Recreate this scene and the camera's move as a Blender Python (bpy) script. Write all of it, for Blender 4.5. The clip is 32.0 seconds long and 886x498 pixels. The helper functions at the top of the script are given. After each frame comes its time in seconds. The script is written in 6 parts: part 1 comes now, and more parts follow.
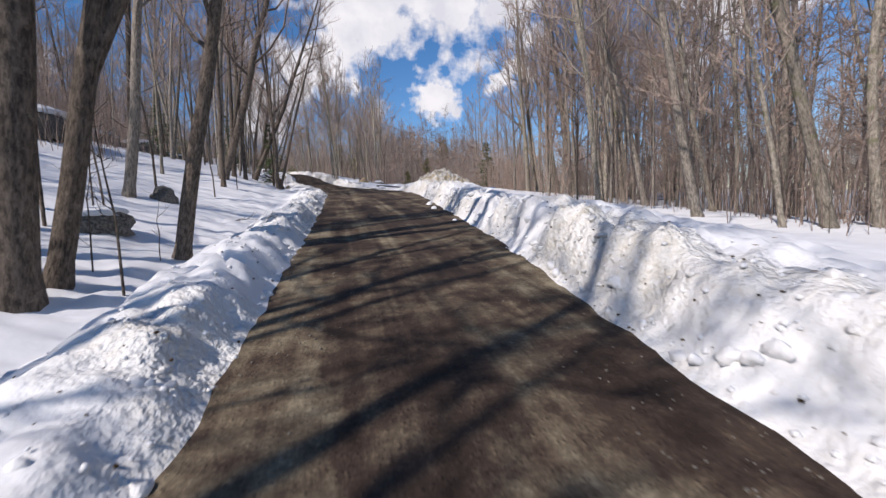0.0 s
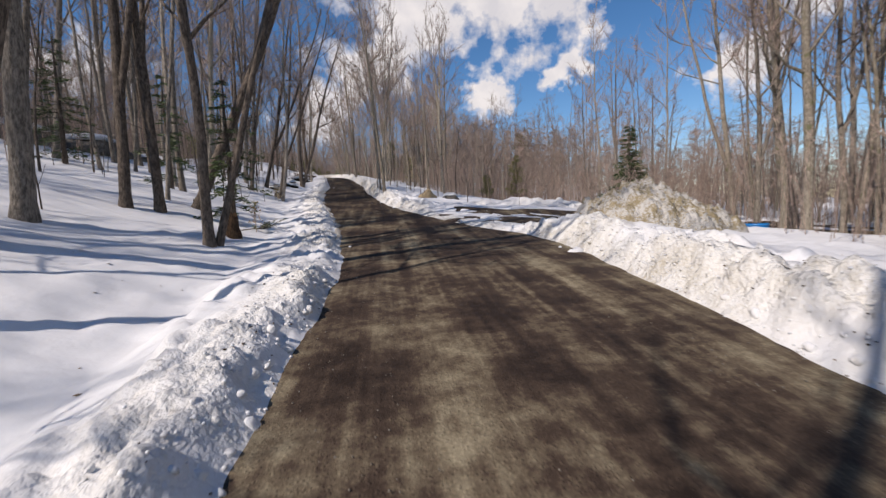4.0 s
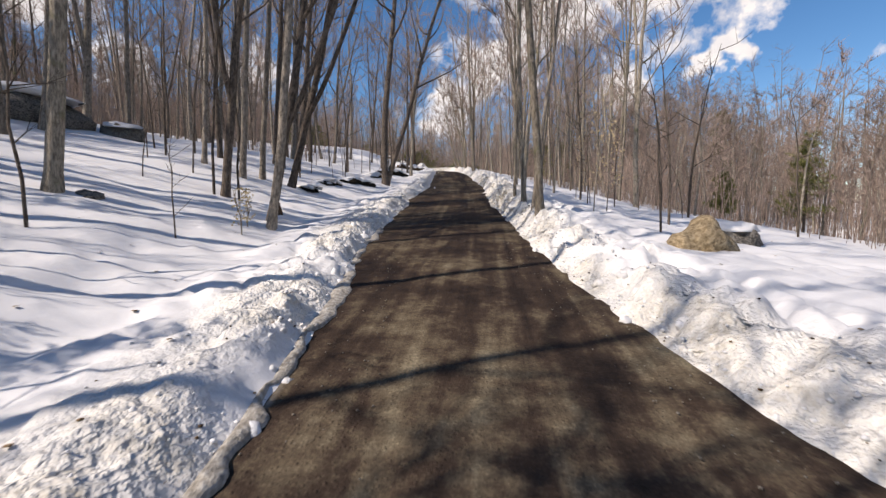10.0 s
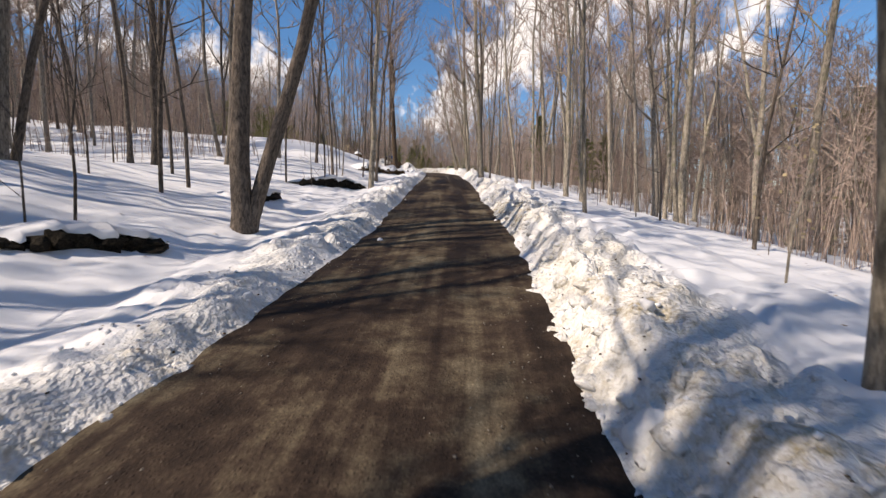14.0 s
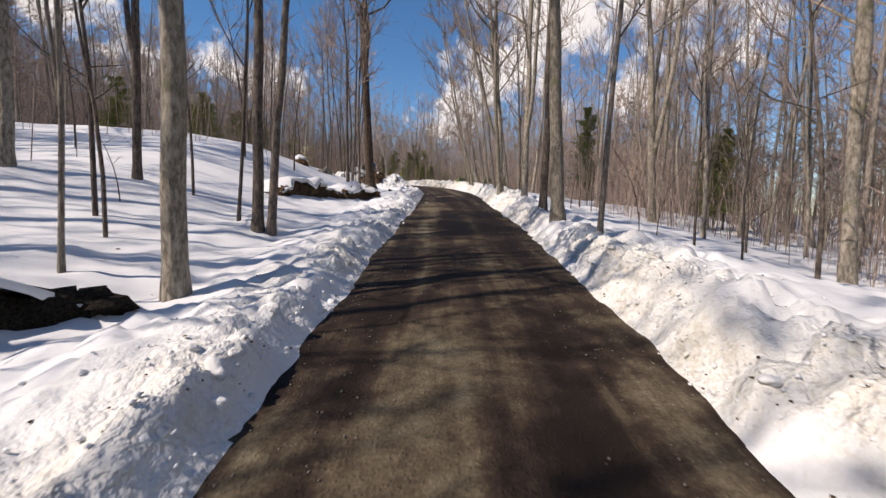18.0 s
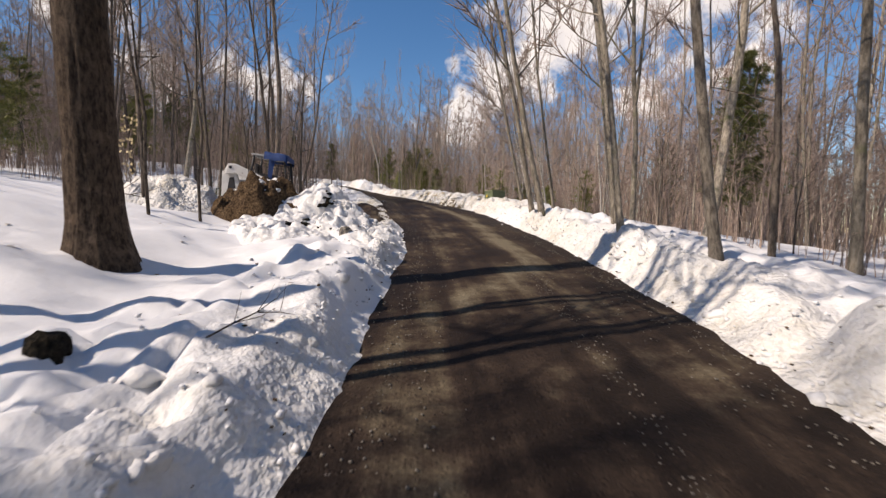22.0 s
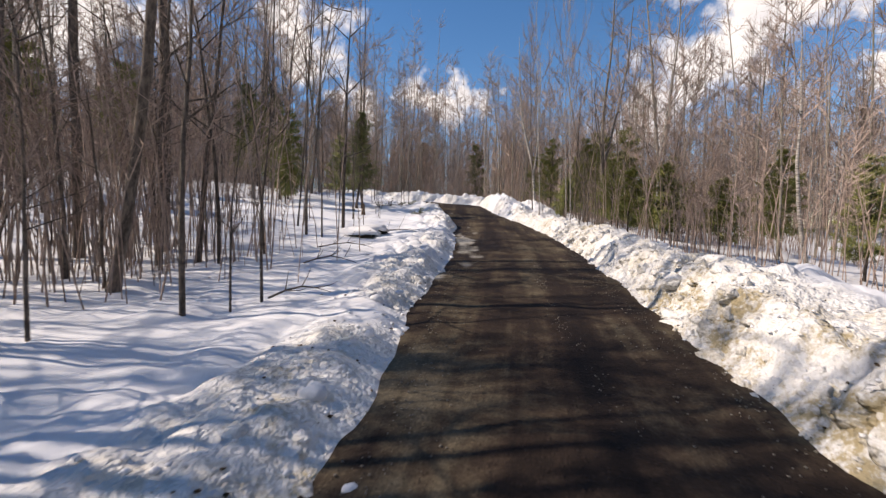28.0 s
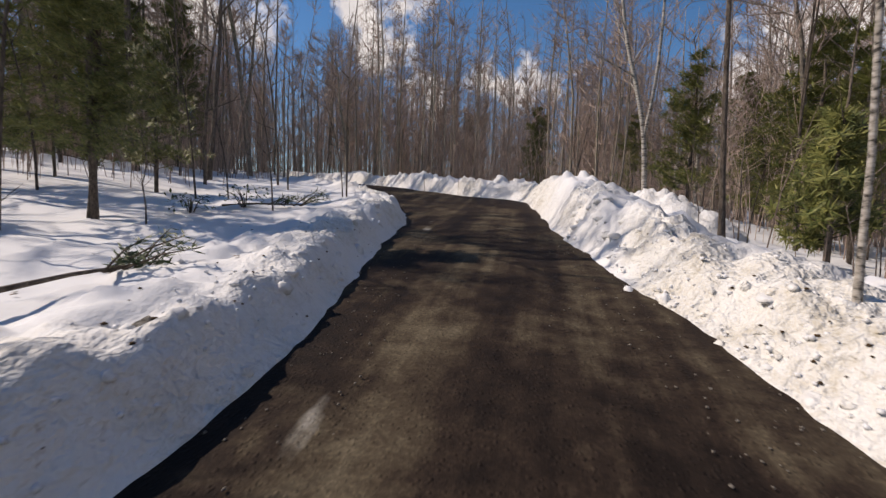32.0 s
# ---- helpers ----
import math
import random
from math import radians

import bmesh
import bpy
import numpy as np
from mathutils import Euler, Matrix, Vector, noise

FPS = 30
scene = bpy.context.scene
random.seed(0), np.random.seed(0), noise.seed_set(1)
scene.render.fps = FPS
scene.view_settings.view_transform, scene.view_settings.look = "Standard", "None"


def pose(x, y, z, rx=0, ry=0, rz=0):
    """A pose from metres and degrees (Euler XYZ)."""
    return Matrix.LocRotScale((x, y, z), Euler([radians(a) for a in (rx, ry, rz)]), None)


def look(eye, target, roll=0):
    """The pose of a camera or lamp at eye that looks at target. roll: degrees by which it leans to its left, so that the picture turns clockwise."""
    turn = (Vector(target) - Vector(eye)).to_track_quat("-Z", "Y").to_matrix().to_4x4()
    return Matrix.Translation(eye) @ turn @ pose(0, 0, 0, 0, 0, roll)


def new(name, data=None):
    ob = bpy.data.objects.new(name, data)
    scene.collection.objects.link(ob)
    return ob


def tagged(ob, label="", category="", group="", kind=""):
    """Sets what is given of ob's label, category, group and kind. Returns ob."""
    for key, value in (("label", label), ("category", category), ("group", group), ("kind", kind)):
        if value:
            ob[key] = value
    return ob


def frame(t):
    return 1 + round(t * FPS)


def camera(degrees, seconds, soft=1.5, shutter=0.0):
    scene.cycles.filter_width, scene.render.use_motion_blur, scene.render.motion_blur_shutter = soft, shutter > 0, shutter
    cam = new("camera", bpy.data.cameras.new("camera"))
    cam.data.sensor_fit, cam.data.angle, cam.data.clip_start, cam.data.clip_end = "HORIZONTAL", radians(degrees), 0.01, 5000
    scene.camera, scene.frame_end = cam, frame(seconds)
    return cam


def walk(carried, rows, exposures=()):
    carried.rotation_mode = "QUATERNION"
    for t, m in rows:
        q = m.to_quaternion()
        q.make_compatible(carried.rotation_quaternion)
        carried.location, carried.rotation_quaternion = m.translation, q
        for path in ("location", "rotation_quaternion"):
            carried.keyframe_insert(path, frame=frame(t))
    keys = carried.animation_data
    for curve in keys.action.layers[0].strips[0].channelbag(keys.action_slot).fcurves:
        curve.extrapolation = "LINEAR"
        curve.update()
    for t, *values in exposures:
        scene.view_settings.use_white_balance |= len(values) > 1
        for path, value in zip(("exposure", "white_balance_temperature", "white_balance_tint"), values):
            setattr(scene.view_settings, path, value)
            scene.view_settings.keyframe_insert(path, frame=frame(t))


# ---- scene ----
cam = camera(93.3, 32.0, soft=1.4, shutter=0.12)
ROWS = [
    (0, -0.00, 0.00, 0.03, 85.37, 2.70, -0.22),
    (0.5, -0.47, 2.11, 0.43, 85.36, 2.62, -0.29),
    (1, -0.90, 4.18, 0.81, 85.21, 2.57, -0.67),
    (1.5, -1.31, 6.26, 1.16, 85.18, 2.56, -0.54),
    (2, -1.75, 8.35, 1.49, 85.12, 2.57, -0.48),
    (2.5, -2.24, 10.42, 1.78, 84.99, 2.63, -0.74),
    (3, -2.76, 12.43, 2.01, 84.93, 2.65, -0.76),
    (3.5, -3.24, 14.43, 2.19, 85.13, 2.62, -0.67),
    (4, -3.58, 16.58, 2.38, 85.46, 2.78, 6.79),
    (4.5, -3.93, 18.80, 2.57, 85.62, 3.05, 15.86),
    (6.5, -5.33, 22.83, 2.37, 86.38, -0.21, 21.63),
    (7, -5.75, 24.02, 2.50, 86.44, -0.28, 22.03),
    (7.5, -6.16, 25.19, 2.71, 86.38, -0.41, 22.16),
    (8, -6.54, 26.39, 2.94, 86.13, -0.50, 22.33),
    (8.5, -6.97, 27.66, 3.19, 86.05, -0.49, 22.11),
    (9, -7.43, 28.99, 3.44, 85.67, -0.38, 22.59),
    (9.5, -7.90, 30.41, 3.70, 85.34, -0.21, 22.50),
    (10, -8.38, 31.88, 3.93, 85.17, -0.12, 22.57),
    (10.5, -8.88, 33.41, 4.11, 85.07, -0.25, 22.37),
    (11, -9.43, 35.00, 4.28, 84.63, -0.48, 21.73),
    (11.5, -10.04, 36.95, 4.51, 84.28, -0.58, 22.21),
    (12, -10.66, 38.90, 4.78, 84.17, -0.60, 22.10),
    (12.5, -11.31, 40.76, 5.07, 84.34, -0.64, 22.26),
    (13, -11.97, 42.51, 5.34, 84.65, -0.73, 22.83),
    (13.5, -12.61, 44.18, 5.60, 84.64, -0.82, 23.00),
    (14, -13.23, 45.76, 5.88, 84.84, -0.56, 23.01),
    (14.5, -13.94, 47.47, 6.16, 85.31, -0.07, 23.82),
    (15, -14.67, 49.13, 6.39, 85.02, -0.32, 23.44),
    (15.5, -15.33, 50.89, 6.55, 85.80, -1.27, 23.23),
    (17.5, -18.43, 57.46, 7.53, 85.99, -0.91, 22.90),
    (18, -19.20, 59.05, 7.77, 85.83, -0.92, 23.38),
    (18.5, -20.00, 60.64, 8.01, 85.41, -1.04, 24.03),
    (19, -20.80, 62.31, 8.25, 85.20, -1.24, 23.62),
    (19.5, -21.63, 64.18, 8.48, 85.19, -1.30, 23.36),
    (20, -22.64, 66.27, 8.70, 85.25, -1.22, 23.37),
    (20.5, -23.59, 68.33, 8.92, 85.36, -1.26, 23.37),
    (21, -24.44, 70.28, 9.14, 85.57, -1.36, 23.38),
    (21.5, -25.25, 72.15, 9.36, 86.07, -1.33, 23.53),
    (22, -26.02, 73.91, 9.58, 86.48, -1.23, 24.40),
    (22.5, -26.72, 75.54, 9.82, 86.60, -1.23, 26.79),
    (23, -27.34, 77.06, 10.05, 86.65, -1.26, 28.28),
    (23.5, -27.90, 78.39, 10.25, 86.93, -1.26, 33.21),
    (24, -28.38, 79.32, 10.41, 86.90, -1.48, 39.50),
    (24.5, -28.89, 80.19, 10.57, 86.88, -1.74, 43.35),
    (25, -29.44, 81.01, 10.74, 86.65, -1.93, 43.87),
    (25.5, -29.98, 81.74, 10.92, 86.86, -2.13, 43.74),
    (27.5, -35.00, 89.16, 11.70, 87.10, -1.07, 46.84),
    (28, -35.79, 90.92, 11.86, 87.11, -1.04, 47.29),
    (28.5, -36.62, 92.53, 12.03, 86.90, -1.05, 50.16),
    (29, -37.63, 94.02, 12.23, 86.25, -1.20, 50.53),
    (29.5, -38.86, 95.61, 12.41, 85.49, -1.24, 51.43),
    (30, -40.10, 97.30, 12.57, 85.45, -1.11, 54.24),
    (30.5, -41.45, 98.79, 12.69, 85.55, -1.02, 56.41),
    (31, -42.74, 100.02, 12.80, 85.64, -0.93, 56.49),
    (31.5, -44.00, 101.17, 12.88, 85.03, -1.08, 57.00),
    (32, -45.30, 102.31, 12.91, 85.24, -1.61, 56.38),
]
walk(cam, [(t, pose(x, y, z, a, b, c)) for t, x, y, z, a, b, c in ROWS],
     exposures=[(0, 0.22, 6330, 17), (2, 0.24, 6480, 17), (3, 0.08, 6500, 17), (4, 0.08, 6680, 17), (6.5, 0.31, 6760, 17), (9, 0.46, 6860, 17), (11, 0.30, 6980, 17), (13, 0.53, 7080, 17), (15, 0.50, 7230, 17), (18, 0.36, 6930, 17), (20, 0.50, 7330, 18), (21, 0.28, 7250, 18), (22, 0.36, 7200, 18), (23, 0.22, 7230, 18), (24.5, 0.05, 7280, 18), (25, -0.06, 7250, 18), (26, 0.10, 7230, 18), (28, 0.50, 7130, 18), (30, 0.36, 7080, 18), (31, 0.17, 7080, 18), (32, 0.10, 7080, 18)])

# ---- light: a clear spring sky with cumulus, the sun behind and to the left ----
SUN_AZ, SUN_EL = radians(221), radians(42)
SUN_DIR = Vector((math.sin(SUN_AZ) * math.cos(SUN_EL), math.cos(SUN_AZ) * math.cos(SUN_EL), math.sin(SUN_EL)))
CLOUD = 8.6
sun = new("sun", bpy.data.lights.new("sun", "SUN"))
sun.data.energy, sun.data.angle, sun.data.color = 4.3, radians(0.55), (1.0, 0.93, 0.83)
sun.matrix_world = look(SUN_DIR * 100, (0, 0, 0))


def tree_of(kind):
    """A node tree's adder: n(type, inputs by name or index, the node's modes) returns the node."""
    def n(type_, ins=None, operation="", data_type="", blend_type="", layer_name="", uv_map=""):
        node = kind.nodes.new(type_)
        if operation:
            node.operation = operation
        if data_type:
            node.data_type = data_type
        if blend_type:
            node.blend_type = blend_type
        if layer_name:
            node.layer_name = layer_name
        if uv_map:
            node.uv_map = uv_map
        for k, v in (ins or {}).items():
            sock = node.inputs[k]
            if isinstance(v, bpy.types.NodeSocket):
                kind.links.new(v, sock)
            else:
                sock.default_value = v
        return node
    return n


world = bpy.data.worlds.new("sky")
scene.world = world
world.use_nodes = True
wt = world.node_tree
wt.nodes.clear()
wn = tree_of(wt)
sky = wn("ShaderNodeTexSky")
sky.sky_type, sky.sun_disc, sky.sun_elevation, sky.sun_rotation = "NISHITA", False, SUN_EL, SUN_AZ
sky.air_density, sky.dust_density, sky.ozone_density = 1.0, 0.0, 3.0
way = wn("ShaderNodeTexCoord").outputs["Generated"]
# cumulus: heaps round a few places of the sky, broken up by noise
HEAPS = ((21, 14.5, 6), (15, 19, 7), (8, 25.5, 8), (-2, 26.5, 8), (-12, 26, 6), (2, 15.8, 3.2), (-9, 17.5, 2.4), (46, 16.5, 4), (59, 15.5, 4), (66, 22, 6), (-27, 14, 4.5), (-37, 24, 8), (90, 24, 11), (-70, 24, 14), (130, 30, 16), (-120, 28, 15))
drift = wn("ShaderNodeTexNoise", {"Vector": way, "Scale": 6.0, "Detail": 5.0, "Roughness": 0.6})
drift = wn("ShaderNodeVectorMath", {0: drift.outputs["Color"], 1: (0.5, 0.5, 0.5)}, operation="SUBTRACT")
drift = wn("ShaderNodeVectorMath", {0: drift.outputs[0], 1: (0.34, 0.34, 0.22)}, operation="MULTIPLY")
bent = wn("ShaderNodeVectorMath", {0: way, 1: drift.outputs[0]}, operation="ADD").outputs[0]
field = None
for az, el, size in HEAPS:
    a, e = radians(-az), radians(el)
    centre = (math.sin(a) * math.cos(e), math.cos(a) * math.cos(e), math.sin(e))
    gap = wn("ShaderNodeVectorMath", {0: bent, 1: centre}, operation="DISTANCE").outputs["Value"]
    near = wn("ShaderNodeMath", {0: gap, 1: -1 / math.radians(size), 2: 1.0}, operation="MULTIPLY_ADD").outputs[0]
    field = near if field is None else wn("ShaderNodeMath", {0: field, 1: near, 2: 0.35}, operation="SMOOTH_MAX").outputs[0]
puff = wn("ShaderNodeTexNoise", {"Vector": way, "Scale": 9.0, "Detail": 10.0, "Roughness": 0.6})
swell = wn("ShaderNodeMath", {0: puff.outputs["Fac"], 1: 3.0, 2: -1.5}, operation="MULTIPLY_ADD")
heap = wn("ShaderNodeMath", {0: field, 1: swell.outputs[0]}, operation="ADD")
cover = wn("ShaderNodeMapRange", {"Value": heap.outputs[0], "From Min": 0.0, "From Max": 0.42, "To Min": 0.0, "To Max": 1.0})
grey = wn("ShaderNodeTexNoise", {"Vector": way, "Scale": 11.0, "Detail": 6.0, "Roughness": 0.55})
body = wn("ShaderNodeMapRange", {"Value": grey.outputs["Fac"], "From Min": 0.38, "From Max": 0.62, "To Min": 0.45, "To Max": 1.0})
cloud = wn("ShaderNodeMix", {0: body.outputs[0], 6: (0.60, 0.63, 0.70, 1), 7: (1.0, 0.99, 0.97, 1)}, data_type="RGBA")
cloud_lit = wn("ShaderNodeMix", {0: 1.0, 6: cloud.outputs[2], 7: (CLOUD, CLOUD, CLOUD, 1)}, data_type="RGBA", blend_type="MULTIPLY")
deep = wn("ShaderNodeHueSaturation", {"Saturation": 1.25, "Value": 1.12, "Color": sky.outputs[0]})
mixed = wn("ShaderNodeMix", {0: cover.outputs[0], 6: deep.outputs[0], 7: cloud_lit.outputs[2]}, data_type="RGBA")
back = wn("ShaderNodeBackground", {"Color": mixed.outputs[2], "Strength": 0.093})
wt.links.new(back.outputs[0], wn("ShaderNodeOutputWorld").inputs[0])


# ---- materials ----
def material(name):
    m = bpy.data.materials.new(name)
    m.use_nodes = True
    t = m.node_tree
    return m, t, tree_of(t), t.nodes["Principled BSDF"]


def finish(t, shader, colour=None, bump=None, roughness=0.8, specular=0.3, metallic=0.0):
    if colour is not None:
        if isinstance(colour, tuple):
            shader.inputs["Base Color"].default_value = (*colour, 1)
        else:
            t.links.new(colour, shader.inputs["Base Color"])
    if bump is not None:
        t.links.new(bump, shader.inputs["Normal"])
    shader.inputs["Specular IOR Level"].default_value = specular
    shader.inputs["Metallic"].default_value = metallic
    if isinstance(roughness, float):
        shader.inputs["Roughness"].default_value = roughness
    else:
        t.links.new(roughness, shader.inputs["Roughness"])


def ramp(n, fac, *stops):
    node = n("ShaderNodeValToRGB", {0: fac})
    el = node.color_ramp.elements
    while len(el) < len(stops):
        el.new(0.5)
    for e, (at, col) in zip(el, stops):
        e.position, e.color = at, (*col, 1)
    return node.outputs[0]


def noise_of(n, vec, scale, detail=4.0, rough=0.55):
    return n("ShaderNodeTexNoise", {"Vector": vec, "Scale": scale, "Detail": detail, "Roughness": rough}).outputs["Fac"]


def bump_of(n, height, strength=0.5, distance=0.02, under=None):
    node = n("ShaderNodeBump", {"Height": height, "Strength": strength, "Distance": distance})
    if under is not None:
        node.id_data.links.new(under, node.inputs["Normal"])
    return node.outputs[0]


def mix(n, fac, a, b, blend="MIX"):
    node = n("ShaderNodeMix", {0: fac}, data_type="RGBA", blend_type=blend)
    for i, c in ((6, a), (7, b)):
        if isinstance(c, tuple):
            node.inputs[i].default_value = (*c, 1)
        else:
            node.id_data.links.new(c, node.inputs[i])
    return node.outputs[2]


def simple(name, colours, scale=8.0, roughness=0.75, bump=0.3, specular=0.3, metallic=0.0, detail=5.0, dist=0.01):
    """A surface of two or three tones mixed by noise at two scales, with relief."""
    m, t, n, sh = material(name)
    vec = n("ShaderNodeTexCoord").outputs["Object"]
    a, b = noise_of(n, vec, scale, detail), noise_of(n, vec, scale * 7, 3.0)
    f = n("ShaderNodeMath", {0: a, 1: b}, operation="MULTIPLY_ADD")
    f.inputs[1].default_value, f.inputs[2].default_value = 0.75, 0.0
    t.links.new(a, f.inputs[0])
    add = n("ShaderNodeMath", {0: f.outputs[0], 1: b}, operation="ADD")
    half = n("ShaderNodeMath", {0: add.outputs[0], 1: 0.57}, operation="MULTIPLY")
    stops = [(0.3 + 0.4 * i / max(1, len(colours) - 1), c) for i, c in enumerate(colours)]
    finish(t, sh, ramp(n, half.outputs[0], *stops), bump_of(n, add.outputs[0], bump, dist) if bump else None, roughness, specular, metallic)
    return m


def snow_material():
    m, t, n, sh = material("snow")
    vec = n("ShaderNodeTexCoord").outputs["Object"]
    dirt = n("ShaderNodeVertexColor", layer_name="dirt").outputs[0]
    fleck = noise_of(n, vec, 17.0, 7.0, 0.75)
    big = noise_of(n, vec, 2.3, 5.0, 0.65)
    both = n("ShaderNodeMath", {0: fleck, 1: big}, operation="MULTIPLY")
    soil = n("ShaderNodeMapRange", {"Value": both.outputs[0], "From Min": 0.215, "From Max": 0.385})
    amount = n("ShaderNodeMath", {0: soil.outputs[0], 1: dirt}, operation="MULTIPLY")
    amount.use_clamp = True
    clean = ramp(n, noise_of(n, vec, 0.8, 3.0), (0.3, (0.63, 0.64, 0.655)), (0.7, (0.70, 0.705, 0.71)))
    # ploughed snow is coarser and a little yellow from road dust
    coarse = n("ShaderNodeMapRange", {"Value": dirt, "From Min": 0.05, "From Max": 0.4}).outputs[0]
    dusty = n("ShaderNodeMath", {0: coarse, 1: 0.42}, operation="MULTIPLY").outputs[0]
    clean = mix(n, dusty, clean, (0.66, 0.63, 0.55))
    colour = mix(n, amount.outputs[0], clean, (0.33, 0.275, 0.165))
    bare = n("ShaderNodeMapRange", {"Value": dirt, "From Min": 2.3, "From Max": 3.2}).outputs[0]
    colour = mix(n, bare, colour, ramp(n, fleck, (0.4, (0.05, 0.038, 0.024)), (0.6, (0.17, 0.13, 0.075))))
    specks_ = n("ShaderNodeMapRange", {"Value": noise_of(n, vec, 30.0, 3.0, 0.6), "From Min": 0.70, "From Max": 0.76}).outputs[0]
    speck = n("ShaderNodeMath", {0: specks_, 1: coarse}, operation="MULTIPLY").outputs[0]
    colour = mix(n, speck, colour, (0.07, 0.055, 0.04))
    crumbs = noise_of(n, vec, 20.0, 2.0, 0.5)
    lumps = noise_of(n, vec, 8.0, 3.0, 0.5)
    rough = n("ShaderNodeMath", {0: crumbs, 1: 0.55, 2: lumps}, operation="MULTIPLY_ADD").outputs[0]
    rough = n("ShaderNodeMath", {0: rough, 1: coarse}, operation="MULTIPLY").outputs[0]
    soft = noise_of(n, vec, 3.0, 5.0, 0.55)
    grains = noise_of(n, vec, 70.0, 3.0, 0.6)
    relief = bump_of(n, grains, 0.18, 0.005, bump_of(n, rough, 1.0, 0.08, bump_of(n, soft, 0.3, 0.05)))
    finish(t, sh, colour, relief, 0.7, 0.2)
    return m


def road_material():
    m, t, n, sh = material("packed_dirt")
    uv = n("ShaderNodeUVMap", uv_map="along").outputs[0]
    stretched = n("ShaderNodeMapping", {"Vector": uv, "Scale": (1.0, 0.07, 1.0)}).outputs[0]
    lanes, patch = noise_of(n, stretched, 1.6, 4.0), noise_of(n, uv, 0.8, 5.0, 0.6)
    grit, pebbles = noise_of(n, uv, 38.0, 5.0, 0.65), n("ShaderNodeTexVoronoi", {"Vector": uv, "Scale": 26.0})
    blot = noise_of(n, uv, 4.5, 6.0, 0.7)
    thin = n("ShaderNodeMapping", {"Vector": uv, "Scale": (1.0, 0.035, 1.0)}).outputs[0]
    streak = noise_of(n, thin, 6.0, 4.0, 0.6)
    lanes = n("ShaderNodeMath", {0: streak, 1: 0.45, 2: lanes}, operation="MULTIPLY_ADD").outputs[0]
    lanes = n("ShaderNodeMath", {0: lanes, 1: 0.225}, operation="SUBTRACT").outputs[0]
    f = n("ShaderNodeMath", {0: lanes, 1: patch}, operation="ADD")
    f1 = n("ShaderNodeMath", {0: blot, 1: 0.7, 2: f.outputs[0]}, operation="MULTIPLY_ADD")
    f2 = n("ShaderNodeMath", {0: f1.outputs[0], 1: 0.385}, operation="MULTIPLY")
    worn = n("ShaderNodeVertexColor", layer_name="worn").outputs[0]
    f2 = n("ShaderNodeMath", {0: worn, 1: 0.16, 2: f2.outputs[0]}, operation="MULTIPLY_ADD")
    f2 = n("ShaderNodeMath", {0: f2.outputs[0], 1: 0.108}, operation="SUBTRACT")
    base = ramp(n, f2.outputs[0], (0.41, (0.022, 0.015, 0.0115)), (0.475, (0.05, 0.035, 0.026)), (0.525, (0.105, 0.083, 0.057)), (0.60, (0.205, 0.176, 0.122)))
    gritty = ramp(n, grit, (0.35, (0.5, 0.49, 0.49)), (0.54, (1.0, 1.0, 1.0)), (0.70, (1.9, 1.85, 1.78)))
    gravelly = mix(n, 0.55, base, gritty, "MULTIPLY")
    # the upper stretch is wet from the melting banks
    far_up = n("ShaderNodeSeparateXYZ", {0: uv}).outputs[1]
    damp = n("ShaderNodeMapRange", {"Value": far_up, "From Min": 95.0, "From Max": 104.0, "To Min": 0.0, "To Max": 0.42})
    gravelly = mix(n, 1.0, gravelly, (0.76, 0.74, 0.72), "MULTIPLY")
    dry = n("ShaderNodeMapRange", {"Value": far_up, "From Min": 28.0, "From Max": 42.0, "To Min": 0.8, "To Max": 0.0})
    gravelly = mix(n, dry.outputs[0], gravelly, mix(n, 1.0, gravelly, (1.75, 1.8, 1.82), "MULTIPLY"))
    colour = mix(n, damp.outputs[0], gravelly, mix(n, 1.0, gravelly, (0.3, 0.28, 0.28), "MULTIPLY"))
    # trodden ice left along the edge
    ice = n("ShaderNodeVertexColor", layer_name="dirt").outputs[0]
    flakes = mix(n, 0.6, noise_of(n, stretched, 3.5, 7.0, 0.8), noise_of(n, uv, 2.6, 7.0, 0.7))
    thin = n("ShaderNodeMath", {0: ice, 1: flakes}, operation="ADD")
    where = n("ShaderNodeMapRange", {"Value": thin.outputs[0], "From Min": 1.2, "From Max": 1.6, "To Max": 0.85})
    colour = mix(n, where.outputs[0], colour, ramp(n, blot, (0.35, (0.16, 0.14, 0.11)), (0.5, (0.34, 0.32, 0.27)), (0.65, (0.52, 0.5, 0.45))))
    stone = n("ShaderNodeMapRange", {"Value": pebbles.outputs["Distance"], "From Min": 0.0, "From Max": 0.35, "To Min": 1.0, "To Max": 0.0})
    hgt = n("ShaderNodeMath", {0: grit, 1: stone.outputs[0]}, operation="ADD")
    wet = n("ShaderNodeMapRange", {"Value": f2.outputs[0], "From Min": 0.42, "From Max": 0.55, "To Min": 0.72, "To Max": 0.96})
    finish(t, sh, colour, bump_of(n, hgt.outputs[0], 0.6, 0.012), wet.outputs[0], 0.12)
    return m


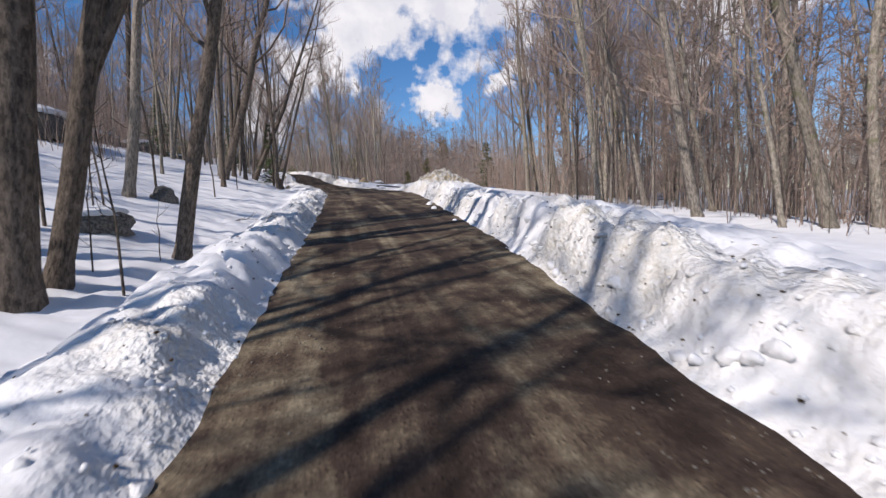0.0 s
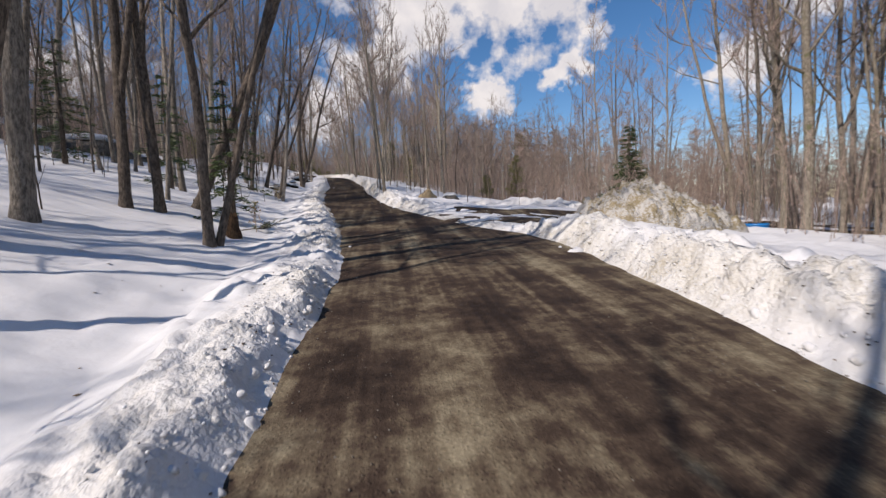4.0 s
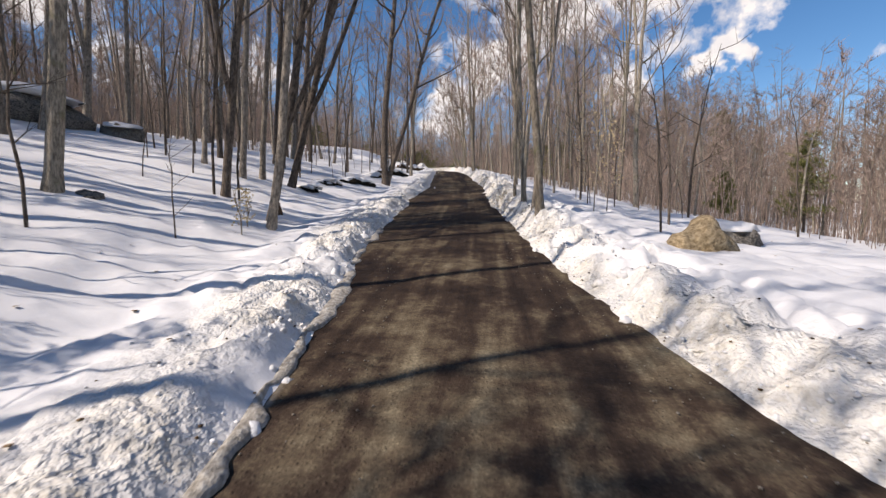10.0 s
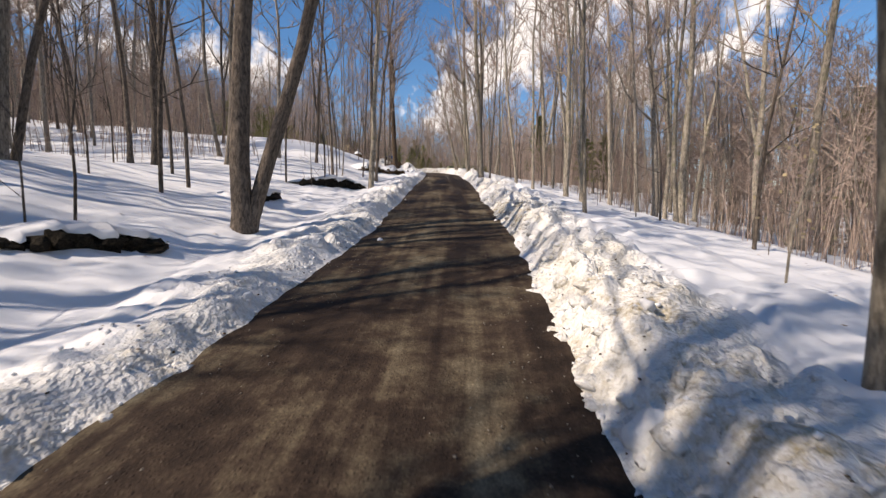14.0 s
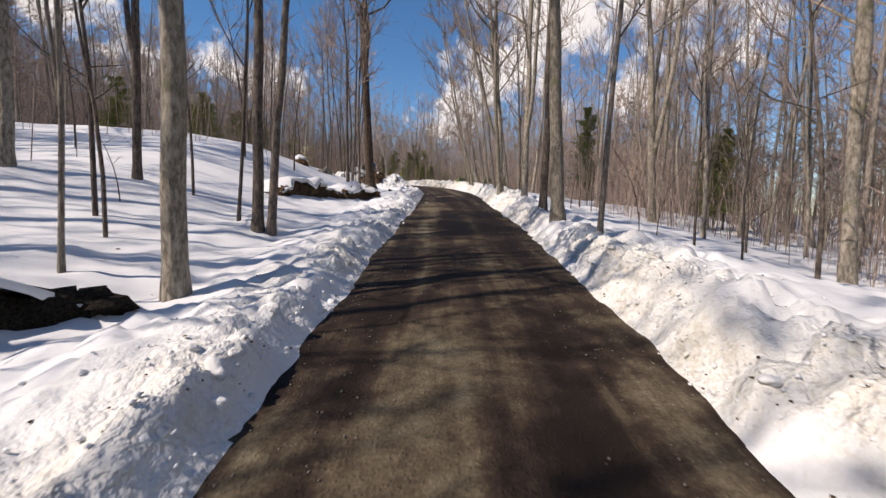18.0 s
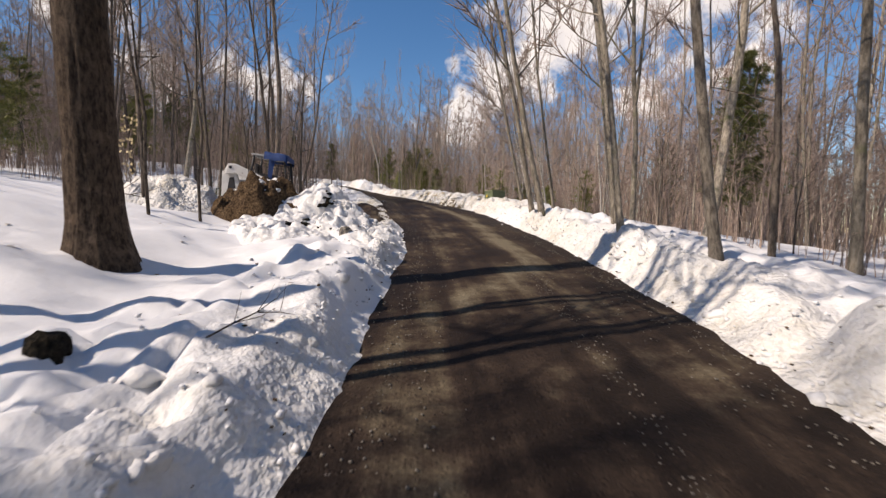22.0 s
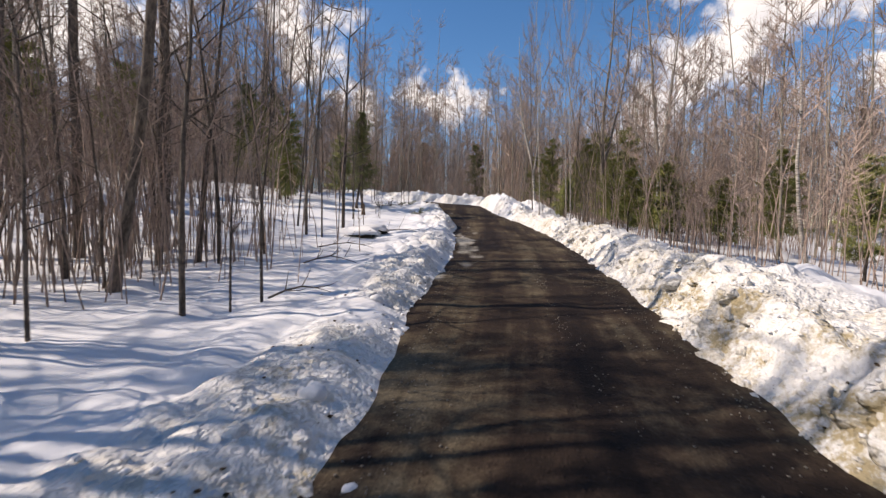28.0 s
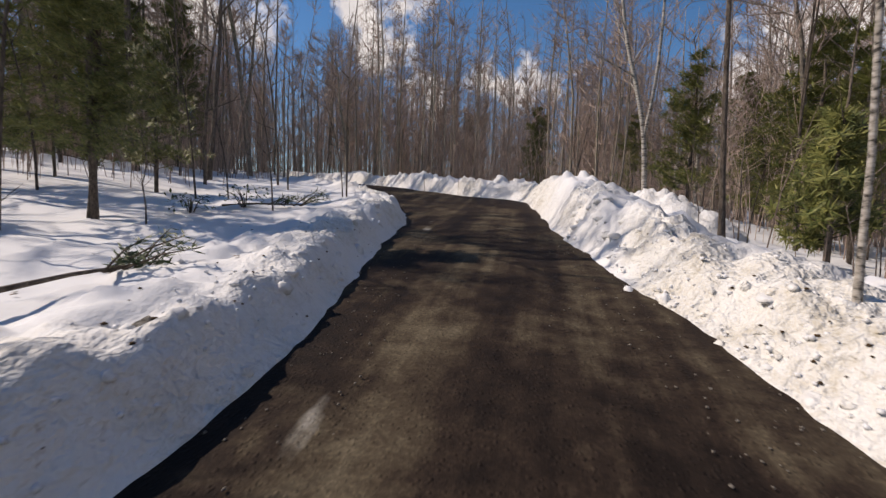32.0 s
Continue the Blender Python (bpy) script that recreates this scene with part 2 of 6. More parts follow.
def bark_material(name, dark, light, moss=None, ridges=14.0):
    m, t, n, sh = material(name)
    vec = n("ShaderNodeTexCoord").outputs["Object"]
    tall = n("ShaderNodeMapping", {"Vector": vec, "Scale": (1.0, 1.0, 0.3)}).outputs[0]
    ridge, blotch = noise_of(n, tall, ridges * 1.8, 8.0, 0.72), noise_of(n, vec, 2.6, 6.0, 0.68)
    shade = n("ShaderNodeObjectInfo").outputs["Random"]
    col = ramp(n, ridge, (0.40, dark), (0.60, light))
    patchy = n("ShaderNodeMapRange", {"Value": blotch, "From Min": 0.4, "From Max": 0.8, "To Min": 0.0, "To Max": 0.6})
    col = mix(n, patchy.outputs[0], col, tuple(0.5 * (a + b) for a, b in zip(dark, light)))
    tone = n("ShaderNodeMapRange", {"Value": shade, "To Min": 0.7, "To Max": 1.25})
    grey = n("ShaderNodeCombineXYZ", {0: tone.outputs[0], 1: tone.outputs[0], 2: tone.outputs[0]})
    col = mix(n, 1.0, col, grey.outputs[0], "MULTIPLY")
    lichen = n("ShaderNodeMapRange", {"Value": noise_of(n, vec, 5.5, 6.0, 0.7), "From Min": 0.56, "From Max": 0.66, "To Max": 0.55})
    col = mix(n, lichen.outputs[0], col, tuple(min(0.5, 1.25 * v) for v in light))
    if moss:
        where = n("ShaderNodeMapRange", {"Value": noise_of(n, vec, 3.0, 4.0), "From Min": 0.55, "From Max": 0.7})
        col = mix(n, where.outputs[0], col, moss)
    finish(t, sh, col, bump_of(n, ridge, 0.9, 0.04), 0.9, 0.15)
    return m


def birch_material():
    m, t, n, sh = material("birch_bark")
    vec = n("ShaderNodeTexCoord").outputs["Object"]
    wide = n("ShaderNodeMapping", {"Vector": vec, "Scale": (1.0, 1.0, 6.0)}).outputs[0]
    marks = noise_of(n, wide, 5.0, 3.0, 0.6)
    col = ramp(n, marks, (0.36, (0.05, 0.045, 0.04)), (0.45, (0.26, 0.24, 0.21)), (0.62, (0.44, 0.41, 0.37)))
    finish(t, sh, col, bump_of(n, marks, 0.3, 0.005), 0.7, 0.25)
    return m


def needle_material(name, dark, light):
    m, t, n, sh = material(name)
    info = n("ShaderNodeNewGeometry").outputs["Random Per Island"]
    finish(t, sh, ramp(n, info, (0.0, dark), (1.0, light)), None, 0.6, 0.3)
    return m


SNOW, ROAD = snow_material(), road_material()
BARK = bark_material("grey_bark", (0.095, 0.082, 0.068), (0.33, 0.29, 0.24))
# pale and dark tones also paint sunlit and shaded trunks into the bark
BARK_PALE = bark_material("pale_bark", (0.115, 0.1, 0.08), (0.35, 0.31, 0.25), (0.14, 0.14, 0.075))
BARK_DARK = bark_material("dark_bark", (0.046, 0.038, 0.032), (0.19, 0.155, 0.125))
BARK_OLD = bark_material("old_bark", (0.032, 0.022, 0.016), (0.165, 0.12, 0.086), None, 20.0)
TWIG = bark_material("twig_bark", (0.2, 0.148, 0.122), (0.45, 0.35, 0.29))
BIRCH = birch_material()
NEEDLES = needle_material("needles", (0.022, 0.042, 0.016), (0.08, 0.11, 0.035))
NEEDLES_OLIVE = needle_material("olive_needles", (0.075, 0.095, 0.033), (0.22, 0.225, 0.075))
PINE = needle_material("pine_needles", (0.085, 0.11, 0.03), (0.27, 0.26, 0.08))
ROCK = simple("rock", [(0.06, 0.055, 0.05), (0.20, 0.185, 0.16), (0.30, 0.27, 0.22)], 3.0, 0.9, 0.8, 0.2, dist=0.05)
ROCK_TAN = simple("tan_rock", [(0.16, 0.12, 0.07), (0.34, 0.27, 0.17), (0.42, 0.36, 0.26)], 2.5, 0.9, 0.7, 0.2, dist=0.04)
EARTH = simple("dark_earth", [(0.008, 0.007, 0.006), (0.03, 0.025, 0.018), (0.06, 0.05, 0.03)], 6.0, 0.95, 0.9, 0.1, dist=0.05)
EARTH_BROWN = simple("brown_earth", [(0.04, 0.026, 0.016), (0.13, 0.085, 0.048), (0.24, 0.175, 0.11)], 4.0, 0.95, 1.0, 0.1, dist=0.06)
GRAVEL = simple("gravel_stone", [(0.06, 0.055, 0.05), (0.2, 0.18, 0.15), (0.34, 0.31, 0.27)], 30.0, 0.85, 0.0)
LEAF_DRY = simple("dry_leaf", [(0.16, 0.10, 0.05), (0.32, 0.22, 0.12)], 20.0, 0.8, 0.0)
LEAF_PALE = simple("pale_leaf", [(0.42, 0.33, 0.18), (0.55, 0.46, 0.28)], 20.0, 0.8, 0.0)


# ---- the road: a smooth base line, and heights along and across it ----
def keyed(s, pairs):
    return np.interp(s, pairs[0::2], pairs[1::2])


def heading(s):
    c = np.clip(s, 0, 112)
    return np.radians(12.5 + 0.045 * c + 0.0019 * c**2 + np.clip(np.asarray(s) - 112, 0, 45) * 0.4)


LINE_S = np.arange(-60, 301, 0.5)
_dirs = np.stack([-np.sin(heading(LINE_S)), np.cos(heading(LINE_S))], 1)
LINE_P = np.cumsum(np.concatenate([np.zeros((1, 2)), (_dirs[1:] + _dirs[:-1]) * 0.25]), 0)
LINE_P = LINE_P - LINE_P[120]


def plan(s, d):
    """World x and y of the place s metres along the base line and d metres to its right."""
    h = heading(s)
    return (np.interp(s, LINE_S, LINE_P[:, 0]) + np.cos(h) * d, np.interp(s, LINE_S, LINE_P[:, 1]) + np.sin(h) * d)


ROAD_POLY = (1.71048053e-09, -5.26774577e-07, 5.22356742e-05, -1.75652868e-03, 1.26581347e-01, -1.19913300)
LEFT_EDGE = (-60, -0.8, 0, -0.8, 5, -0.72, 20, -0.72, 25, -0.65, 28, -0.95, 31, -1.3, 35, -1.8, 38, -2.25, 41, -2.75, 46, -2.95, 50, -3.2,
             57, -2.95, 64, -2.98, 70, -2.9, 77, -2.42, 84, -1.82, 86, -1.62, 88, -1.66, 92, -2.0, 98, -2.06, 101, -2.04, 103.5, -2.3, 108, -2.42, 112, -2.74, 113.5, -2.87, 115, -2.87,
             116, -2.96, 117, -3.12, 118.2, -3.42, 120.8, -3.78, 122.5, -4.05, 124, -4.7, 126, -6.0, 128, -7.5, 131, -10, 134, -12.7, 140, -17.6, 150, -24, 300, -24)
RIGHT_EDGE = (-60, 1.5, 0, 1.6, 3, 1.95, 6, 2.3, 10, 2.72, 14, 3.15, 17, 3.5, 22, 4.0, 26, 4.3, 28, 3.9, 30, 2.8, 33, 1.95, 35, 1.4, 38, 0.75,
              41, 0.4, 46, 0.0, 50, -0.15, 57, 0.05, 63, -0.1, 68, 0.1, 73, 0.3, 80, 0.6, 84, 0.97, 90, 1.25, 95, 1.2, 100, 0.65, 103, 0.45,
              108, 0.42, 112.5, 0.28, 114, 0.18, 115.5, 0.02, 117, -0.24, 118.5, -0.56, 120.3, -0.93, 121.3, -1.08, 123.7, -1.32, 125.5, -1.42, 126.4, -1.55, 127.3, -2.1, 128.4, -3.5, 130.3, -5.1, 133, -7.1,
              136, -9.6, 140, -13.4, 150, -20, 300, -20)


# the road steepens towards its last bend
LAST_RISE = (113, 0.0, 114, 0.07, 115, 0.18, 116.5, 0.37, 120, 0.83, 126, 1.61, 133, 2.42, 140, 3.12, 170, 5.5, 300, 5.5)


def road_z(s):
    s = np.asarray(s, float)
    c = np.clip(s, 0, 113)
    return np.polyval(ROAD_POLY, c) + keyed(s, LAST_RISE) + np.minimum(s, 0) * 0.12


def wobble(x, y, seed=0):
    """Smooth value noise in -1..1 on arrays."""
    xi, yi = np.floor(x), np.floor(y)
    fx, fy = x - xi, y - yi
    fx, fy = fx * fx * (3 - 2 * fx), fy * fy * (3 - 2 * fy)

    def at(i, j):
        v = np.sin(i * 127.1 + j * 311.7 + seed * 74.7) * 43758.5453
        return 2 * (v - np.floor(v)) - 1

    return (at(xi, yi) * (1 - fx) + at(xi + 1, yi) * fx) * (1 - fy) + (at(xi, yi + 1) * (1 - fx) + at(xi + 1, yi + 1) * fx) * fy


def clods(x, y, seed):
    """Rounded lumps of many sizes packed side by side, 0..1 on arrays."""
    xi, yi = np.floor(x), np.floor(y)
    best = np.zeros_like(x)
    for i in (-1, 0, 1):
        for j in (-1, 0, 1):
            cx, cy = xi + i, yi + j
            h = [np.sin(cx * 127.1 + cy * 311.7 + (seed + q) * 74.7) * 43758.5453 for q in (0, 17, 29)]
            h = [v - np.floor(v) for v in h]
            r2 = ((x - cx - h[0]) ** 2 + (y - cy - h[1]) ** 2) / (0.35 + 0.65 * h[2]) ** 2
            best = np.maximum(best, np.sqrt(np.clip(1 - r2, 0, 1)) * (0.4 + 0.6 * h[2]))
    return best


def ease(v):
    v = np.clip(v, 0, 1)
    return v * v * (3 - 2 * v)


LEFT_BANK = (-60, 0.24, 10, 0.27, 22, 0.28, 26, 0.22, 40, 0.22, 60, 0.25, 68, 0.25, 72, 0.22, 80, 0.24, 84, 0.26, 87, 0.22, 89.5, 0.1, 91, 0.04, 97, 0.05, 99, 0.16, 104, 0.19, 108, 0.21, 110.5, 0.27, 113, 0.37, 120, 0.38, 300, 0.4)
RIGHT_BANK = (-60, 0.6, 20, 0.6, 26, 0.55, 28.5, 0.12, 30, 0.04, 34, 0.06, 36, 0.3, 42, 0.42, 48, 0.52, 58, 0.46, 66, 0.42, 80, 0.4, 90, 0.4, 98, 0.42,
              104, 0.5, 110, 0.48, 114, 0.38, 118, 0.36, 121, 0.6, 123.5, 0.75, 126, 0.56, 128, 0.5, 300, 0.5)
LEFT_SLOPE = (-60, 0.33, 25, 0.31, 38, 0.3, 50, 0.3, 56, 0.27, 62, 0.2, 68, 0.2, 76, 0.24, 81, 0.23, 86, 0.12, 92, 0.05, 100, 0.03, 112, 0.06, 125, 0.08, 300, 0.1)
LEFT_TROUGH = (-60, 2.6, 10, 2.6, 16, 1.9, 21, 1.25, 27, 0.2, 48, 0.3, 56, 0.75, 66, 0.75, 71, 0.3, 88, 0.2, 98, 0.25, 300, 0.25)
RIGHT_DROP = (-60, 0.55, 102, 0.55, 108, 1.2, 300, 1.2)
RIGHT_FALL = (-60, 2.2, 102, 2.2, 108, 1.3, 300, 1.3)
HILL_TOP = (-60, 1.0, 38, 1.0, 46, 0.72, 60, 0.5, 300, 0.5)
KNOLL = (82.5, -10.8, 0.85)
RIGHT_SLOPE = (-60, -0.14, 20, -0.12, 30, -0.09, 36, -0.1, 50, -0.2, 70, -0.22, 86, -0.14, 95, -0.12, 110, -0.18, 130, -0.14, 300, 0.05)


def ground_z(s, d, fine=True):
    """Height of the snow (or of the bed under the road) at a place of the plan."""
    s, d = np.asarray(s, float), np.asarray(d, float)
    jag = 0.05 * wobble(s * 0.8, d * 0 + 3.0) + 0.04 * wobble(s * 2.3, d * 0 + 9.0) + 0.012 * wobble(s * 7.0, d * 0 + 6.0)
    el, er = keyed(s, LEFT_EDGE) - d + jag, d - keyed(s, RIGHT_EDGE) + jag
    z = road_z(s)
    # left: bank, trough, hillside
    hb = keyed(s, LEFT_BANK) * (1 + 0.2 * wobble(s * 0.55, d * 0 + 1.0))
    rise = hb * ease(el / 0.42) - hb * keyed(s, LEFT_TROUGH) * ease((el - 0.7) / 1.3)
    up = np.maximum(el - 1.9, 0)
    hill = keyed(s, LEFT_SLOPE) * (np.minimum(up, 5.5) + keyed(s, HILL_TOP) * np.maximum(up - 5.5, 0) * (1 - 0.25 * ease((el - 20) / 40)))
    left = rise + hill + 0.22 * wobble(s * 0.22, d * 0.22, 2) * ease((el - 2) / 4) + 0.5 * wobble(s * 0.06, d * 0.06, 7) * ease((el - 5) / 10)
    left = left + KNOLL[2] * np.exp(-(((s - KNOLL[0]) / 4.6) ** 2 + ((d - KNOLL[1]) / 4.4) ** 2))
    # right: bank, shelf, fall
    hc = keyed(s, RIGHT_BANK) * (1 + 0.2 * wobble(s * 0.5, d * 0 + 5.0))
    shelf = hc * ease(er / 0.55) - hc * keyed(s, RIGHT_DROP) * ease((er - 1.0) / keyed(s, RIGHT_FALL))
    fall = keyed(s, RIGHT_SLOPE) * np.maximum(er - 2.6, 0) * (1 - 0.6 * ease((er - 14) / 30))
    right = shelf + fall + 0.2 * wobble(s * 0.25, d * 0.25, 4) * ease((er - 2.5) / 4) + 0.5 * wobble(s * 0.06, d * 0.06, 8) * ease((er - 6) / 10)
    on_left, on_right = (el > 0), (er > 0)
    z = z + np.where(on_left, left, 0) + np.where(on_right, right, 0) - 0.05 * (1 - ease((np.maximum(el, er) + 0.12) / 0.2))
    if fine:
        e = np.maximum(el, er)
        lump = ease(e / 0.25) * (1 - 0.72 * ease((e - 0.9) / 1.2))
        rough = 0.05 * wobble(s * 2.6, d * 2.6, 11) + 0.055 * wobble(s * 4.6 + d, d * 4.6 - s, 12) + 0.045 * np.abs(wobble(s * 6.3, d * 8, 13)) - 0.05 * np.abs(wobble(s * 3.4, d * 3.4, 15))
        sx, dx = s + 0.09 * wobble(s * 3.3, d * 3.3, 63), d + 0.09 * wobble(s * 3.3, d * 3.3, 64)
        chunk = 0.17 * clods(sx * 3.4, dx * 4.2, 61) + 0.10 * clods(sx * 6.6, dx * 7.6, 62) - 0.11
        chunk = chunk * (1 - ease((s - 136) / 8)) * np.where(el > er, 1 - 0.5 * ease((s - 107) / 4), 1)
        piled = np.clip(np.where(el > er, hb, hc) / 0.3, 0.15, 1.1)
        z = z + lump * piled * (rough * (1 - ease((s - 136) / 8)) + chunk * np.clip(0.75 + 0.8 * wobble(s * 0.9, d * 1.3, 16), 0.12, 1.3)) + ease((e - 0.3) / 0.8) * (0.04 * wobble(s * 1.3, d * 1.5, 14) + (1 - ease((e - 5) / 4)) * (0.026 * wobble(s * 2.9 + d, d * 3.3, 17) - 0.03 * np.abs(wobble(s * 1.7 - d * 0.6, d * 2.1, 18))))
    return z


# ---- mesh helpers ----
class Build:
    """Gathers vertices and faces for one mesh."""

    def __init__(self):
        self.v, self.f = [], []

    def tube(self, points, radii, sides=6, cap=True):
        points = [Vector(p) for p in points]
        start, last = len(self.v), None
        ref = Vector((0.31, 0.95, 0.05))
        for i, p in enumerate(points):
            a = (points[min(i + 1, len(points) - 1)] - points[max(i - 1, 0)]).normalized()
            u = (ref - a * ref.dot(a)).normalized() if abs(ref.dot(a)) < 0.97 else a.orthogonal().normalized()
            w = a.cross(u)
            ref = u
            for k in range(sides):
                g = 2 * math.pi * k / sides
                self.v.append(p + (u * math.cos(g) + w * math.sin(g)) * radii[i])
        for i in range(len(points) - 1):
            for k in range(sides):
                a, b = start + i * sides + k, start + i * sides + (k + 1) % sides
                self.f.append((a, b, b + sides, a + sides))
        if cap and sides > 2:
            self.f.append(tuple(range(len(self.v) - sides, len(self.v))))
            self.f.append(tuple(start + k for k in reversed(range(sides))))
        return self

    def blade(self, a, b, w):
        """The finest far-off twig: a sliver from a to b."""
        a, b = Vector(a), Vector(b)
        n = (b - a).cross(Vector((0.37, 0.61, 0.7))).normalized() * w
        return self.tri(a - n, a + n, b)

    def spike(self, a, b, r):
        """A three-sided taper from a to a point at b."""
        a, b = Vector(a), Vector(b)
        u = (b - a).orthogonal().normalized() * r
        w = (b - a).normalized().cross(u)
        k = len(self.v)
        self.v += [a + u, a - u * 0.5 + w * 0.87, a - u * 0.5 - w * 0.87, b]
        self.f += [(k, k + 1, k + 3), (k + 1, k + 2, k + 3), (k + 2, k, k + 3)]
        return self

    def box(self, lo, hi, m=None):
        c = [Vector((x, y, z)) for x in (lo[0], hi[0]) for y in (lo[1], hi[1]) for z in (lo[2], hi[2])]
        s = len(self.v)
        self.v += [m @ p for p in c] if m else c
        for q in ((0, 1, 3, 2), (4, 6, 7, 5), (0, 4, 5, 1), (2, 3, 7, 6), (0, 2, 6, 4), (1, 5, 7, 3)):
            self.f.append(tuple(s + i for i in q))
        return self

    def prism(self, outline, axis, lo, hi):
        """An outline in the plane across axis (0: y and z, 1: x and z, 2: x and y), drawn out from lo to hi."""
        s, k = len(self.v), len(outline)
        for at in (lo, hi):
            for a, b in outline:
                self.v.append(Vector(((at, a, b), (a, at, b), (a, b, at))[axis]))
        self.f.append(tuple(s + i for i in range(k)))
        self.f.append(tuple(s + k + i for i in reversed(range(k))))
        for i in range(k):
            j = (i + 1) % k
            self.f.append((s + i, s + k + i, s + k + j, s + j))
        return self

    def quad(self, a, b, c, d):
        s = len(self.v)
        self.v += [Vector(p) for p in (a, b, c, d)]
        self.f.append((s, s + 1, s + 2, s + 3))
        return self

    def tri(self, a, b, c):
        s = len(self.v)
        self.v += [Vector(p) for p in (a, b, c)]
        self.f.append((s, s + 1, s + 2))
        return self

    def mesh(self, name, mat, smooth=True, bevel=0.0):
        me = bpy.data.meshes.new(name)
        me.from_pydata([tuple(p) for p in self.v], [], self.f)
        if bevel or not smooth:
            bm = bmesh.new()
            bm.from_mesh(me)
            bmesh.ops.recalc_face_normals(bm, faces=bm.faces)
            if bevel:
                sharp = [e for e in bm.edges if e.is_manifold and e.calc_face_angle(0) > 0.5]
                bmesh.ops.bevel(bm, geom=sharp, offset=bevel, segments=1, affect="EDGES", profile=0.5, clamp_overlap=True)
            bm.to_mesh(me)
            bm.free()
        for p in me.polygons:
            p.use_smooth = smooth
        me.materials.append(mat)
        me.update()
        return me


def part(name, build, mat, parent=None, label="", smooth=True, bevel=0.0):
    ob = new(name, build if isinstance(build, bpy.types.Mesh) else build.mesh(name, mat, smooth, bevel))
    if parent:
        ob.parent = parent
    return tagged(ob, label)


def spot(s, d, sink=0.0):
    """World place on the snow."""
    x, y = plan(s, d)
    return Vector((float(x), float(y), float(ground_z(s, d)) - sink))


def grid_mesh(name, xs, ys, zs, mat, uv=None, dirt=None, worn=None):
    rows, cols = xs.shape
    me = bpy.data.meshes.new(name)
    idx = np.arange(rows * cols).reshape(rows, cols)
    quads = np.stack([idx[:-1, :-1], idx[:-1, 1:], idx[1:, 1:], idx[1:, :-1]], -1).reshape(-1, 4)
    me.vertices.add(rows * cols)
    me.vertices.foreach_set("co", np.stack([xs, ys, zs], -1).ravel())
    me.loops.add(quads.size)
    me.loops.foreach_set("vertex_index", quads.ravel())
    me.polygons.add(len(quads))
    me.polygons.foreach_set("loop_start", np.arange(0, quads.size, 4))
    me.update(calc_edges=True)
    me.polygons.foreach_set("use_smooth", np.ones(len(quads), bool))
    if uv is not None:
        layer = me.uv_layers.new(name="along")
        layer.data.foreach_set("uv", np.stack([a.ravel()[quads.ravel()] for a in uv], -1).ravel())
    if dirt is not None:
        layer = me.color_attributes.new("dirt", "FLOAT_COLOR", "POINT")
        c = dirt.ravel()
        layer.data.foreach_set("color", np.stack([c, c, c, np.ones_like(c)], -1).ravel())
    if worn is not None:
        layer = me.color_attributes.new("worn", "FLOAT_COLOR", "POINT")
        c = worn.ravel()
        layer.data.foreach_set("color", np.stack([c, c, c, np.ones_like(c)], -1).ravel())
    me.materials.append(mat)
    return new(name, me)


# ---- ground: one sheet of snow from the hill to the valley, with the road's bed let into it ----
along = np.concatenate([np.arange(-50, -4, 1.0), np.arange(-4, 137, 0.07), 137 + np.cumsum(np.linspace(0.15, 3.0, 92))])
out = np.concatenate([np.arange(0.0, 1.5, 0.06), np.arange(1.5, 4.0, 0.14), 4.0 + np.cumsum(np.linspace(0.16, 6.0, 34))])
le, re = keyed(along, LEFT_EDGE)[:, None], keyed(along, RIGHT_EDGE)[:, None]
inner = np.linspace(0, 1, 9)[1:-1][None]
far_left = np.minimum(out[::-1][None], 85.0 - np.arange(len(out))[None] * 1e-3)
cross = np.concatenate([le + 0.2 - far_left, le + 0.2 + (re - le - 0.4) * inner, re - 0.2 + out[None] * 1.25], 1)
lengths = np.repeat(along[:, None], cross.shape[1], 1)
gx, gy = plan(lengths, cross)
gz = ground_z(lengths, cross)
DIRT_RIGHT = (-60, 0.42, 22, 0.5, 40, 0.3, 46, 0.7, 50, 0.9, 62, 0.9, 70, 0.5, 90, 0.35, 96, 1.2, 112, 1.1, 120, 0.3, 300, 0.3)
DIRT_LEFT = (-60, 0.3, 22, 0.3, 30, 0.4, 40, 0.45, 60, 0.3, 84, 0.22, 97, 0.9, 103, 0.7, 107, 0.3, 300, 0.2)
BARE_EARTH = (-60, 0.0, 95.5, 0.0, 97, 1.0, 99.5, 1.0, 101.5, 0.0, 300, 0.0)


def soil_at(s, d):
    """How much road dirt the plough has mixed into the snow at a place of the plan."""
    s, d = np.asarray(s, float), np.asarray(d, float)
    a, c = keyed(s, LEFT_EDGE), keyed(s, RIGHT_EDGE)
    e = np.maximum(a - d, d - c)
    right = d > 0.5 * (a + c)
    soil = np.where(right, keyed(s, DIRT_RIGHT), keyed(s, DIRT_LEFT)) * (1 - ease((e - 0.35) / 1.2)) * np.clip(0.9 + 0.9 * wobble(s * 0.7, d * 1.5, 33), 0.15, 1.6)
    # gravel showing through the trodden snow of the yard
    yard = keyed(s, (87.5, 0.0, 89.5, 1.0, 96, 1.0, 98, 0.0)) * (1 - ease((e - 1.5) / 1.3))
    soil = soil + np.where(right, 0, 3.6 * yard * np.clip(0.35 + 1.5 * wobble(s * 0.9, d * 1.7, 35) + 0.8 * wobble(s * 3.3, d * 4.6, 36), 0, 1))
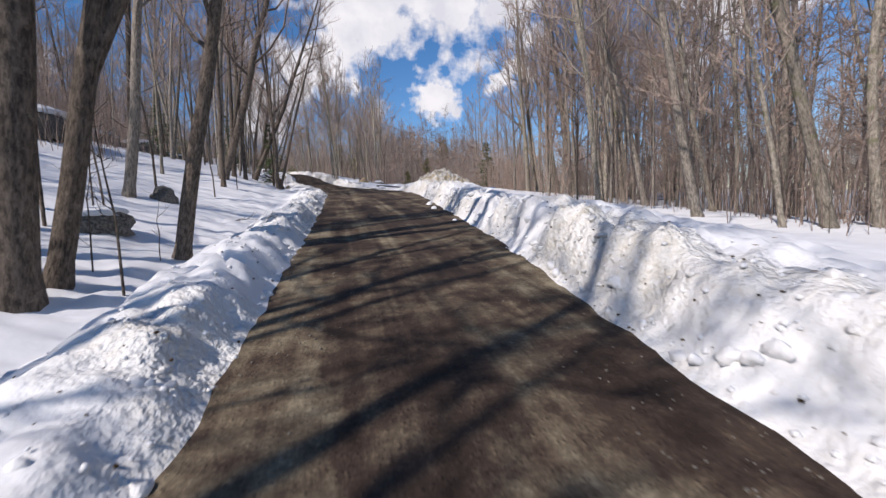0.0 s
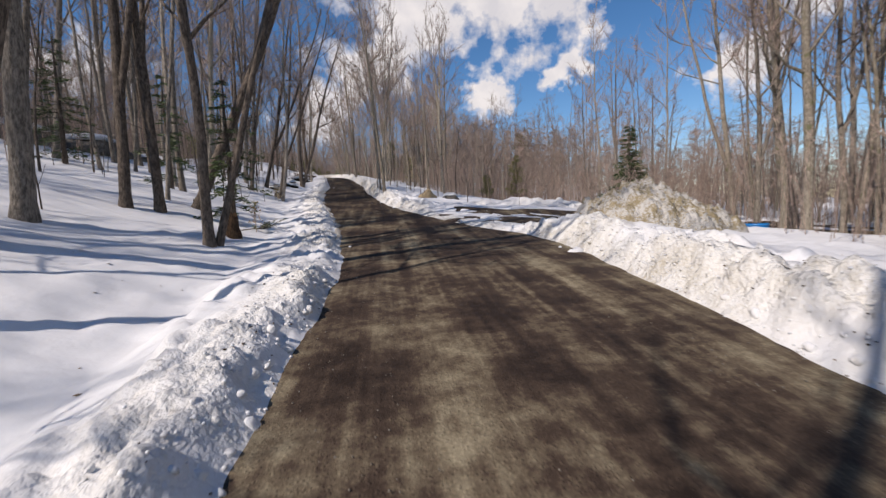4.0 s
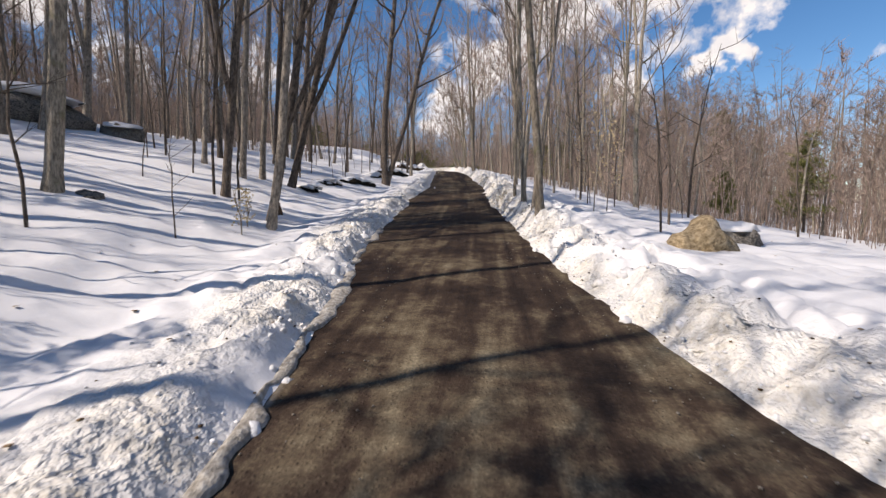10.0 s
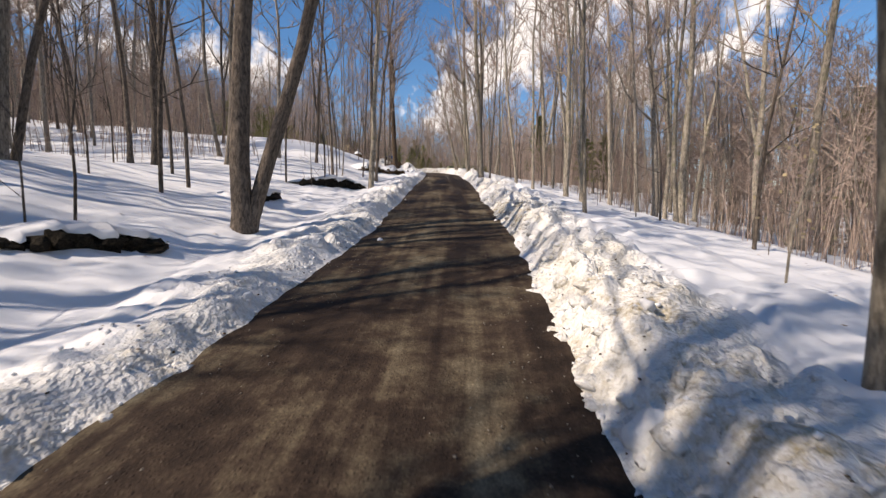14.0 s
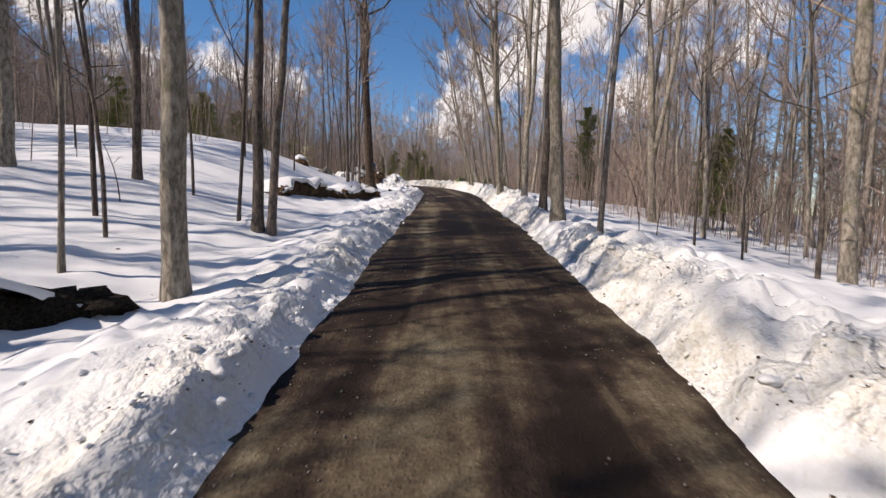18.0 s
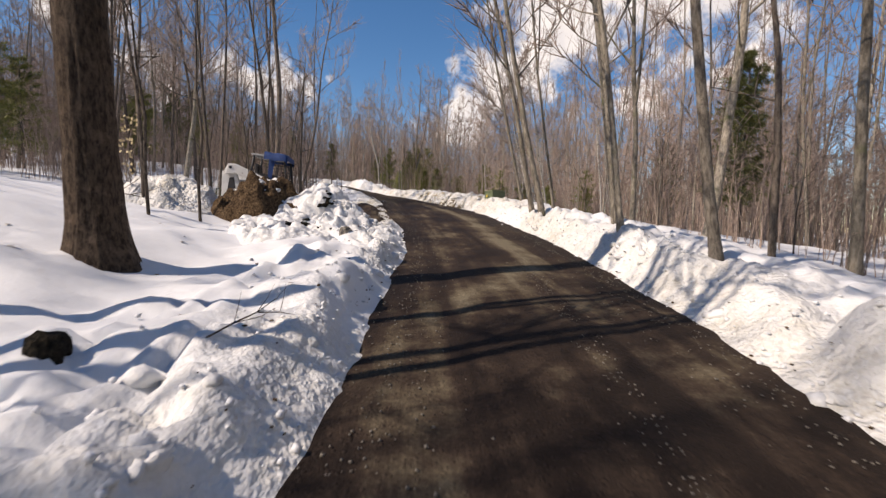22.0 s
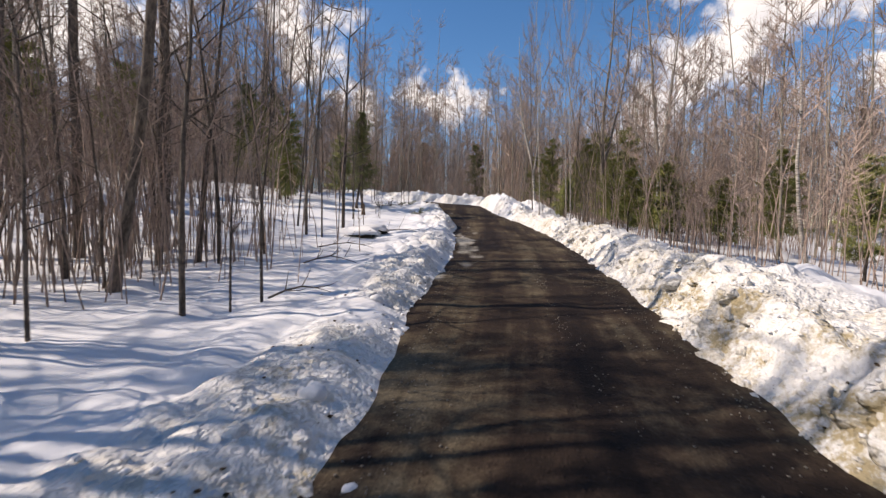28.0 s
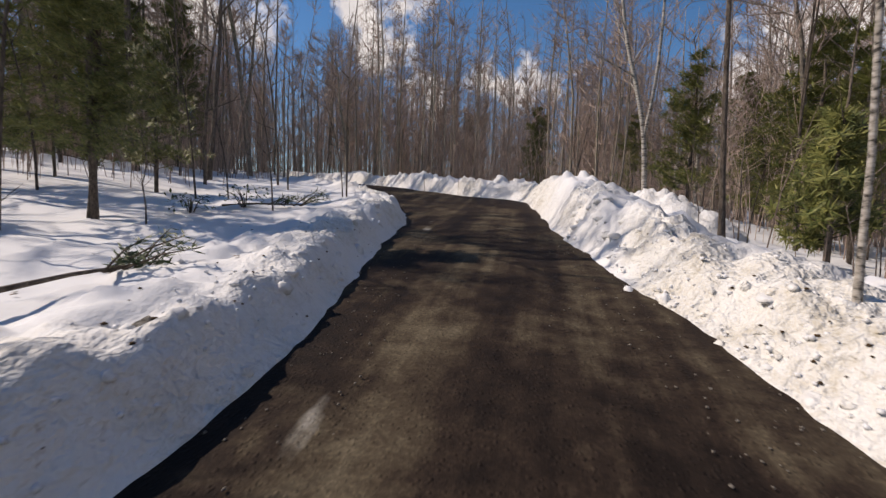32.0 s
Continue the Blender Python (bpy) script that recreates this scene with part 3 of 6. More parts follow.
    return soil + np.where(right, 3.6 * keyed(s, BARE_EARTH) * (1 - ease((e - 0.02 - 0.15 * wobble(s * 1.6, d * 2, 34)) / 0.3)), 0)


soiled = soil_at(lengths, cross)
ground = tagged(grid_mesh("ground", gx, gy, gz, SNOW, dirt=soiled), "old melting snow over the forest floor, ploughed into banks", "snow", kind="stuff")
tagged(ground, kind="structure")

# the hill's land beyond the sheet, as far as the horizon
fx, fy = np.meshgrid(np.arange(-420, 421, 10.0), np.arange(-340, 501, 10.0), indexing="ij")
gap2 = (fx[..., None] - LINE_P[::4, 0]) ** 2 + (fy[..., None] - LINE_P[::4, 1]) ** 2
near_i = gap2.argmin(-1)
fs = LINE_S[::4][near_i]
fh = heading(fs)
fd = (fx - LINE_P[::4, 0][near_i]) * np.cos(fh) + (fy - LINE_P[::4, 1][near_i]) * np.sin(fh)
fz = ground_z(fs, np.clip(fd, -95, 110), False) - 3.0 - 1.5 * np.exp(-((fd / 25) ** 2))
tagged(grid_mesh("far_ground", fx, fy, fz, SNOW, dirt=np.zeros_like(fz)), "snowy land of the hillside stretching away", "snow", kind="structure")

# road: packed dirt, a little crowned and rutted, running under the banks
across = np.linspace(0, 1, 60)[None]
road_s = np.concatenate([np.arange(-20, 140, 0.25), 140 + np.cumsum(np.linspace(0.3, 3.0, 60))])
rl, rr = keyed(road_s, LEFT_EDGE)[:, None] - 0.35, keyed(road_s, RIGHT_EDGE)[:, None] + 0.35
rd = rl + (rr - rl) * across
rs = np.repeat(road_s[:, None], rd.shape[1], 1)
rx, ry = plan(rs, rd)
mid = (rd - 0.5 * (rl + rr)) / (rr - rl)
rz = road_z(rs) + 0.03 * (1 - (2 * mid) ** 2) - 0.02 * np.exp(-((np.abs(mid) - 0.22) / 0.07) ** 2) + 0.012 * wobble(rs * 0.9, rd * 0.9, 21) + 0.006 * wobble(rs * 4, rd * 4, 22) - 0.012
rz = rz - 0.16 * ease((np.maximum(keyed(rs, LEFT_EDGE) - rd, rd - keyed(rs, RIGHT_EDGE)) - 0.11) / 0.2)
inset = rd - keyed(rs, LEFT_EDGE)
ICE_AT = (-60, 0.1, 98, 0.1, 101, 0.2, 109, 0.28, 112, 0.38, 118, 0.45, 300, 0.4)
ICE_WIDE = (-60, 0.0, 26, 0.0, 29, 0.14, 56, 0.12, 60, 0.0, 97, 0.0, 100, 0.3, 104, 0.42, 108, 0.5, 113.8, 0.52, 115.3, 0.16, 117.5, 0.14, 118.5, 0.3, 121, 0.3, 123, 0.0, 300, 0.0)
ice_mask = (0.78 + 0.7 * wobble(rs * 0.9, rd * 2.1, 26) + 0.35 * wobble(rs * 3.1, rd * 4.5, 27)) * ease((keyed(rs, ICE_WIDE) - np.abs(inset - keyed(rs, ICE_AT) + 0.16 * wobble(rs * 0.7, rs * 0 + 1.0, 25))) / 0.5 + 0.3) * (keyed(rs, ICE_WIDE) > 0.01)
# drier wheel lane, and lanes kept wet by the melting banks
DRY_LANE = (-60, 0.0, 62, -2.0, 72, -2.1, 82, -1.7, 85, 0.1, 92, 0.3, 97, -0.1, 300, -0.1)
DRY_ON = (-60, 0.0, 66, 0.0, 72, 0.5, 80, 0.42, 83, 0.2, 86, 1.0, 94, 0.9, 99, 0.0, 300, 0.0)
lane = np.exp(-(((rd - keyed(rs, DRY_LANE) + 0.15 * wobble(rs * 0.4, rd * 0.5, 23)) / 0.3) ** 2))
worn = 0.55 + keyed(rs, DRY_ON) * 0.6 * lane * (1 + 0.5 * wobble(rs * 0.8, rd * 2, 24)) - keyed(rs, (-60, 0.0, 66, 0.1, 72, 0.32, 96, 0.36, 100, 0.1, 300, 0.0)) * (1 - lane)
worn = np.clip(worn, 0, 1.3)
tagged(grid_mesh("road", rx, ry, rz, ROAD, uv=(rd, rs), dirt=ice_mask, worn=worn), "narrow road of packed brown dirt and gravel, damp from snowmelt", "road", kind="structure")


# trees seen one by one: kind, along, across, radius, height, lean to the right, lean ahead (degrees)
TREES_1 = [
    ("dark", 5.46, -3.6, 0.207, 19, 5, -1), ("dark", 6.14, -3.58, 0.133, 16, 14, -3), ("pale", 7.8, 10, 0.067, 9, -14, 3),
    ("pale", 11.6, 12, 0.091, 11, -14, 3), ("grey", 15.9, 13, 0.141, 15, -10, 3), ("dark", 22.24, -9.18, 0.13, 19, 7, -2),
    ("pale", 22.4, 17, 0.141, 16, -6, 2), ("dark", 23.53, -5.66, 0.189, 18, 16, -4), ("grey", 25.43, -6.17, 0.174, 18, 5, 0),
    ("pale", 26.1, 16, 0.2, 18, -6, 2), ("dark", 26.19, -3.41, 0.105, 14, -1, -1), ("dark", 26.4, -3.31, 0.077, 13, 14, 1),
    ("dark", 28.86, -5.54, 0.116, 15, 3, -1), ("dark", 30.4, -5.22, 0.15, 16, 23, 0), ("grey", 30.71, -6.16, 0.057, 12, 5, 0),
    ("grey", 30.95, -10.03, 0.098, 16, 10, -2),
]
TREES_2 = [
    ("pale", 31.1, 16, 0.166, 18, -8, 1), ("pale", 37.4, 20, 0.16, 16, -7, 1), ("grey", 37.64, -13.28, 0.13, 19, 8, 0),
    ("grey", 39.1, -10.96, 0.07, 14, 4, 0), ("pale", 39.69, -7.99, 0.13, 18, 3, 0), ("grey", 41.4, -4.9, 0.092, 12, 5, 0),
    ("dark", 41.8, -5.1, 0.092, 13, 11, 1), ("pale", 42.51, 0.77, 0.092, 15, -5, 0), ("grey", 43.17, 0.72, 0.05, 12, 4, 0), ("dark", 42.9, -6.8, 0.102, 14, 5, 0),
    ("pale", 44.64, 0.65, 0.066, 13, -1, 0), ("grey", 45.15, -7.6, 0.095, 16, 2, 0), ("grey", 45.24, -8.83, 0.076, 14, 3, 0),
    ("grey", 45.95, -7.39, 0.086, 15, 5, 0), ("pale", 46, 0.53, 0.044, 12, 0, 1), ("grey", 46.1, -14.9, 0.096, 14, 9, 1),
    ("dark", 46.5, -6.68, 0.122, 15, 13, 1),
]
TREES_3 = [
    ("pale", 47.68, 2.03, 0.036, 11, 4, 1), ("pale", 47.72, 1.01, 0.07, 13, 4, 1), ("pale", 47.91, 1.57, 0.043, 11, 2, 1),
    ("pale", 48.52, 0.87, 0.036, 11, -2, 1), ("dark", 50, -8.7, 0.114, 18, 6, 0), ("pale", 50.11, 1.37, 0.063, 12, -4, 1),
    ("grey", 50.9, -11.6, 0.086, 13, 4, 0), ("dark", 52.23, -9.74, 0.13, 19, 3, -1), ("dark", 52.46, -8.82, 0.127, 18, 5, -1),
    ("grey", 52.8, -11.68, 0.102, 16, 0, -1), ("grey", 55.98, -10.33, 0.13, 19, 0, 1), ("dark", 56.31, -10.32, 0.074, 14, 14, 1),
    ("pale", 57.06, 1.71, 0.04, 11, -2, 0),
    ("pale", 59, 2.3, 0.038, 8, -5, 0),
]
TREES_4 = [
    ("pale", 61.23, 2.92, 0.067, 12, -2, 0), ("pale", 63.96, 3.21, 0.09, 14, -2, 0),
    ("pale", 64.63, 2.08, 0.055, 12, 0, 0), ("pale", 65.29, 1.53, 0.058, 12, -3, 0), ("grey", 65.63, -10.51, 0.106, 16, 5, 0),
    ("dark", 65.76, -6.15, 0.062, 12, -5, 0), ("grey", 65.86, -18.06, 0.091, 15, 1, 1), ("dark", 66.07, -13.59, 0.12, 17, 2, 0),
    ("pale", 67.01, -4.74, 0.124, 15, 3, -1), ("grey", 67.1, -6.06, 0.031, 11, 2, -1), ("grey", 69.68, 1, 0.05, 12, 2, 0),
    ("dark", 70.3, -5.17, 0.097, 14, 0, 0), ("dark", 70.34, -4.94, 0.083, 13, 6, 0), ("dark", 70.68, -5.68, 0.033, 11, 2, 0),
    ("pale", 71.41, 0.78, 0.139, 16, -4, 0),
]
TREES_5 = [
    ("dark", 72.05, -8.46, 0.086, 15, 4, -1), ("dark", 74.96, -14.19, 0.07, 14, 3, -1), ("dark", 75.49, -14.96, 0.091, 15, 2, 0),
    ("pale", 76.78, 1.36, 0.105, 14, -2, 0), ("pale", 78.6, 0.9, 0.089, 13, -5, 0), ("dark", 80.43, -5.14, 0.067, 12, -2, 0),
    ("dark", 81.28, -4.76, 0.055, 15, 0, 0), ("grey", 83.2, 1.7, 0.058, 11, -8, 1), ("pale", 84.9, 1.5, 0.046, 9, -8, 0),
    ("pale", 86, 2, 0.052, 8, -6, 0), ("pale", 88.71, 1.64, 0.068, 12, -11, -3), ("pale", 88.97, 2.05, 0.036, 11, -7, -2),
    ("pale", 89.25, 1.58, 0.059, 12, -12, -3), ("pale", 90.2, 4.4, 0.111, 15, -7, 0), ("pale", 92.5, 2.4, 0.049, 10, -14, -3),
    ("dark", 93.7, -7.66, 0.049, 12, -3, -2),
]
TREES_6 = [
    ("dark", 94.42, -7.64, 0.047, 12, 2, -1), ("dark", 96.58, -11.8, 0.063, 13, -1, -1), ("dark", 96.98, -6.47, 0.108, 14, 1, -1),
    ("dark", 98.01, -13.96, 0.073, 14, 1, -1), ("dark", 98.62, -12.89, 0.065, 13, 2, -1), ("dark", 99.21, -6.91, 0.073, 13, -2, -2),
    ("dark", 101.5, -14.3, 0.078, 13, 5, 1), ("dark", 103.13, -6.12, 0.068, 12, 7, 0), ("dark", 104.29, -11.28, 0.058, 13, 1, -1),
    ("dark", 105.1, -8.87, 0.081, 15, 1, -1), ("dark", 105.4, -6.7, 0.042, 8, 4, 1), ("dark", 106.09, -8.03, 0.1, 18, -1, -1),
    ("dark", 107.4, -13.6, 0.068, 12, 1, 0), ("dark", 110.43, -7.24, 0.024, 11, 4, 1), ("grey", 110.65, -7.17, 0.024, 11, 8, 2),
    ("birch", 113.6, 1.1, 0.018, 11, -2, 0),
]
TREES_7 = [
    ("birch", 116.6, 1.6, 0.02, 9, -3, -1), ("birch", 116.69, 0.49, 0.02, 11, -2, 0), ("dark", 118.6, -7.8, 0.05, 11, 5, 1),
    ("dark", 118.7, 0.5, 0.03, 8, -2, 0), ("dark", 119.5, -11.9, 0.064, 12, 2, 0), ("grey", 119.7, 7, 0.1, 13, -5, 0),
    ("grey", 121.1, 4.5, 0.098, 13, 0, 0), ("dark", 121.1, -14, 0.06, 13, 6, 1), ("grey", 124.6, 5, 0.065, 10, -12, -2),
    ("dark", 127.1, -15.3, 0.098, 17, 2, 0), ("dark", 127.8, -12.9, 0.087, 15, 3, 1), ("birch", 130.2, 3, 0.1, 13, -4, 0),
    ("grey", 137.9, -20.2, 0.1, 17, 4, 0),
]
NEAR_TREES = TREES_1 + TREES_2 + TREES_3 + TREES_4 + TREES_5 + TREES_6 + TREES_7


# ---- trees ----
def bare_tree(seed, tall, radius, bole=0.45, limbs=14, subs=7, twigs=8, spread=0.26, sides=8):
    """Trunk with limbs, and the finer branches, of a leafless tree standing at the origin."""
    rnd = random.Random(seed)
    trunk, fine = Build(), Build()
    steps = 13
    stems = []

    def stem(start, f0, r0, way, top):
        """One leader from the height f0 up: a crooked, tapering tube."""
        n = max(4, int(steps * (1 - f0)))
        p, dx, dy = Vector(start), way[0], way[1]
        pts, rad = [p.copy()], [r0]
        for i in range(1, n + 1):
            f = f0 + (top - f0) * i / n
            dx, dy = dx * 0.8 + rnd.gauss(0, 0.035), dy * 0.8 + rnd.gauss(0, 0.035)
            h = tall * (top - f0) / n
            p = p + Vector((dx * h, dy * h, h))
            pts.append(p.copy())
            rad.append(r0 * ((1 - (f - f0) / (1.02 - f0)) ** 0.8 + 0.04))
        stems.append((f0, top, pts, rad))
        return pts, rad

    pts, rad = stem((0, 0, 0), 0.0, radius, (rnd.gauss(0, 0.03), rnd.gauss(0, 0.03)), 1.0)
    foot = [Vector((0, 0, -0.5)), Vector((0, 0, 0.02)), Vector((pts[1].x * 0.25, pts[1].y * 0.25, 0.3))]
    trunk.tube(foot + pts[1:], [radius * 1.5, radius * 1.3, radius * 1.04] + rad[1:], sides)
    if seed % 5 in (0, 2):
        k = rnd.choice((2, 3, 4, 5))
        az = rnd.uniform(0, 6.28)
        a, r = stem(pts[k], k / steps, rad[k] * 0.72, (0.28 * math.cos(az), 0.28 * math.sin(az)), rnd.uniform(0.8, 0.95))
        trunk.tube(a, r, sides, False)

    def on_stem(which, f):
        f0, top, sp, sr = stems[which]
        g = min(max((f - f0) / (top - f0), 0), 0.999) * (len(sp) - 1)
        i = int(g)
        return sp[i].lerp(sp[i + 1], g - i), sr[i] + (sr[i + 1] - sr[i]) * (g - i)

    for i in range(limbs):
        which = i % len(stems) if i > limbs // 4 else 0
        low = max(bole, stems[which][0] + 0.08)
        f = low + (stems[which][1] - 0.03 - low) * (i + rnd.random() * 0.8) / limbs
        base, r = on_stem(which, f)
        az = i * 2.4 + rnd.uniform(-0.6, 0.6)
        way = Vector((math.cos(az), math.sin(az), rnd.uniform(0.25, 1.2))).normalized()
        long = tall * spread * (1.2 - f) * rnd.uniform(0.6, 1.35) + 0.4
        lp, lr, p = [base], [r * rnd.uniform(0.35, 0.6)], base.copy()
        for k in range(4):
            way = (way + Vector((rnd.uniform(-0.3, 0.3), rnd.uniform(-0.3, 0.3), rnd.uniform(0.0, 0.3)))).normalized()
            p = p + way * long / 4
            lp.append(p.copy())
            lr.append(max(0.007, lr[0] * (1 - (k + 1) / 4.5)))
        trunk.tube(lp, lr, 4, False)
        for j in range(subs):
            g = 0.2 + 0.8 * (j + rnd.random()) / subs
            q = min(int(g * 4), 3)
            b = lp[q].lerp(lp[q + 1], g * 4 - q)
            w = (way + Vector((rnd.uniform(-1, 1), rnd.uniform(-1, 1), rnd.uniform(-0.3, 0.8))) * 0.9).normalized()
            sl = long * 0.5 * rnd.uniform(0.5, 1.2)
            m1 = b + w * sl * 0.5
            e1 = m1 + (w + Vector((rnd.uniform(-0.4, 0.4), rnd.uniform(-0.4, 0.4), 0.2))).normalized() * sl * 0.5
            fine.tube([b, m1, e1], [0.016, 0.011, 0.004], 3, False)
            for h in range(twigs):
                c = b.lerp(m1, rnd.random()) if h % 2 else m1.lerp(e1, rnd.random())
                tw = (w * 0.8 + Vector((rnd.uniform(-1, 1), rnd.uniform(-1, 1), rnd.uniform(-0.4, 0.9)))).normalized()
                fine.blade(c, c + tw * sl * rnd.uniform(0.35, 0.9), 0.0075)
    return trunk, fine


TREE_MESHES = {}
TREE_SIZES = {"slim": (0.052, 9.5, 0.2, 13), "middling": (0.09, 13.0, 0.22, 14), "stout": (0.16, 16.0, 0.24, 15)}


def tree_mesh(kind, size, variant):
    """Shared meshes of one variant of a kind and size of tree."""
    key = (kind, size, variant)
    if key not in TREE_MESHES:
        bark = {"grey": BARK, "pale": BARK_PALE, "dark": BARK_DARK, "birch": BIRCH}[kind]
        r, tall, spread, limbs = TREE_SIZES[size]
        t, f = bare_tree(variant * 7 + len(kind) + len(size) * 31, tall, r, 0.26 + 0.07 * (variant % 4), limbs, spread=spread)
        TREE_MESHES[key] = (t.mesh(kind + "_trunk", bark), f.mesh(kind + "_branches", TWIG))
    return TREE_MESHES[key]


TREE_LABEL = {"grey": "bare grey-barked hardwood tree in the snow", "pale": "tall bare tree, bark coloured pale as if sunlit",
              "dark": "bare tree, bark coloured dark as if shaded", "birch": "slim white-barked birch with black marks"}


def plant(kind, s, d, radius=0.14, tall=15.0, lean=(0.0, 0.0), variant=None, behind=False):
    """A tree on the snow; lean: degrees towards the road's right, and ahead."""
    variant = random.randrange(5) if variant is None else variant
    size = "slim" if radius < 0.07 else "middling" if radius < 0.125 else "stout"
    t, f = tree_mesh(kind, size, variant)
    if behind:
        ob = tagged(new("far_woods", t), "leafless woods of many thin trunks and brown twigs", "woods", kind="stuff")
        new("twig_haze", f).parent = ob
    else:
        ob = tagged(new("birch_tree" if kind == "birch" else "tree"), TREE_LABEL[kind], "tree", "trees of the wood")
        for name, me in (("trunk", t), ("crown", f)):
            new(name, me).parent = ob
    tagged(ob.children[-1], kind="stuff")
    h = float(heading(s))
    k = radius / TREE_SIZES[size][0]
    ob.matrix_world = Matrix.Translation(spot(s, d)) @ pose(0, 0, 0, 0, 0, math.degrees(h)) @ pose(0, 0, 0, -lean[1], lean[0], 0) @ pose(0, 0, 0, 0, 0, random.uniform(0, 360)) @ Matrix.Diagonal((k, k, tall / TREE_SIZES[size][1], 1))
    return ob


TAKEN = []


def headroom(s, d):
    """How tall the low growth beyond the driveway's clearing may be; elsewhere there is no limit."""
    away, side = s - 24.5, math.degrees(math.atan2(d, max(s - 24.5, 0.1)))
    return 0.19 * math.hypot(away, d) + 0.8 if 16.5 < side < 35 and 33 < s < 90 else 99.0


def free(s, d, gap):
    return all((s - a) ** 2 + (d - b) ** 2 > gap**2 for a, b in TAKEN)


def grove(rows):
    """Trees seen one by one: kind, s, d, radius, height, lean to the right, lean ahead."""
    for kind, s, d, r, tall, a, b in rows:
        plant(kind, s, d, r, tall, (a, b))
        TAKEN.append((s, d))


grove(NEAR_TREES)
grove([("pale", 79.0, 1.0, 0.12, 16, -4, 0), ("dark", 8.6, -3.0, 0.14, 13, 14, 0), ("pale", 7.5, 11.0, 0.14, 18, -14, 4), ("grey", 9.6, 9.4, 0.13, 16, -7, 2), ("pale", 13.5, 9.0, 0.11, 15, -9, 0)])
# trees added to throw shadows across the road, some unseen behind the start; four are seen trees
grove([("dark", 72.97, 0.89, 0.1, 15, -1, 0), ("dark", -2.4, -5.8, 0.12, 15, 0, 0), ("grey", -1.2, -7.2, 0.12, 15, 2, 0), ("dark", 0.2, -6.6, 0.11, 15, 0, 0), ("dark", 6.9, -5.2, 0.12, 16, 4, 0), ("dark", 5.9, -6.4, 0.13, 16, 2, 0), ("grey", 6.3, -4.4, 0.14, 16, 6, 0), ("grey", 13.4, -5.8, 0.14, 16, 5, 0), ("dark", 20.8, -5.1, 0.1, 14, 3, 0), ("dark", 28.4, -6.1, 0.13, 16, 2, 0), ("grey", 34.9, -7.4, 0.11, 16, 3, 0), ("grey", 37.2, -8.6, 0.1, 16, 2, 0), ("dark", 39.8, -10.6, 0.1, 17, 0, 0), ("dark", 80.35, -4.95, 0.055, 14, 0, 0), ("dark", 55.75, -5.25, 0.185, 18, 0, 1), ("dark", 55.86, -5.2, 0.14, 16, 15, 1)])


def old_tree(s, d, radius, tall, lean):
    """A thick old trunk with furrowed bark and roots flaring into the snow."""
    ob = tagged(new("tree"), "thick old tree with furrowed brown bark and flaring roots", "tree", "trees of the wood")
    rnd = random.Random(77)
    roots = [(rnd.uniform(0, 6.28) + k * 1.3, rnd.uniform(0.5, 1.0)) for k in range(5)]
    b, n = Build(), 72
    levels = [-0.4, -0.15, 0, 0.08, 0.16, 0.25, 0.36, 0.5, 0.7] + [0.95 + 0.25 * k for k in range(30)]
    for z in levels:
        for k in range(n):
            a = 2 * math.pi * k / n
            flare = sum(w * max(0.0, math.cos(a - c)) ** 6 for c, w in roots) * math.exp(-max(z, -0.1) * 5.0)
            furrow = noise.noise(Vector((math.cos(a) * 4.5, math.sin(a) * 4.5, z * 0.9))) + 0.6 * noise.noise(Vector((math.cos(a) * 11, math.sin(a) * 11, z * 2.2)))
            r = radius * (1 - z / tall * 0.6 + 0.1 * math.exp(-max(z, 0) * 3) + 0.55 * flare + 0.075 * abs(furrow) * 2 - 0.06)
            b.v.append(Vector((math.cos(a) * r, math.sin(a) * r, z)))
    for i in range(len(levels) - 1):
        b.f += [(i * n + k, i * n + (k + 1) % n, (i + 1) * n + (k + 1) % n, (i + 1) * n + k) for k in range(n)]
    t, f = bare_tree(91, tall, radius * 0.92, 0.4, 13)
    for p in t.v:
        if p.z < 6:
            p.x, p.y = p.x * 0.4, p.y * 0.4
    part("bark", b, BARK_OLD, ob)
    part("trunk", t, BARK_OLD, ob)
    tagged(part("crown", f, TWIG, ob), kind="stuff")
    ob.matrix_world = Matrix.Translation(spot(s, d)) @ pose(0, 0, 0, 0, 0, math.degrees(float(heading(s)))) @ pose(0, 0, 0, -lean[1], lean[0], 0)
    TAKEN.append((s, d))
    return ob


old_tree(82.85, -4.4, 0.2, 18, (-3, 0))
# a gap in the wood towards the spruce by the driveway
TAKEN += [(27 + 17.5 * k / 12, 4.5 + 12.5 * k / 12) for k in range(12)] + [(28 + 18.0 * k / 13, 7.4 + 12.8 * k / 13) for k in range(14)] + [(29.5 + 16.5 * k / 12, 7.3 + 12.4 * k / 12) for k in range(13)]


def scatter(count, s_range, d_range, kinds, gap, radii, heights, seed):
    rnd = random.Random(seed)
    made = tries = 0
    while made < count and tries < count * 30:
        tries += 1
        s, d = rnd.uniform(*s_range), rnd.uniform(*d_range)
        if float(keyed(s, LEFT_EDGE)) - 1.5 < d < float(keyed(s, RIGHT_EDGE)) + 1.5 or (74 < s < 97 and -14 < d < 0) or (77 < s < 92 and -21 < d < 0):
            continue
        if not free(s, d, gap):
            continue
        TAKEN.append((s, d))
        r = rnd.uniform(*radii) * (1.0 if rnd.random() < 0.7 else 1.5)
        tall = rnd.uniform(*heights)
        low = min(tall, headroom(s, d))
        plant(rnd.choice(kinds), s, d, r * (low / tall) ** 0.7, low, (rnd.gauss(0, 3), rnd.gauss(0, 2)), behind=not -13 < d < 9)
        made += 1


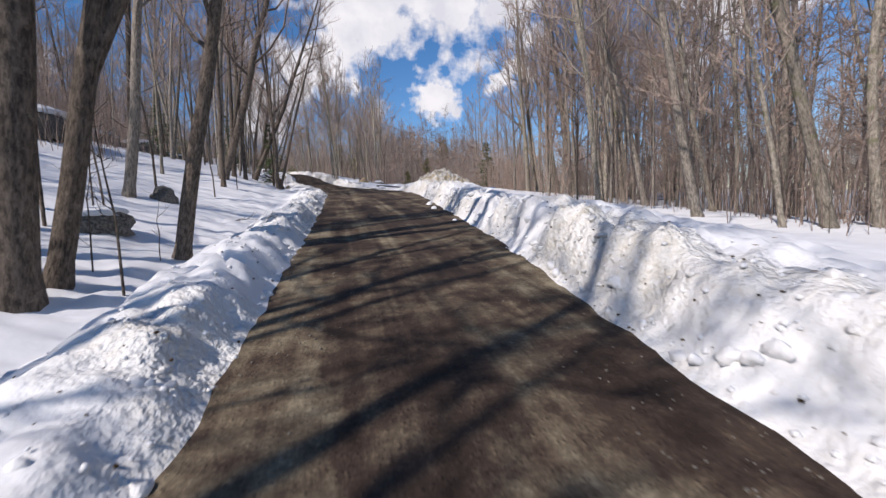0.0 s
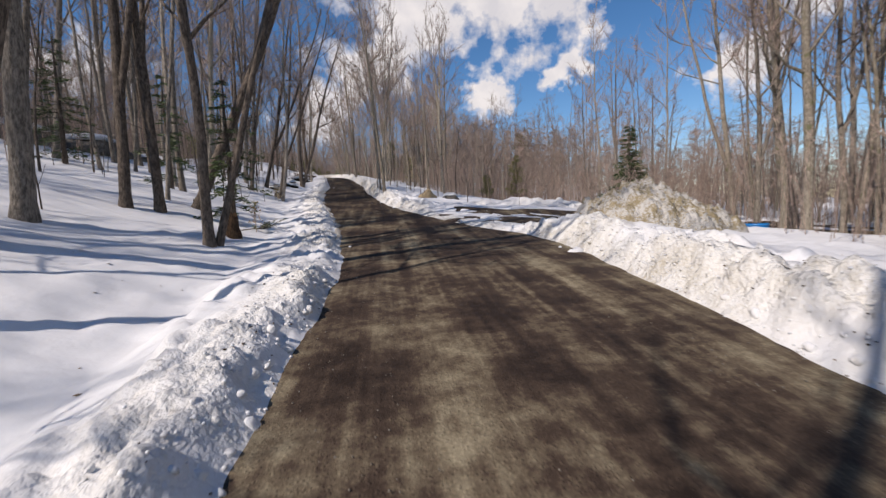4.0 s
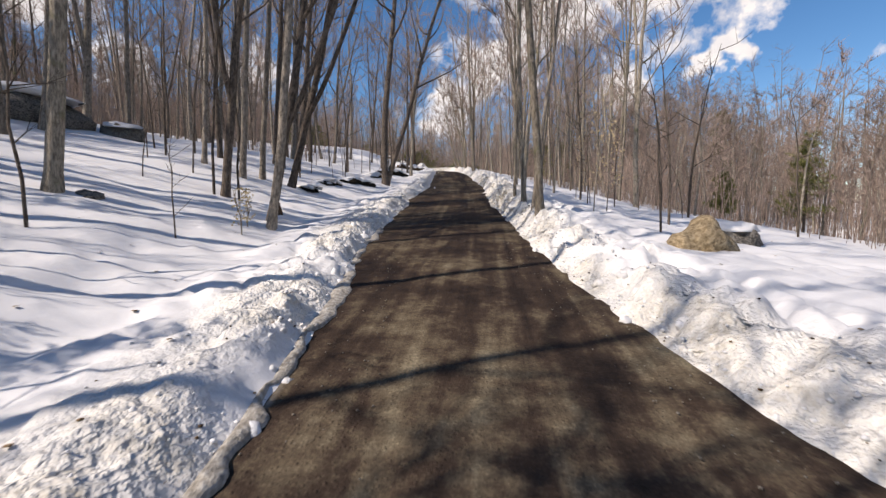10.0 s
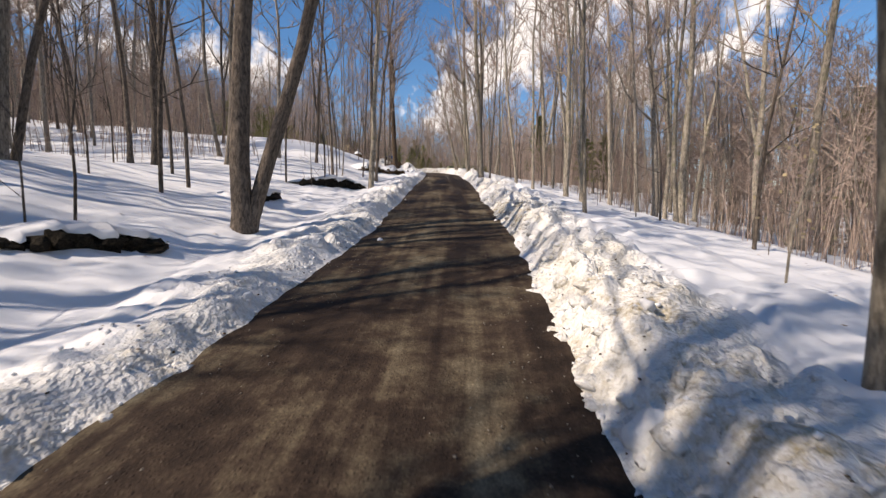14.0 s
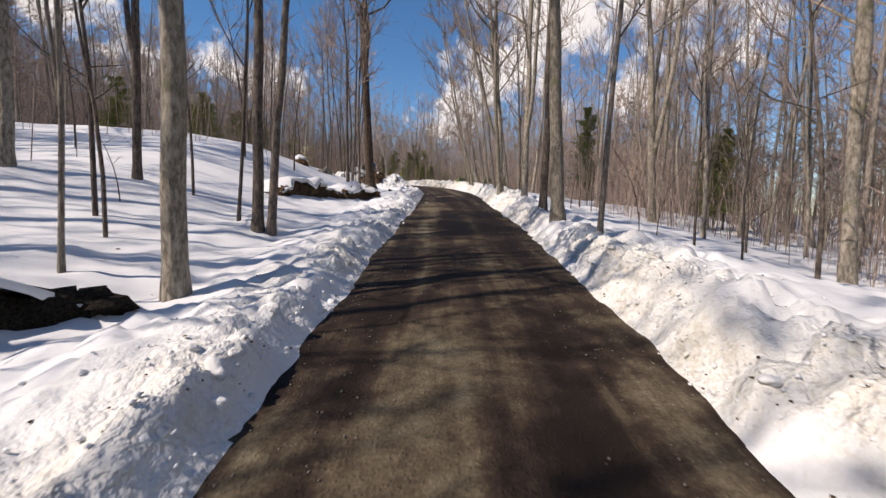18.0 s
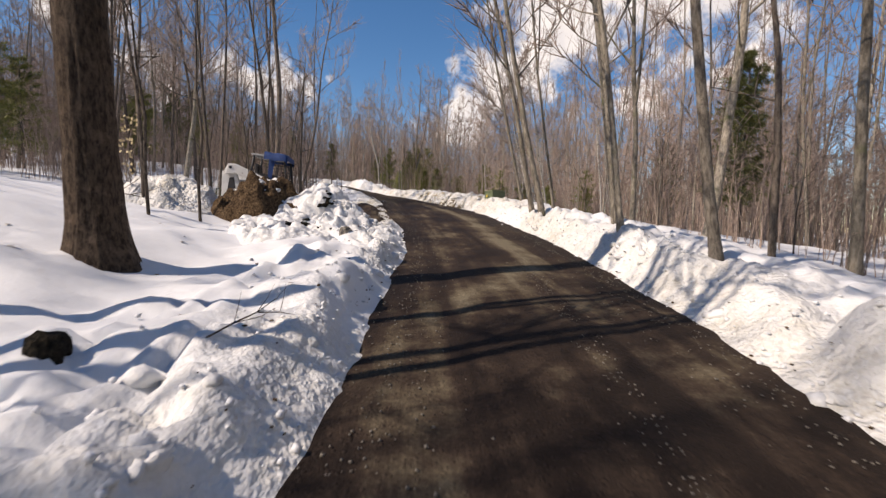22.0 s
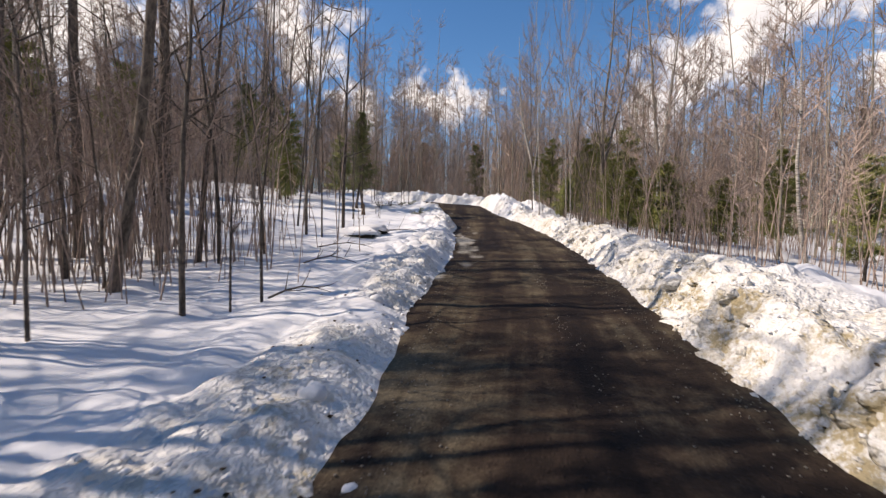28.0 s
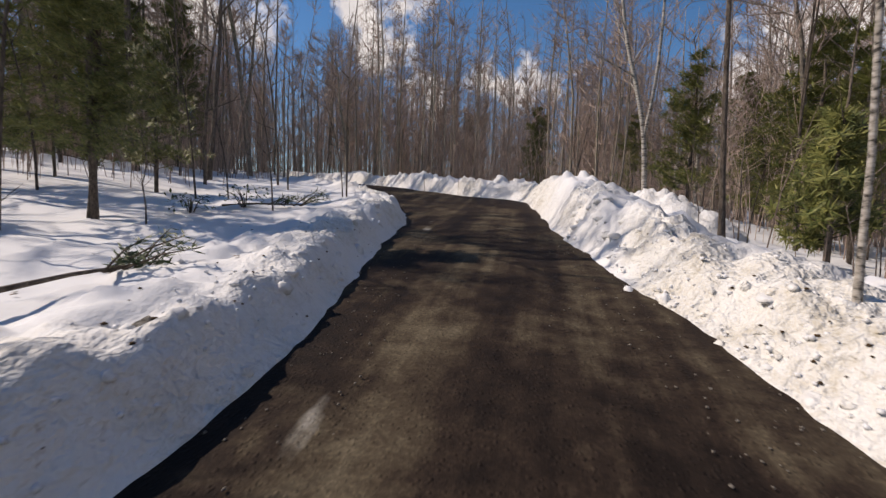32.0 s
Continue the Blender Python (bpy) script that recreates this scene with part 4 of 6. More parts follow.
# ---- woods further off, in patches ----
def woods_patch(seed, size=16.0, count=34, tall=(5.5, 15.5), stems=60):
    rnd = random.Random(seed)
    trunks, twigs = Build(), Build()
    for i in range(count):
        x, y = rnd.uniform(-size / 2, size / 2), rnd.uniform(-size / 2, size / 2)
        h = rnd.uniform(*tall)
        r = 0.03 + 0.005 * h * rnd.uniform(0.4, 1.1)
        lx, ly = rnd.gauss(0, 0.06) * h, rnd.gauss(0, 0.06) * h
        top = Vector((x + lx, y + ly, h))
        midp = Vector((x + lx * 0.3 + rnd.gauss(0, 0.02) * h, y + ly * 0.3 + rnd.gauss(0, 0.02) * h, h * 0.5))
        base = Vector((x, y, -1.5))
        trunks.tube([base, midp, top], [r, r * 0.7, 0.012], 4, False)
        for j in range(30):
            f = rnd.uniform(0.25, 1.0)
            b = midp.lerp(top, (f - 0.5) * 2) if f > 0.5 else base.lerp(midp, f * 2)
            az = rnd.uniform(0, 6.28)
            w = Vector((math.cos(az), math.sin(az), rnd.uniform(0.1, 1.3))).normalized()
            e = b + w * h * rnd.uniform(0.07, 0.22) * (1.3 - f)
            twigs.spike(b, e, 0.018)
            for k in range(9):
                c = b.lerp(e, rnd.uniform(0.2, 1.0))
                w2 = (w * 0.7 + Vector((rnd.uniform(-1, 1), rnd.uniform(-1, 1), rnd.uniform(-0.4, 0.9)))).normalized()
                twigs.blade(c, c + w2 * rnd.uniform(0.35, 1.15), 0.015)
    for i in range(stems):
        x, y = rnd.uniform(-size / 2, size / 2), rnd.uniform(-size / 2, size / 2)
        h = rnd.uniform(1.5, 5)
        twigs.tube([(x, y, -1.5), (x + rnd.gauss(0, 0.15), y + rnd.gauss(0, 0.15), h * 0.5), (x + rnd.gauss(0, 0.4), y + rnd.gauss(0, 0.4), h)], [0.03, 0.02, 0.008], 3, False)
    return trunks, twigs


PATCHES = []
for i, bark in enumerate((BARK_PALE, BARK, BARK_DARK)):
    t, w = woods_patch(300 + i)
    PATCHES.append((t.mesh("woods_trunks", bark), w.mesh("woods_twigs", TWIG)))


def woods(s, d, which, turn, size=1.0):
    t, w = PATCHES[which]
    size = min(size, headroom(s, d) / 13)
    ob = tagged(new("far_woods", t), "leafless woods of many thin trunks and brown twigs", "woods", kind="stuff")
    b = new("twig_haze", w)
    b.parent = ob
    x, y = plan(s, d)
    z = float(np.mean(ground_z(np.array([s - 5, s + 5, s, s]), np.array([d, d, d - 5, d + 5]), False)))
    ob.matrix_world = Matrix.Translation((float(x), float(y), z)) @ pose(0, 0, 0, 0, 0, turn) @ Matrix.Diagonal((1, 1, size, 1))


rnd = random.Random(5)
for s0 in range(-11, 190, 13):
    for d0 in ((-70, -56, -43, -31) if s0 > 90 else (-56, -43, -31)):
        woods(s0 + rnd.uniform(-4, 4), d0 + rnd.uniform(-4, 4), rnd.choice((0, 1, 1)), rnd.choice((0, 90, 180, 270)) + rnd.uniform(-20, 20), rnd.uniform(0.65, 0.9) if s0 < 80 else rnd.uniform(0.85, 1.2))
    if 0 < s0 < 16 or 54 < s0 < 100:
        woods(s0 + rnd.uniform(-3, 3), 19.5 + rnd.uniform(-1.5, 1.5), rnd.choice((0, 1)), rnd.uniform(0, 360), rnd.uniform(0.9, 1.15))
    for d0 in ((27, 39, 52, 66) if s0 < 60 else (27, 39, 52)):
        woods(s0 + rnd.uniform(-4, 4), d0 + rnd.uniform(-4, 4), rnd.choice((0, 0, 1)), rnd.choice((0, 90, 180, 270)) + rnd.uniform(-20, 20), rnd.uniform(0.55, 0.75) if 22 < s0 < 72 else rnd.uniform(0.9, 1.25))
for s0, d0 in ((175, -20), (190, -6), (175, 8), (190, 20), (205, 4), (160, 18), (205, -14), (215, 30), (160, -26), (170, -6), (148, 14), (185, 34), (136, 20), (142, 24), (156, -12), (152, 3), (150, -8), (158, 6), (166, 8), (180, -34), (165, -40), (116, 22), (108, 23), (106, 32), (136, 30), (140, 9), (134, -22), (158, -10), (165, -9)):
    woods(s0, d0, rnd.choice((0, 0, 1)), rnd.uniform(0, 360), rnd.uniform(1.15, 1.45))

scatter(50, (-24, 40), (-30, -7.0), ("grey", "pale", "grey"), 1.5, (0.06, 0.14), (11, 17), 11)
scatter(40, (24, 31), (13, 28), ("pale", "pale", "grey"), 1.2, (0.05, 0.12), (13, 18), 18)
scatter(12, (31, 38), (19, 30), ("pale", "grey"), 1.2, (0.05, 0.11), (13, 17), 19)
scatter(56, (36, 84), (-30, -9.5), ("grey", "grey", "dark"), 1.6, (0.05, 0.12), (11, 17), 12)
scatter(64, (88, 160), (-28, -9.5), ("dark", "grey", "pale"), 1.2, (0.035, 0.09), (8, 13), 13)
scatter(46, (-12, 27), (11.0, 27), ("pale", "pale", "grey"), 1.5, (0.06, 0.13), (13, 18), 14)
scatter(110, (46, 92), (4.5, 25), ("pale", "pale", "grey"), 1.2, (0.05, 0.11), (12, 18), 15)
scatter(85, (96, 165), (8, 25), ("pale", "grey", "birch"), 1.2, (0.035, 0.08), (8, 13), 16)
scatter(14, (116, 140), (1.6, 8), ("grey", "dark", "birch"), 0.9, (0.03, 0.06), (6, 10), 17)


# ---- stones, snow and earth ----
def blob(seed, size, rough=0.25, fine=2, flat=-0.3):
    """A lumpy stone or clod, cut off low so that it sits in the snow."""
    bm = bmesh.new()
    bmesh.ops.create_icosphere(bm, subdivisions=fine, radius=1.0)
    off = Vector((seed * 3.7, seed * 1.3, seed * 2.1))
    for v in bm.verts:
        p = v.co.normalized()
        k = 1 + rough * noise.noise(p * 1.4 + off) + rough * 0.5 * noise.noise(p * 3.5 + off)
        v.co = Vector((p.x * size[0] * k, p.y * size[1] * k, max(p.z, flat) * size[2] * k))
    b = Build()
    b.v = [v.co.copy() for v in bm.verts]
    b.f = [tuple(v.index for v in f.verts) for f in bm.faces]
    bm.free()
    return b


def at_spot(ob, s, d, sink=0.0, turn=0.0, tilt=(0, 0), scale=1.0):
    ob.matrix_world = Matrix.Translation(spot(s, d, sink)) @ pose(0, 0, 0, tilt[0], tilt[1], math.degrees(float(heading(s))) + turn) @ Matrix.Scale(scale, 4)
    return ob


def boulder(s, d, size, mat, label, cap=True, seed=1, sink=0.1, turn=0.0):
    ob = tagged(new("boulder"), label, "boulder")
    part("stone", blob(seed, size, 0.35, 3), mat, ob)
    if cap:
        c = blob(seed, (size[0] * 0.86, size[1] * 0.86, size[2] * 0.5), 0.35, 3, 0.0)
        for p in c.v:
            p.z += size[2] * 0.66
        part("snow_cap", c, SNOW, ob, "cap of old snow")
    return at_spot(ob, s, d, sink, turn)


def heap(name, label, category, s, d, rs, rd, tall, mat, dirt=0.0, rough=0.14, seed=3, step=0.09, steep=0.8):
    """A heap on the snow: a lumpy mound over an oval of the plan."""
    a = np.arange(-rs * 1.15, rs * 1.15 + step, step)
    b = np.arange(-rd * 1.15, rd * 1.15 + step, step)
    aa, bb = np.meshgrid(a, b, indexing="ij")
    r = np.sqrt((aa / rs) ** 2 + (bb / rd) ** 2) * (1 + 0.18 * wobble(aa * 1.1, bb * 1.1, seed))
    body = np.clip(1 - r, 0, 1) ** steep
    z = ground_z(s + aa, d + bb, False) - 0.16 * (1 - ease(body * 6)) - 0.05
    z = z + tall * body + ease(body * 4) * (rough * 0.65 * wobble(aa * 2.4, bb * 2.4, seed + 1) + rough * 0.6 * np.abs(wobble(aa * 5, bb * 5, seed + 2)) + rough * 0.35 * wobble(aa * 10, bb * 10, seed + 3))
    z = z + ease(body * 5) * (rough * 0.62 * clods((s + aa) * 4.2, (d + bb) * 4.2, seed + 5) + rough * 0.6 * clods((s + aa) * 8, (d + bb) * 8, seed + 6) + rough * 0.3 * clods((s + aa) * 15, (d + bb) * 15, seed + 7) - rough * 0.45)
    x, y = plan(s + aa, d + bb)
    return tagged(grid_mesh(name, x, y, z, mat, dirt=np.full_like(z, dirt)), label, category)


def ledge(s0, d0, s1, d1, tall, seed, label="dark undercut ledge of rock and roots beneath snow", stone=None):
    """A dark broken face in the slope, with snow hanging over it."""
    rnd = random.Random(seed)
    ob = tagged(new("rock_ledge"), label, "rock")
    n = 15
    face, lip = [], []
    for i in range(n):
        f = i / (n - 1)
        s, d = s0 + (s1 - s0) * f, d0 + (d1 - d0) * f
        swell = math.sin(math.pi * min(max(f, 0.03), 0.97)) ** 0.5
        h = tall * swell * rnd.uniform(0.35, 1.25)
        p = spot(s + rnd.uniform(-0.05, 0.05), d + rnd.uniform(-0.16, 0.16))
        hd = float(heading(s))
        r = Vector((math.cos(hd), math.sin(hd), 0))
        j = lambda k: Vector((rnd.uniform(-k, k), rnd.uniform(-k, k), rnd.uniform(-k, k)))
        face.append([p + r * 0.16 - Vector((0, 0, 0.12)), p + r * (0.13 * swell) + Vector((0, 0, h * 0.3)) + j(0.05), p + r * (0.06 * swell) + Vector((0, 0, h * 0.65)) + j(0.06),
                     p + r * 0.12 * swell + Vector((0, 0, h)) + j(0.03), p - r * 0.5 + Vector((0, 0, h * 0.6))])
        over = rnd.uniform(-0.08, 0.1)
        lip.append([p + r * (0.16 * swell + 0.02 + over) + Vector((0, 0, h * 0.97)), p + r * (0.22 * swell + over) + Vector((0, 0, h + 0.07 * swell)) + j(0.03), p + r * 0.08 + Vector((0, 0, h + 0.14 * swell)),
                    p - r * 0.5 + Vector((0, 0, h * 0.8 + 0.12 * swell)), p - r * 1.3 + Vector((0, 0, h * 0.35 + 0.02)), p - r * 2.0 + Vector((0, 0, -0.1))])
    long = math.hypot(s1 - s0, d1 - d0)
    count = max(2, int(long / 0.24))
    for i in range(count):
        f = (i + 0.5 + rnd.uniform(-0.3, 0.3)) / count
        swell = math.sin(math.pi * f) ** 0.5
        k = tall * rnd.uniform(0.55, 1.1) * (0.5 + 0.5 * swell)
        rock = part("rock", blob(seed * 9 + i, (rnd.uniform(0.16, 0.3), rnd.uniform(0.14, 0.24), k * 0.62), 0.75, 2, -0.9), stone or EARTH, ob, "", False)
        rock.matrix_world = Matrix.Translation(spot(s0 + (s1 - s0) * f, d0 + (d1 - d0) * f) + Vector((0, 0, k * 0.3))) @ pose(0, 0, 0, rnd.uniform(-15, 15), rnd.uniform(-15, 15), rnd.uniform(0, 360))
    for name, rows, mat in (("rock_face", face, stone or EARTH), ("snow_lip", lip, SNOW)):
        b = Build()
        k = len(rows[0])
        b.v = [q for row in rows for q in row]
        b.f = [(i * k + j, i * k + j + 1, (i + 1) * k + j + 1, (i + 1) * k + j) for i in range(n - 1) for j in range(k - 1)]
        part(name, b, mat, ob)
    return ob


# driveway on the right: wet gravel with streaks of packed snow
ds, dd = np.arange(29.2, 37.2, 0.2), np.concatenate([np.arange(1.6, 9, 0.2), np.arange(9, 30, 0.7)])
dss, ddd = np.meshgrid(ds, dd, indexing="ij")
bend = np.clip(ddd - 4, 0, 40) * 0.16
strip = 1 - np.abs((dss - 33.2) / 3.6)
dxx, dyy = plan(dss + bend * 0.2 - 1.2, ddd)
dzz = ground_z(dss + bend * 0.2 - 1.2, ddd, False) + 0.035 * ease(strip * 3) + 0.05 * wobble(dss * 0.9, ddd * 0.55, 31) + 0.03 * wobble(dss * 2.5, ddd * 1.2, 32) - 0.03 - 0.2 * (1 - ease(strip * 6)) - 0.2 * (1 - ease((ddd - 1.6) / 0.8)) - 0.25 * ease((dss - 34.6) / 1.2) * (1 - ease((ddd - 2.4) / 1.2))
tagged(grid_mesh("driveway", dxx, dyy, dzz, ROAD, uv=(ddd, dss), worn=np.full_like(dzz, 0.55)), "driveway of wet gravel streaked with packed snow", "driveway", kind="structure")

# yard on the left where the loader stands: gravel showing through trodden snow
ys, yd = np.arange(87.6, 98.2, 0.06), np.arange(-7.5, -1.55, 0.05)
yss, ydd = np.meshgrid(ys, yd, indexing="ij")
inside = np.minimum(np.minimum(yss - 87.6, 98.0 - yss) / 1.6, np.minimum((ydd + 7.4) / 1.6, (-1.6 - ydd) / 0.5))
yxx, yyy = plan(yss, ydd)
strip_d = -2.42 - 0.06 * (yss - 90) + 0.1 * wobble(yss * 0.7, yss * 0 + 2.0, 44)
dark_strip, snow_strip = np.exp(-(((ydd - strip_d) / 0.26) ** 2)), np.exp(-(((ydd - strip_d - 0.42) / 0.14) ** 2))
yzz = ground_z(yss, ydd, False) - 0.035 + 0.03 * wobble(yss * 0.45, ydd * 1.9 - yss * 0.3, 41) + 0.025 * wobble(yss * 2.2, ydd * 3.4, 42) + 0.022 * wobble(yss * 5.2, ydd * 7, 43) + 0.014 * wobble(yss * 11, ydd * 11, 45) + 0.06 * dark_strip - 0.09 * snow_strip - 0.16 * (1 - ease(inside))
yzz = yzz + 0.05 * ease((ydd + 4.2) / 2.0)
tagged(grid_mesh("yard", yxx, yyy, yzz, ROAD, uv=(ydd, yss), worn=np.full_like(yzz, 0.4)), "trodden yard of wet gravel among patches of snow", "yard", kind="structure")

heap("snow_mound", "tall dirty pile of ploughed snow at the driveway", "snow pile", 26.7, 6.8, 1.9, 1.9, 0.9, SNOW, 2.6, 0.24, 51, 0.06)
heap("snow_mound", "lumpy bank of ploughed snow beside the yard", "snow pile", 86.3, -3.4, 1.9, 1.5, 0.28, SNOW, 0.2, 0.12, 52, 0.03, 1.2)
heap("snow_mound", "steep heap of broken snow pushed up before the loader", "snow pile", 87.35, -3.25, 1.1, 1.2, 0.88, SNOW, 0.2, 0.13, 59, 0.03, 1.1)
heap("snow_mound", "low heap of trodden snow at the edge of the yard", "snow pile", 94.2, -5.7, 2.2, 0.9, 0.22, SNOW, 0.25, 0.12, 53)
heap("earth_mound", "heap of brown earth and torn roots with snow on it", "earth pile", 87.45, -4.3, 0.95, 1.05, 0.8, EARTH_BROWN, 0.0, 0.24, 54, 0.045)
heap("snow_mound", "crumbled heap of snow beside the earth pile", "snow pile", 87.2, -5.9, 1.1, 1.1, 0.5, SNOW, 0.5, 0.2, 55)
heap("snow_mound", "heap of ploughed snow at the bend of the road", "snow pile", 124.5, 1.6, 2.0, 1.6, 0.7, SNOW, 0.2, 0.16, 56)
heap("snow_mound", "heap of ploughed snow at the far bend", "snow pile", 131, -1.4, 3.2, 1.6, 0.8, SNOW, 0.2, 0.2, 57, 0.16)

heap("snow_mound", "low berm of ploughed snow across the driveway", "snow pile", 38.2, 9.5, 1.2, 5.0, 0.5, SNOW, 0.2, 0.14, 58, 0.14)

boulder(40.0, 2.95, (0.5, 0.46, 0.56), ROCK_TAN, "rounded tan boulder beside the snow bank", False, 4)
boulder(42.3, 4.8, (0.5, 0.55, 0.45), ROCK, "dark boulder under a cap of snow", True, 5)
boulder(42.5, 9.2, (0.85, 0.7, 0.5), ROCK_TAN, "broad tan boulder capped with snow in the clearing", True, 6)
boulder(9.2, -4.6, (0.55, 0.45, 0.4), ROCK, "grey stone half buried in hillside snow", True, 7)
boulder(14.1, -5.2, (0.36, 0.4, 0.5), ROCK, "upright grey-brown stone in the snow", False, 8)
boulder(23.0, -13.0, (2.0, 1.5, 1.1), ROCK, "large grey outcrop under snow on the hill", True, 9)
boulder(27.5, -16.0, (1.8, 1.6, 1.0), ROCK, "large grey outcrop under snow on the hill", True, 19)
boulder(47.5, -17.0, (2.0, 1.6, 1.1), ROCK, "large dark outcrop capped with snow on the hill", True, 10, 0.3)
boulder(44.5, -19.6, (2.2, 1.6, 1.2), ROCK, "long dark outcrop capped with snow on the hill", True, 11, 0.3)
boulder(49.0, -14.5, (0.9, 0.7, 0.5), ROCK, "low dark rock in hillside snow", True, 12)
boulder(40.0, -7.6, (0.24, 0.18, 0.14), ROCK, "small dark stone on the snow", False, 13, 0.03)
boulder(81.6, -6.3, (0.3, 0.26, 0.3), ROCK, "dark rock on the snowy knoll", False, 14, 0.06)
boulder(81.05, -3.45, (0.1, 0.09, 0.15), EARTH, "dark stone in a melted hollow of the bank", False, 24, 0.03)
boulder(85.85, -3.75, (0.2, 0.16, 0.1), EARTH, "dark clod in a melted hollow of the bank", False, 25, 0.03)
boulder(81.4, -7.3, (0.34, 0.3, 0.4), EARTH_BROWN, "old stump-like rock with a cap of snow", True, 15)
boulder(81.2, -4.4, (0.12, 0.1, 0.14), ROCK, "small dark stone standing out of the snow", False, 16, 0.02)
boulder(88.2, -5.9, (0.14, 0.12, 0.14), ROCK, "small dark stone standing out of the snow", False, 17, 0.02)
boulder(85.3, -2.6, (0.1, 0.09, 0.12), ROCK, "small dark stone standing out of the snow", False, 18, 0.02)
boulder(94.0, -10.5, (0.9, 0.5, 0.22), ROCK, "low bare patch of dark earth in the snow", False, 20, 0.05)
boulder(98.8, -2.5, (0.09, 0.08, 0.07), ROCK, "dark clod on the dirty snow", False, 21, 0.01)
boulder(112.3, -3.3, (0.05, 0.04, 0.045), ROCK, "dark clod on the snow bank", False, 22, 0.01)
boulder(115.4, -3.4, (0.06, 0.05, 0.05), ROCK, "dark clod on the snow bank", False, 23, 0.01)

ledge(50.2, -6.9, 51.0, -6.5, 0.16, 60)
ledge(52.6, -6.7, 53.9, -5.6, 0.24, 61)
ledge(58.2, -6.4, 59.8, -6.2, 0.24, 63)
ledge(64.2, -7.0, 66.6, -5.0, 0.34, 64)
ledge(74.6, -6.3, 77.0, -5.2, 0.4, 65, "broken brown rock ledge under a lip of snow", EARTH_BROWN)
ledge(76.9, -5.3, 78.4, -3.85, 0.36, 66, "broken brown rock ledge under a lip of snow", EARTH_BROWN)
ledge(46.8, -6.4, 47.3, -6.2, 0.12, 68, "dark hollow melted in the snow")
ledge(109.4, -5.0, 110.4, -4.7, 0.12, 69, "dark hollow melted in the snow")


# ---- wood on the ground ----
def stump(s, d, r, tall, seed, label):
    rnd = random.Random(seed)
    ob = tagged(new("stump"), label, "stump")
    b = Build()
    n = 12
    for lev, (z, k) in enumerate(((-0.3, 1.5), (0.05, 1.25), (0.3, 1.0), (0.6, 0.92), (1.0, 0.85))):
        for i in range(n):
            g = 6.283 * i / n
            top = tall * (0.55 + 0.45 * rnd.random()) if lev == 4 else tall * z
            b.v.append(Vector((math.cos(g) * r * k * rnd.uniform(0.88, 1.1), math.sin(g) * r * k * rnd.uniform(0.88, 1.1), top)))
    for lev in range(4):
        for i in range(n):
            a, c = lev * n + i, lev * n + (i + 1) % n
            b.f.append((a, c, c + n, a + n))
    part("bark", b, ROTTEN, ob)
    core = Build().tube([(0, 0, 0), (0.02, 0, tall * 0.45), (0.03, 0.02, tall * 0.62)], [r * 0.8, r * 0.75, r * 0.5], 9)
    part("broken_core", core, ROTTEN, ob, "splintered orange-brown heartwood")
    for k in range(3):
        g = rnd.uniform(0, 6.28)
        p = Vector((math.cos(g) * r * 0.7, math.sin(g) * r * 0.7, tall * 0.5))
        part("splinter", Build().tube([p, p + Vector((rnd.uniform(-0.05, 0.05), rnd.uniform(-0.05, 0.05), tall * rnd.uniform(0.3, 0.6)))], [r * 0.3, 0.012], 5), ROTTEN, ob)
    return at_spot(ob, s, d)


ROTTEN = bark_material("rotten_wood", (0.03, 0.02, 0.014), (0.17, 0.105, 0.06))
stump(27.6, -3.4, 0.15, 0.7, 71, "broken rotten stump with splintered top in the snow")
stump(30.6, -5.3, 0.12, 0.4, 72, "short leaning stump in hillside snow")
stump(42.6, -5.4, 0.14, 0.35, 73, "low dark stump among dry leaves")
stump(115.5, -6.7, 0.07, 0.5, 74, "thin dark dead stump standing in the snow")


def fallen(s, d, long, turn, seed, label="fallen forked branch lying on the snow", r=0.014):
    rnd = random.Random(seed)
    ob = tagged(new("fallen_branch"), label, "branch")
    pts = [Vector((long * (f - 0.5), rnd.gauss(0, 0.03) * long, 0.04 + 0.10 * math.sin(3.14 * f) + 0.03 * rnd.random())) for f in (0, 0.25, 0.5, 0.75, 1)]
    part("stem", Build().tube(pts, [r, r * 0.9, r * 0.75, r * 0.55, r * 0.2], 5), BARK_DARK, ob)
    for k in range(5):
        p = pts[1 + k % 3]
        w = Vector((rnd.uniform(0.2, 1), rnd.uniform(-1, 1), rnd.uniform(0.0, 0.7))).normalized()
        part("twig", Build().tube([p, p + w * long * 0.2, p + w * long * 0.32 + Vector((0, 0, 0.03))], [r * 0.5, r * 0.35, r * 0.12], 4), BARK_DARK, ob)
    return at_spot(ob, s, d, 0.02, turn)


fallen(8.9, -2.7, 0.6, 20, 81, r=0.012)
fallen(7.7, -1.25, 0.4, 75, 82, r=0.006)
fallen(10.8, -1.15, 0.5, 50, 83, r=0.008)
fallen(13.8, -2.9, 1.3, 10, 84)
fallen(34.6, -5.4, 1.6, 30, 85)
fallen(66.4, -7.2, 2.2, -40, 86)
fallen(103.2, -3.6, 0.8, 60, 87)
fallen(107.2, -4.6, 1.2, 10, 88)
fallen(110.2, -4.2, 1.4, -5, 89)
fallen(109.6, 1.3, 1.2, 80, 90)
fallen(85.9, -6.2, 1.6, -20, 91)
fallen(86.0, -2.5, 0.9, 70, 92, "thin forked twig lying on the snow mound", 0.008)
fallen(81.4, -2.55, 0.7, 60, 93, "thin dry twig lying on the bank", 0.006)
fallen(105.6, -4.3, 0.9, 25, 94)


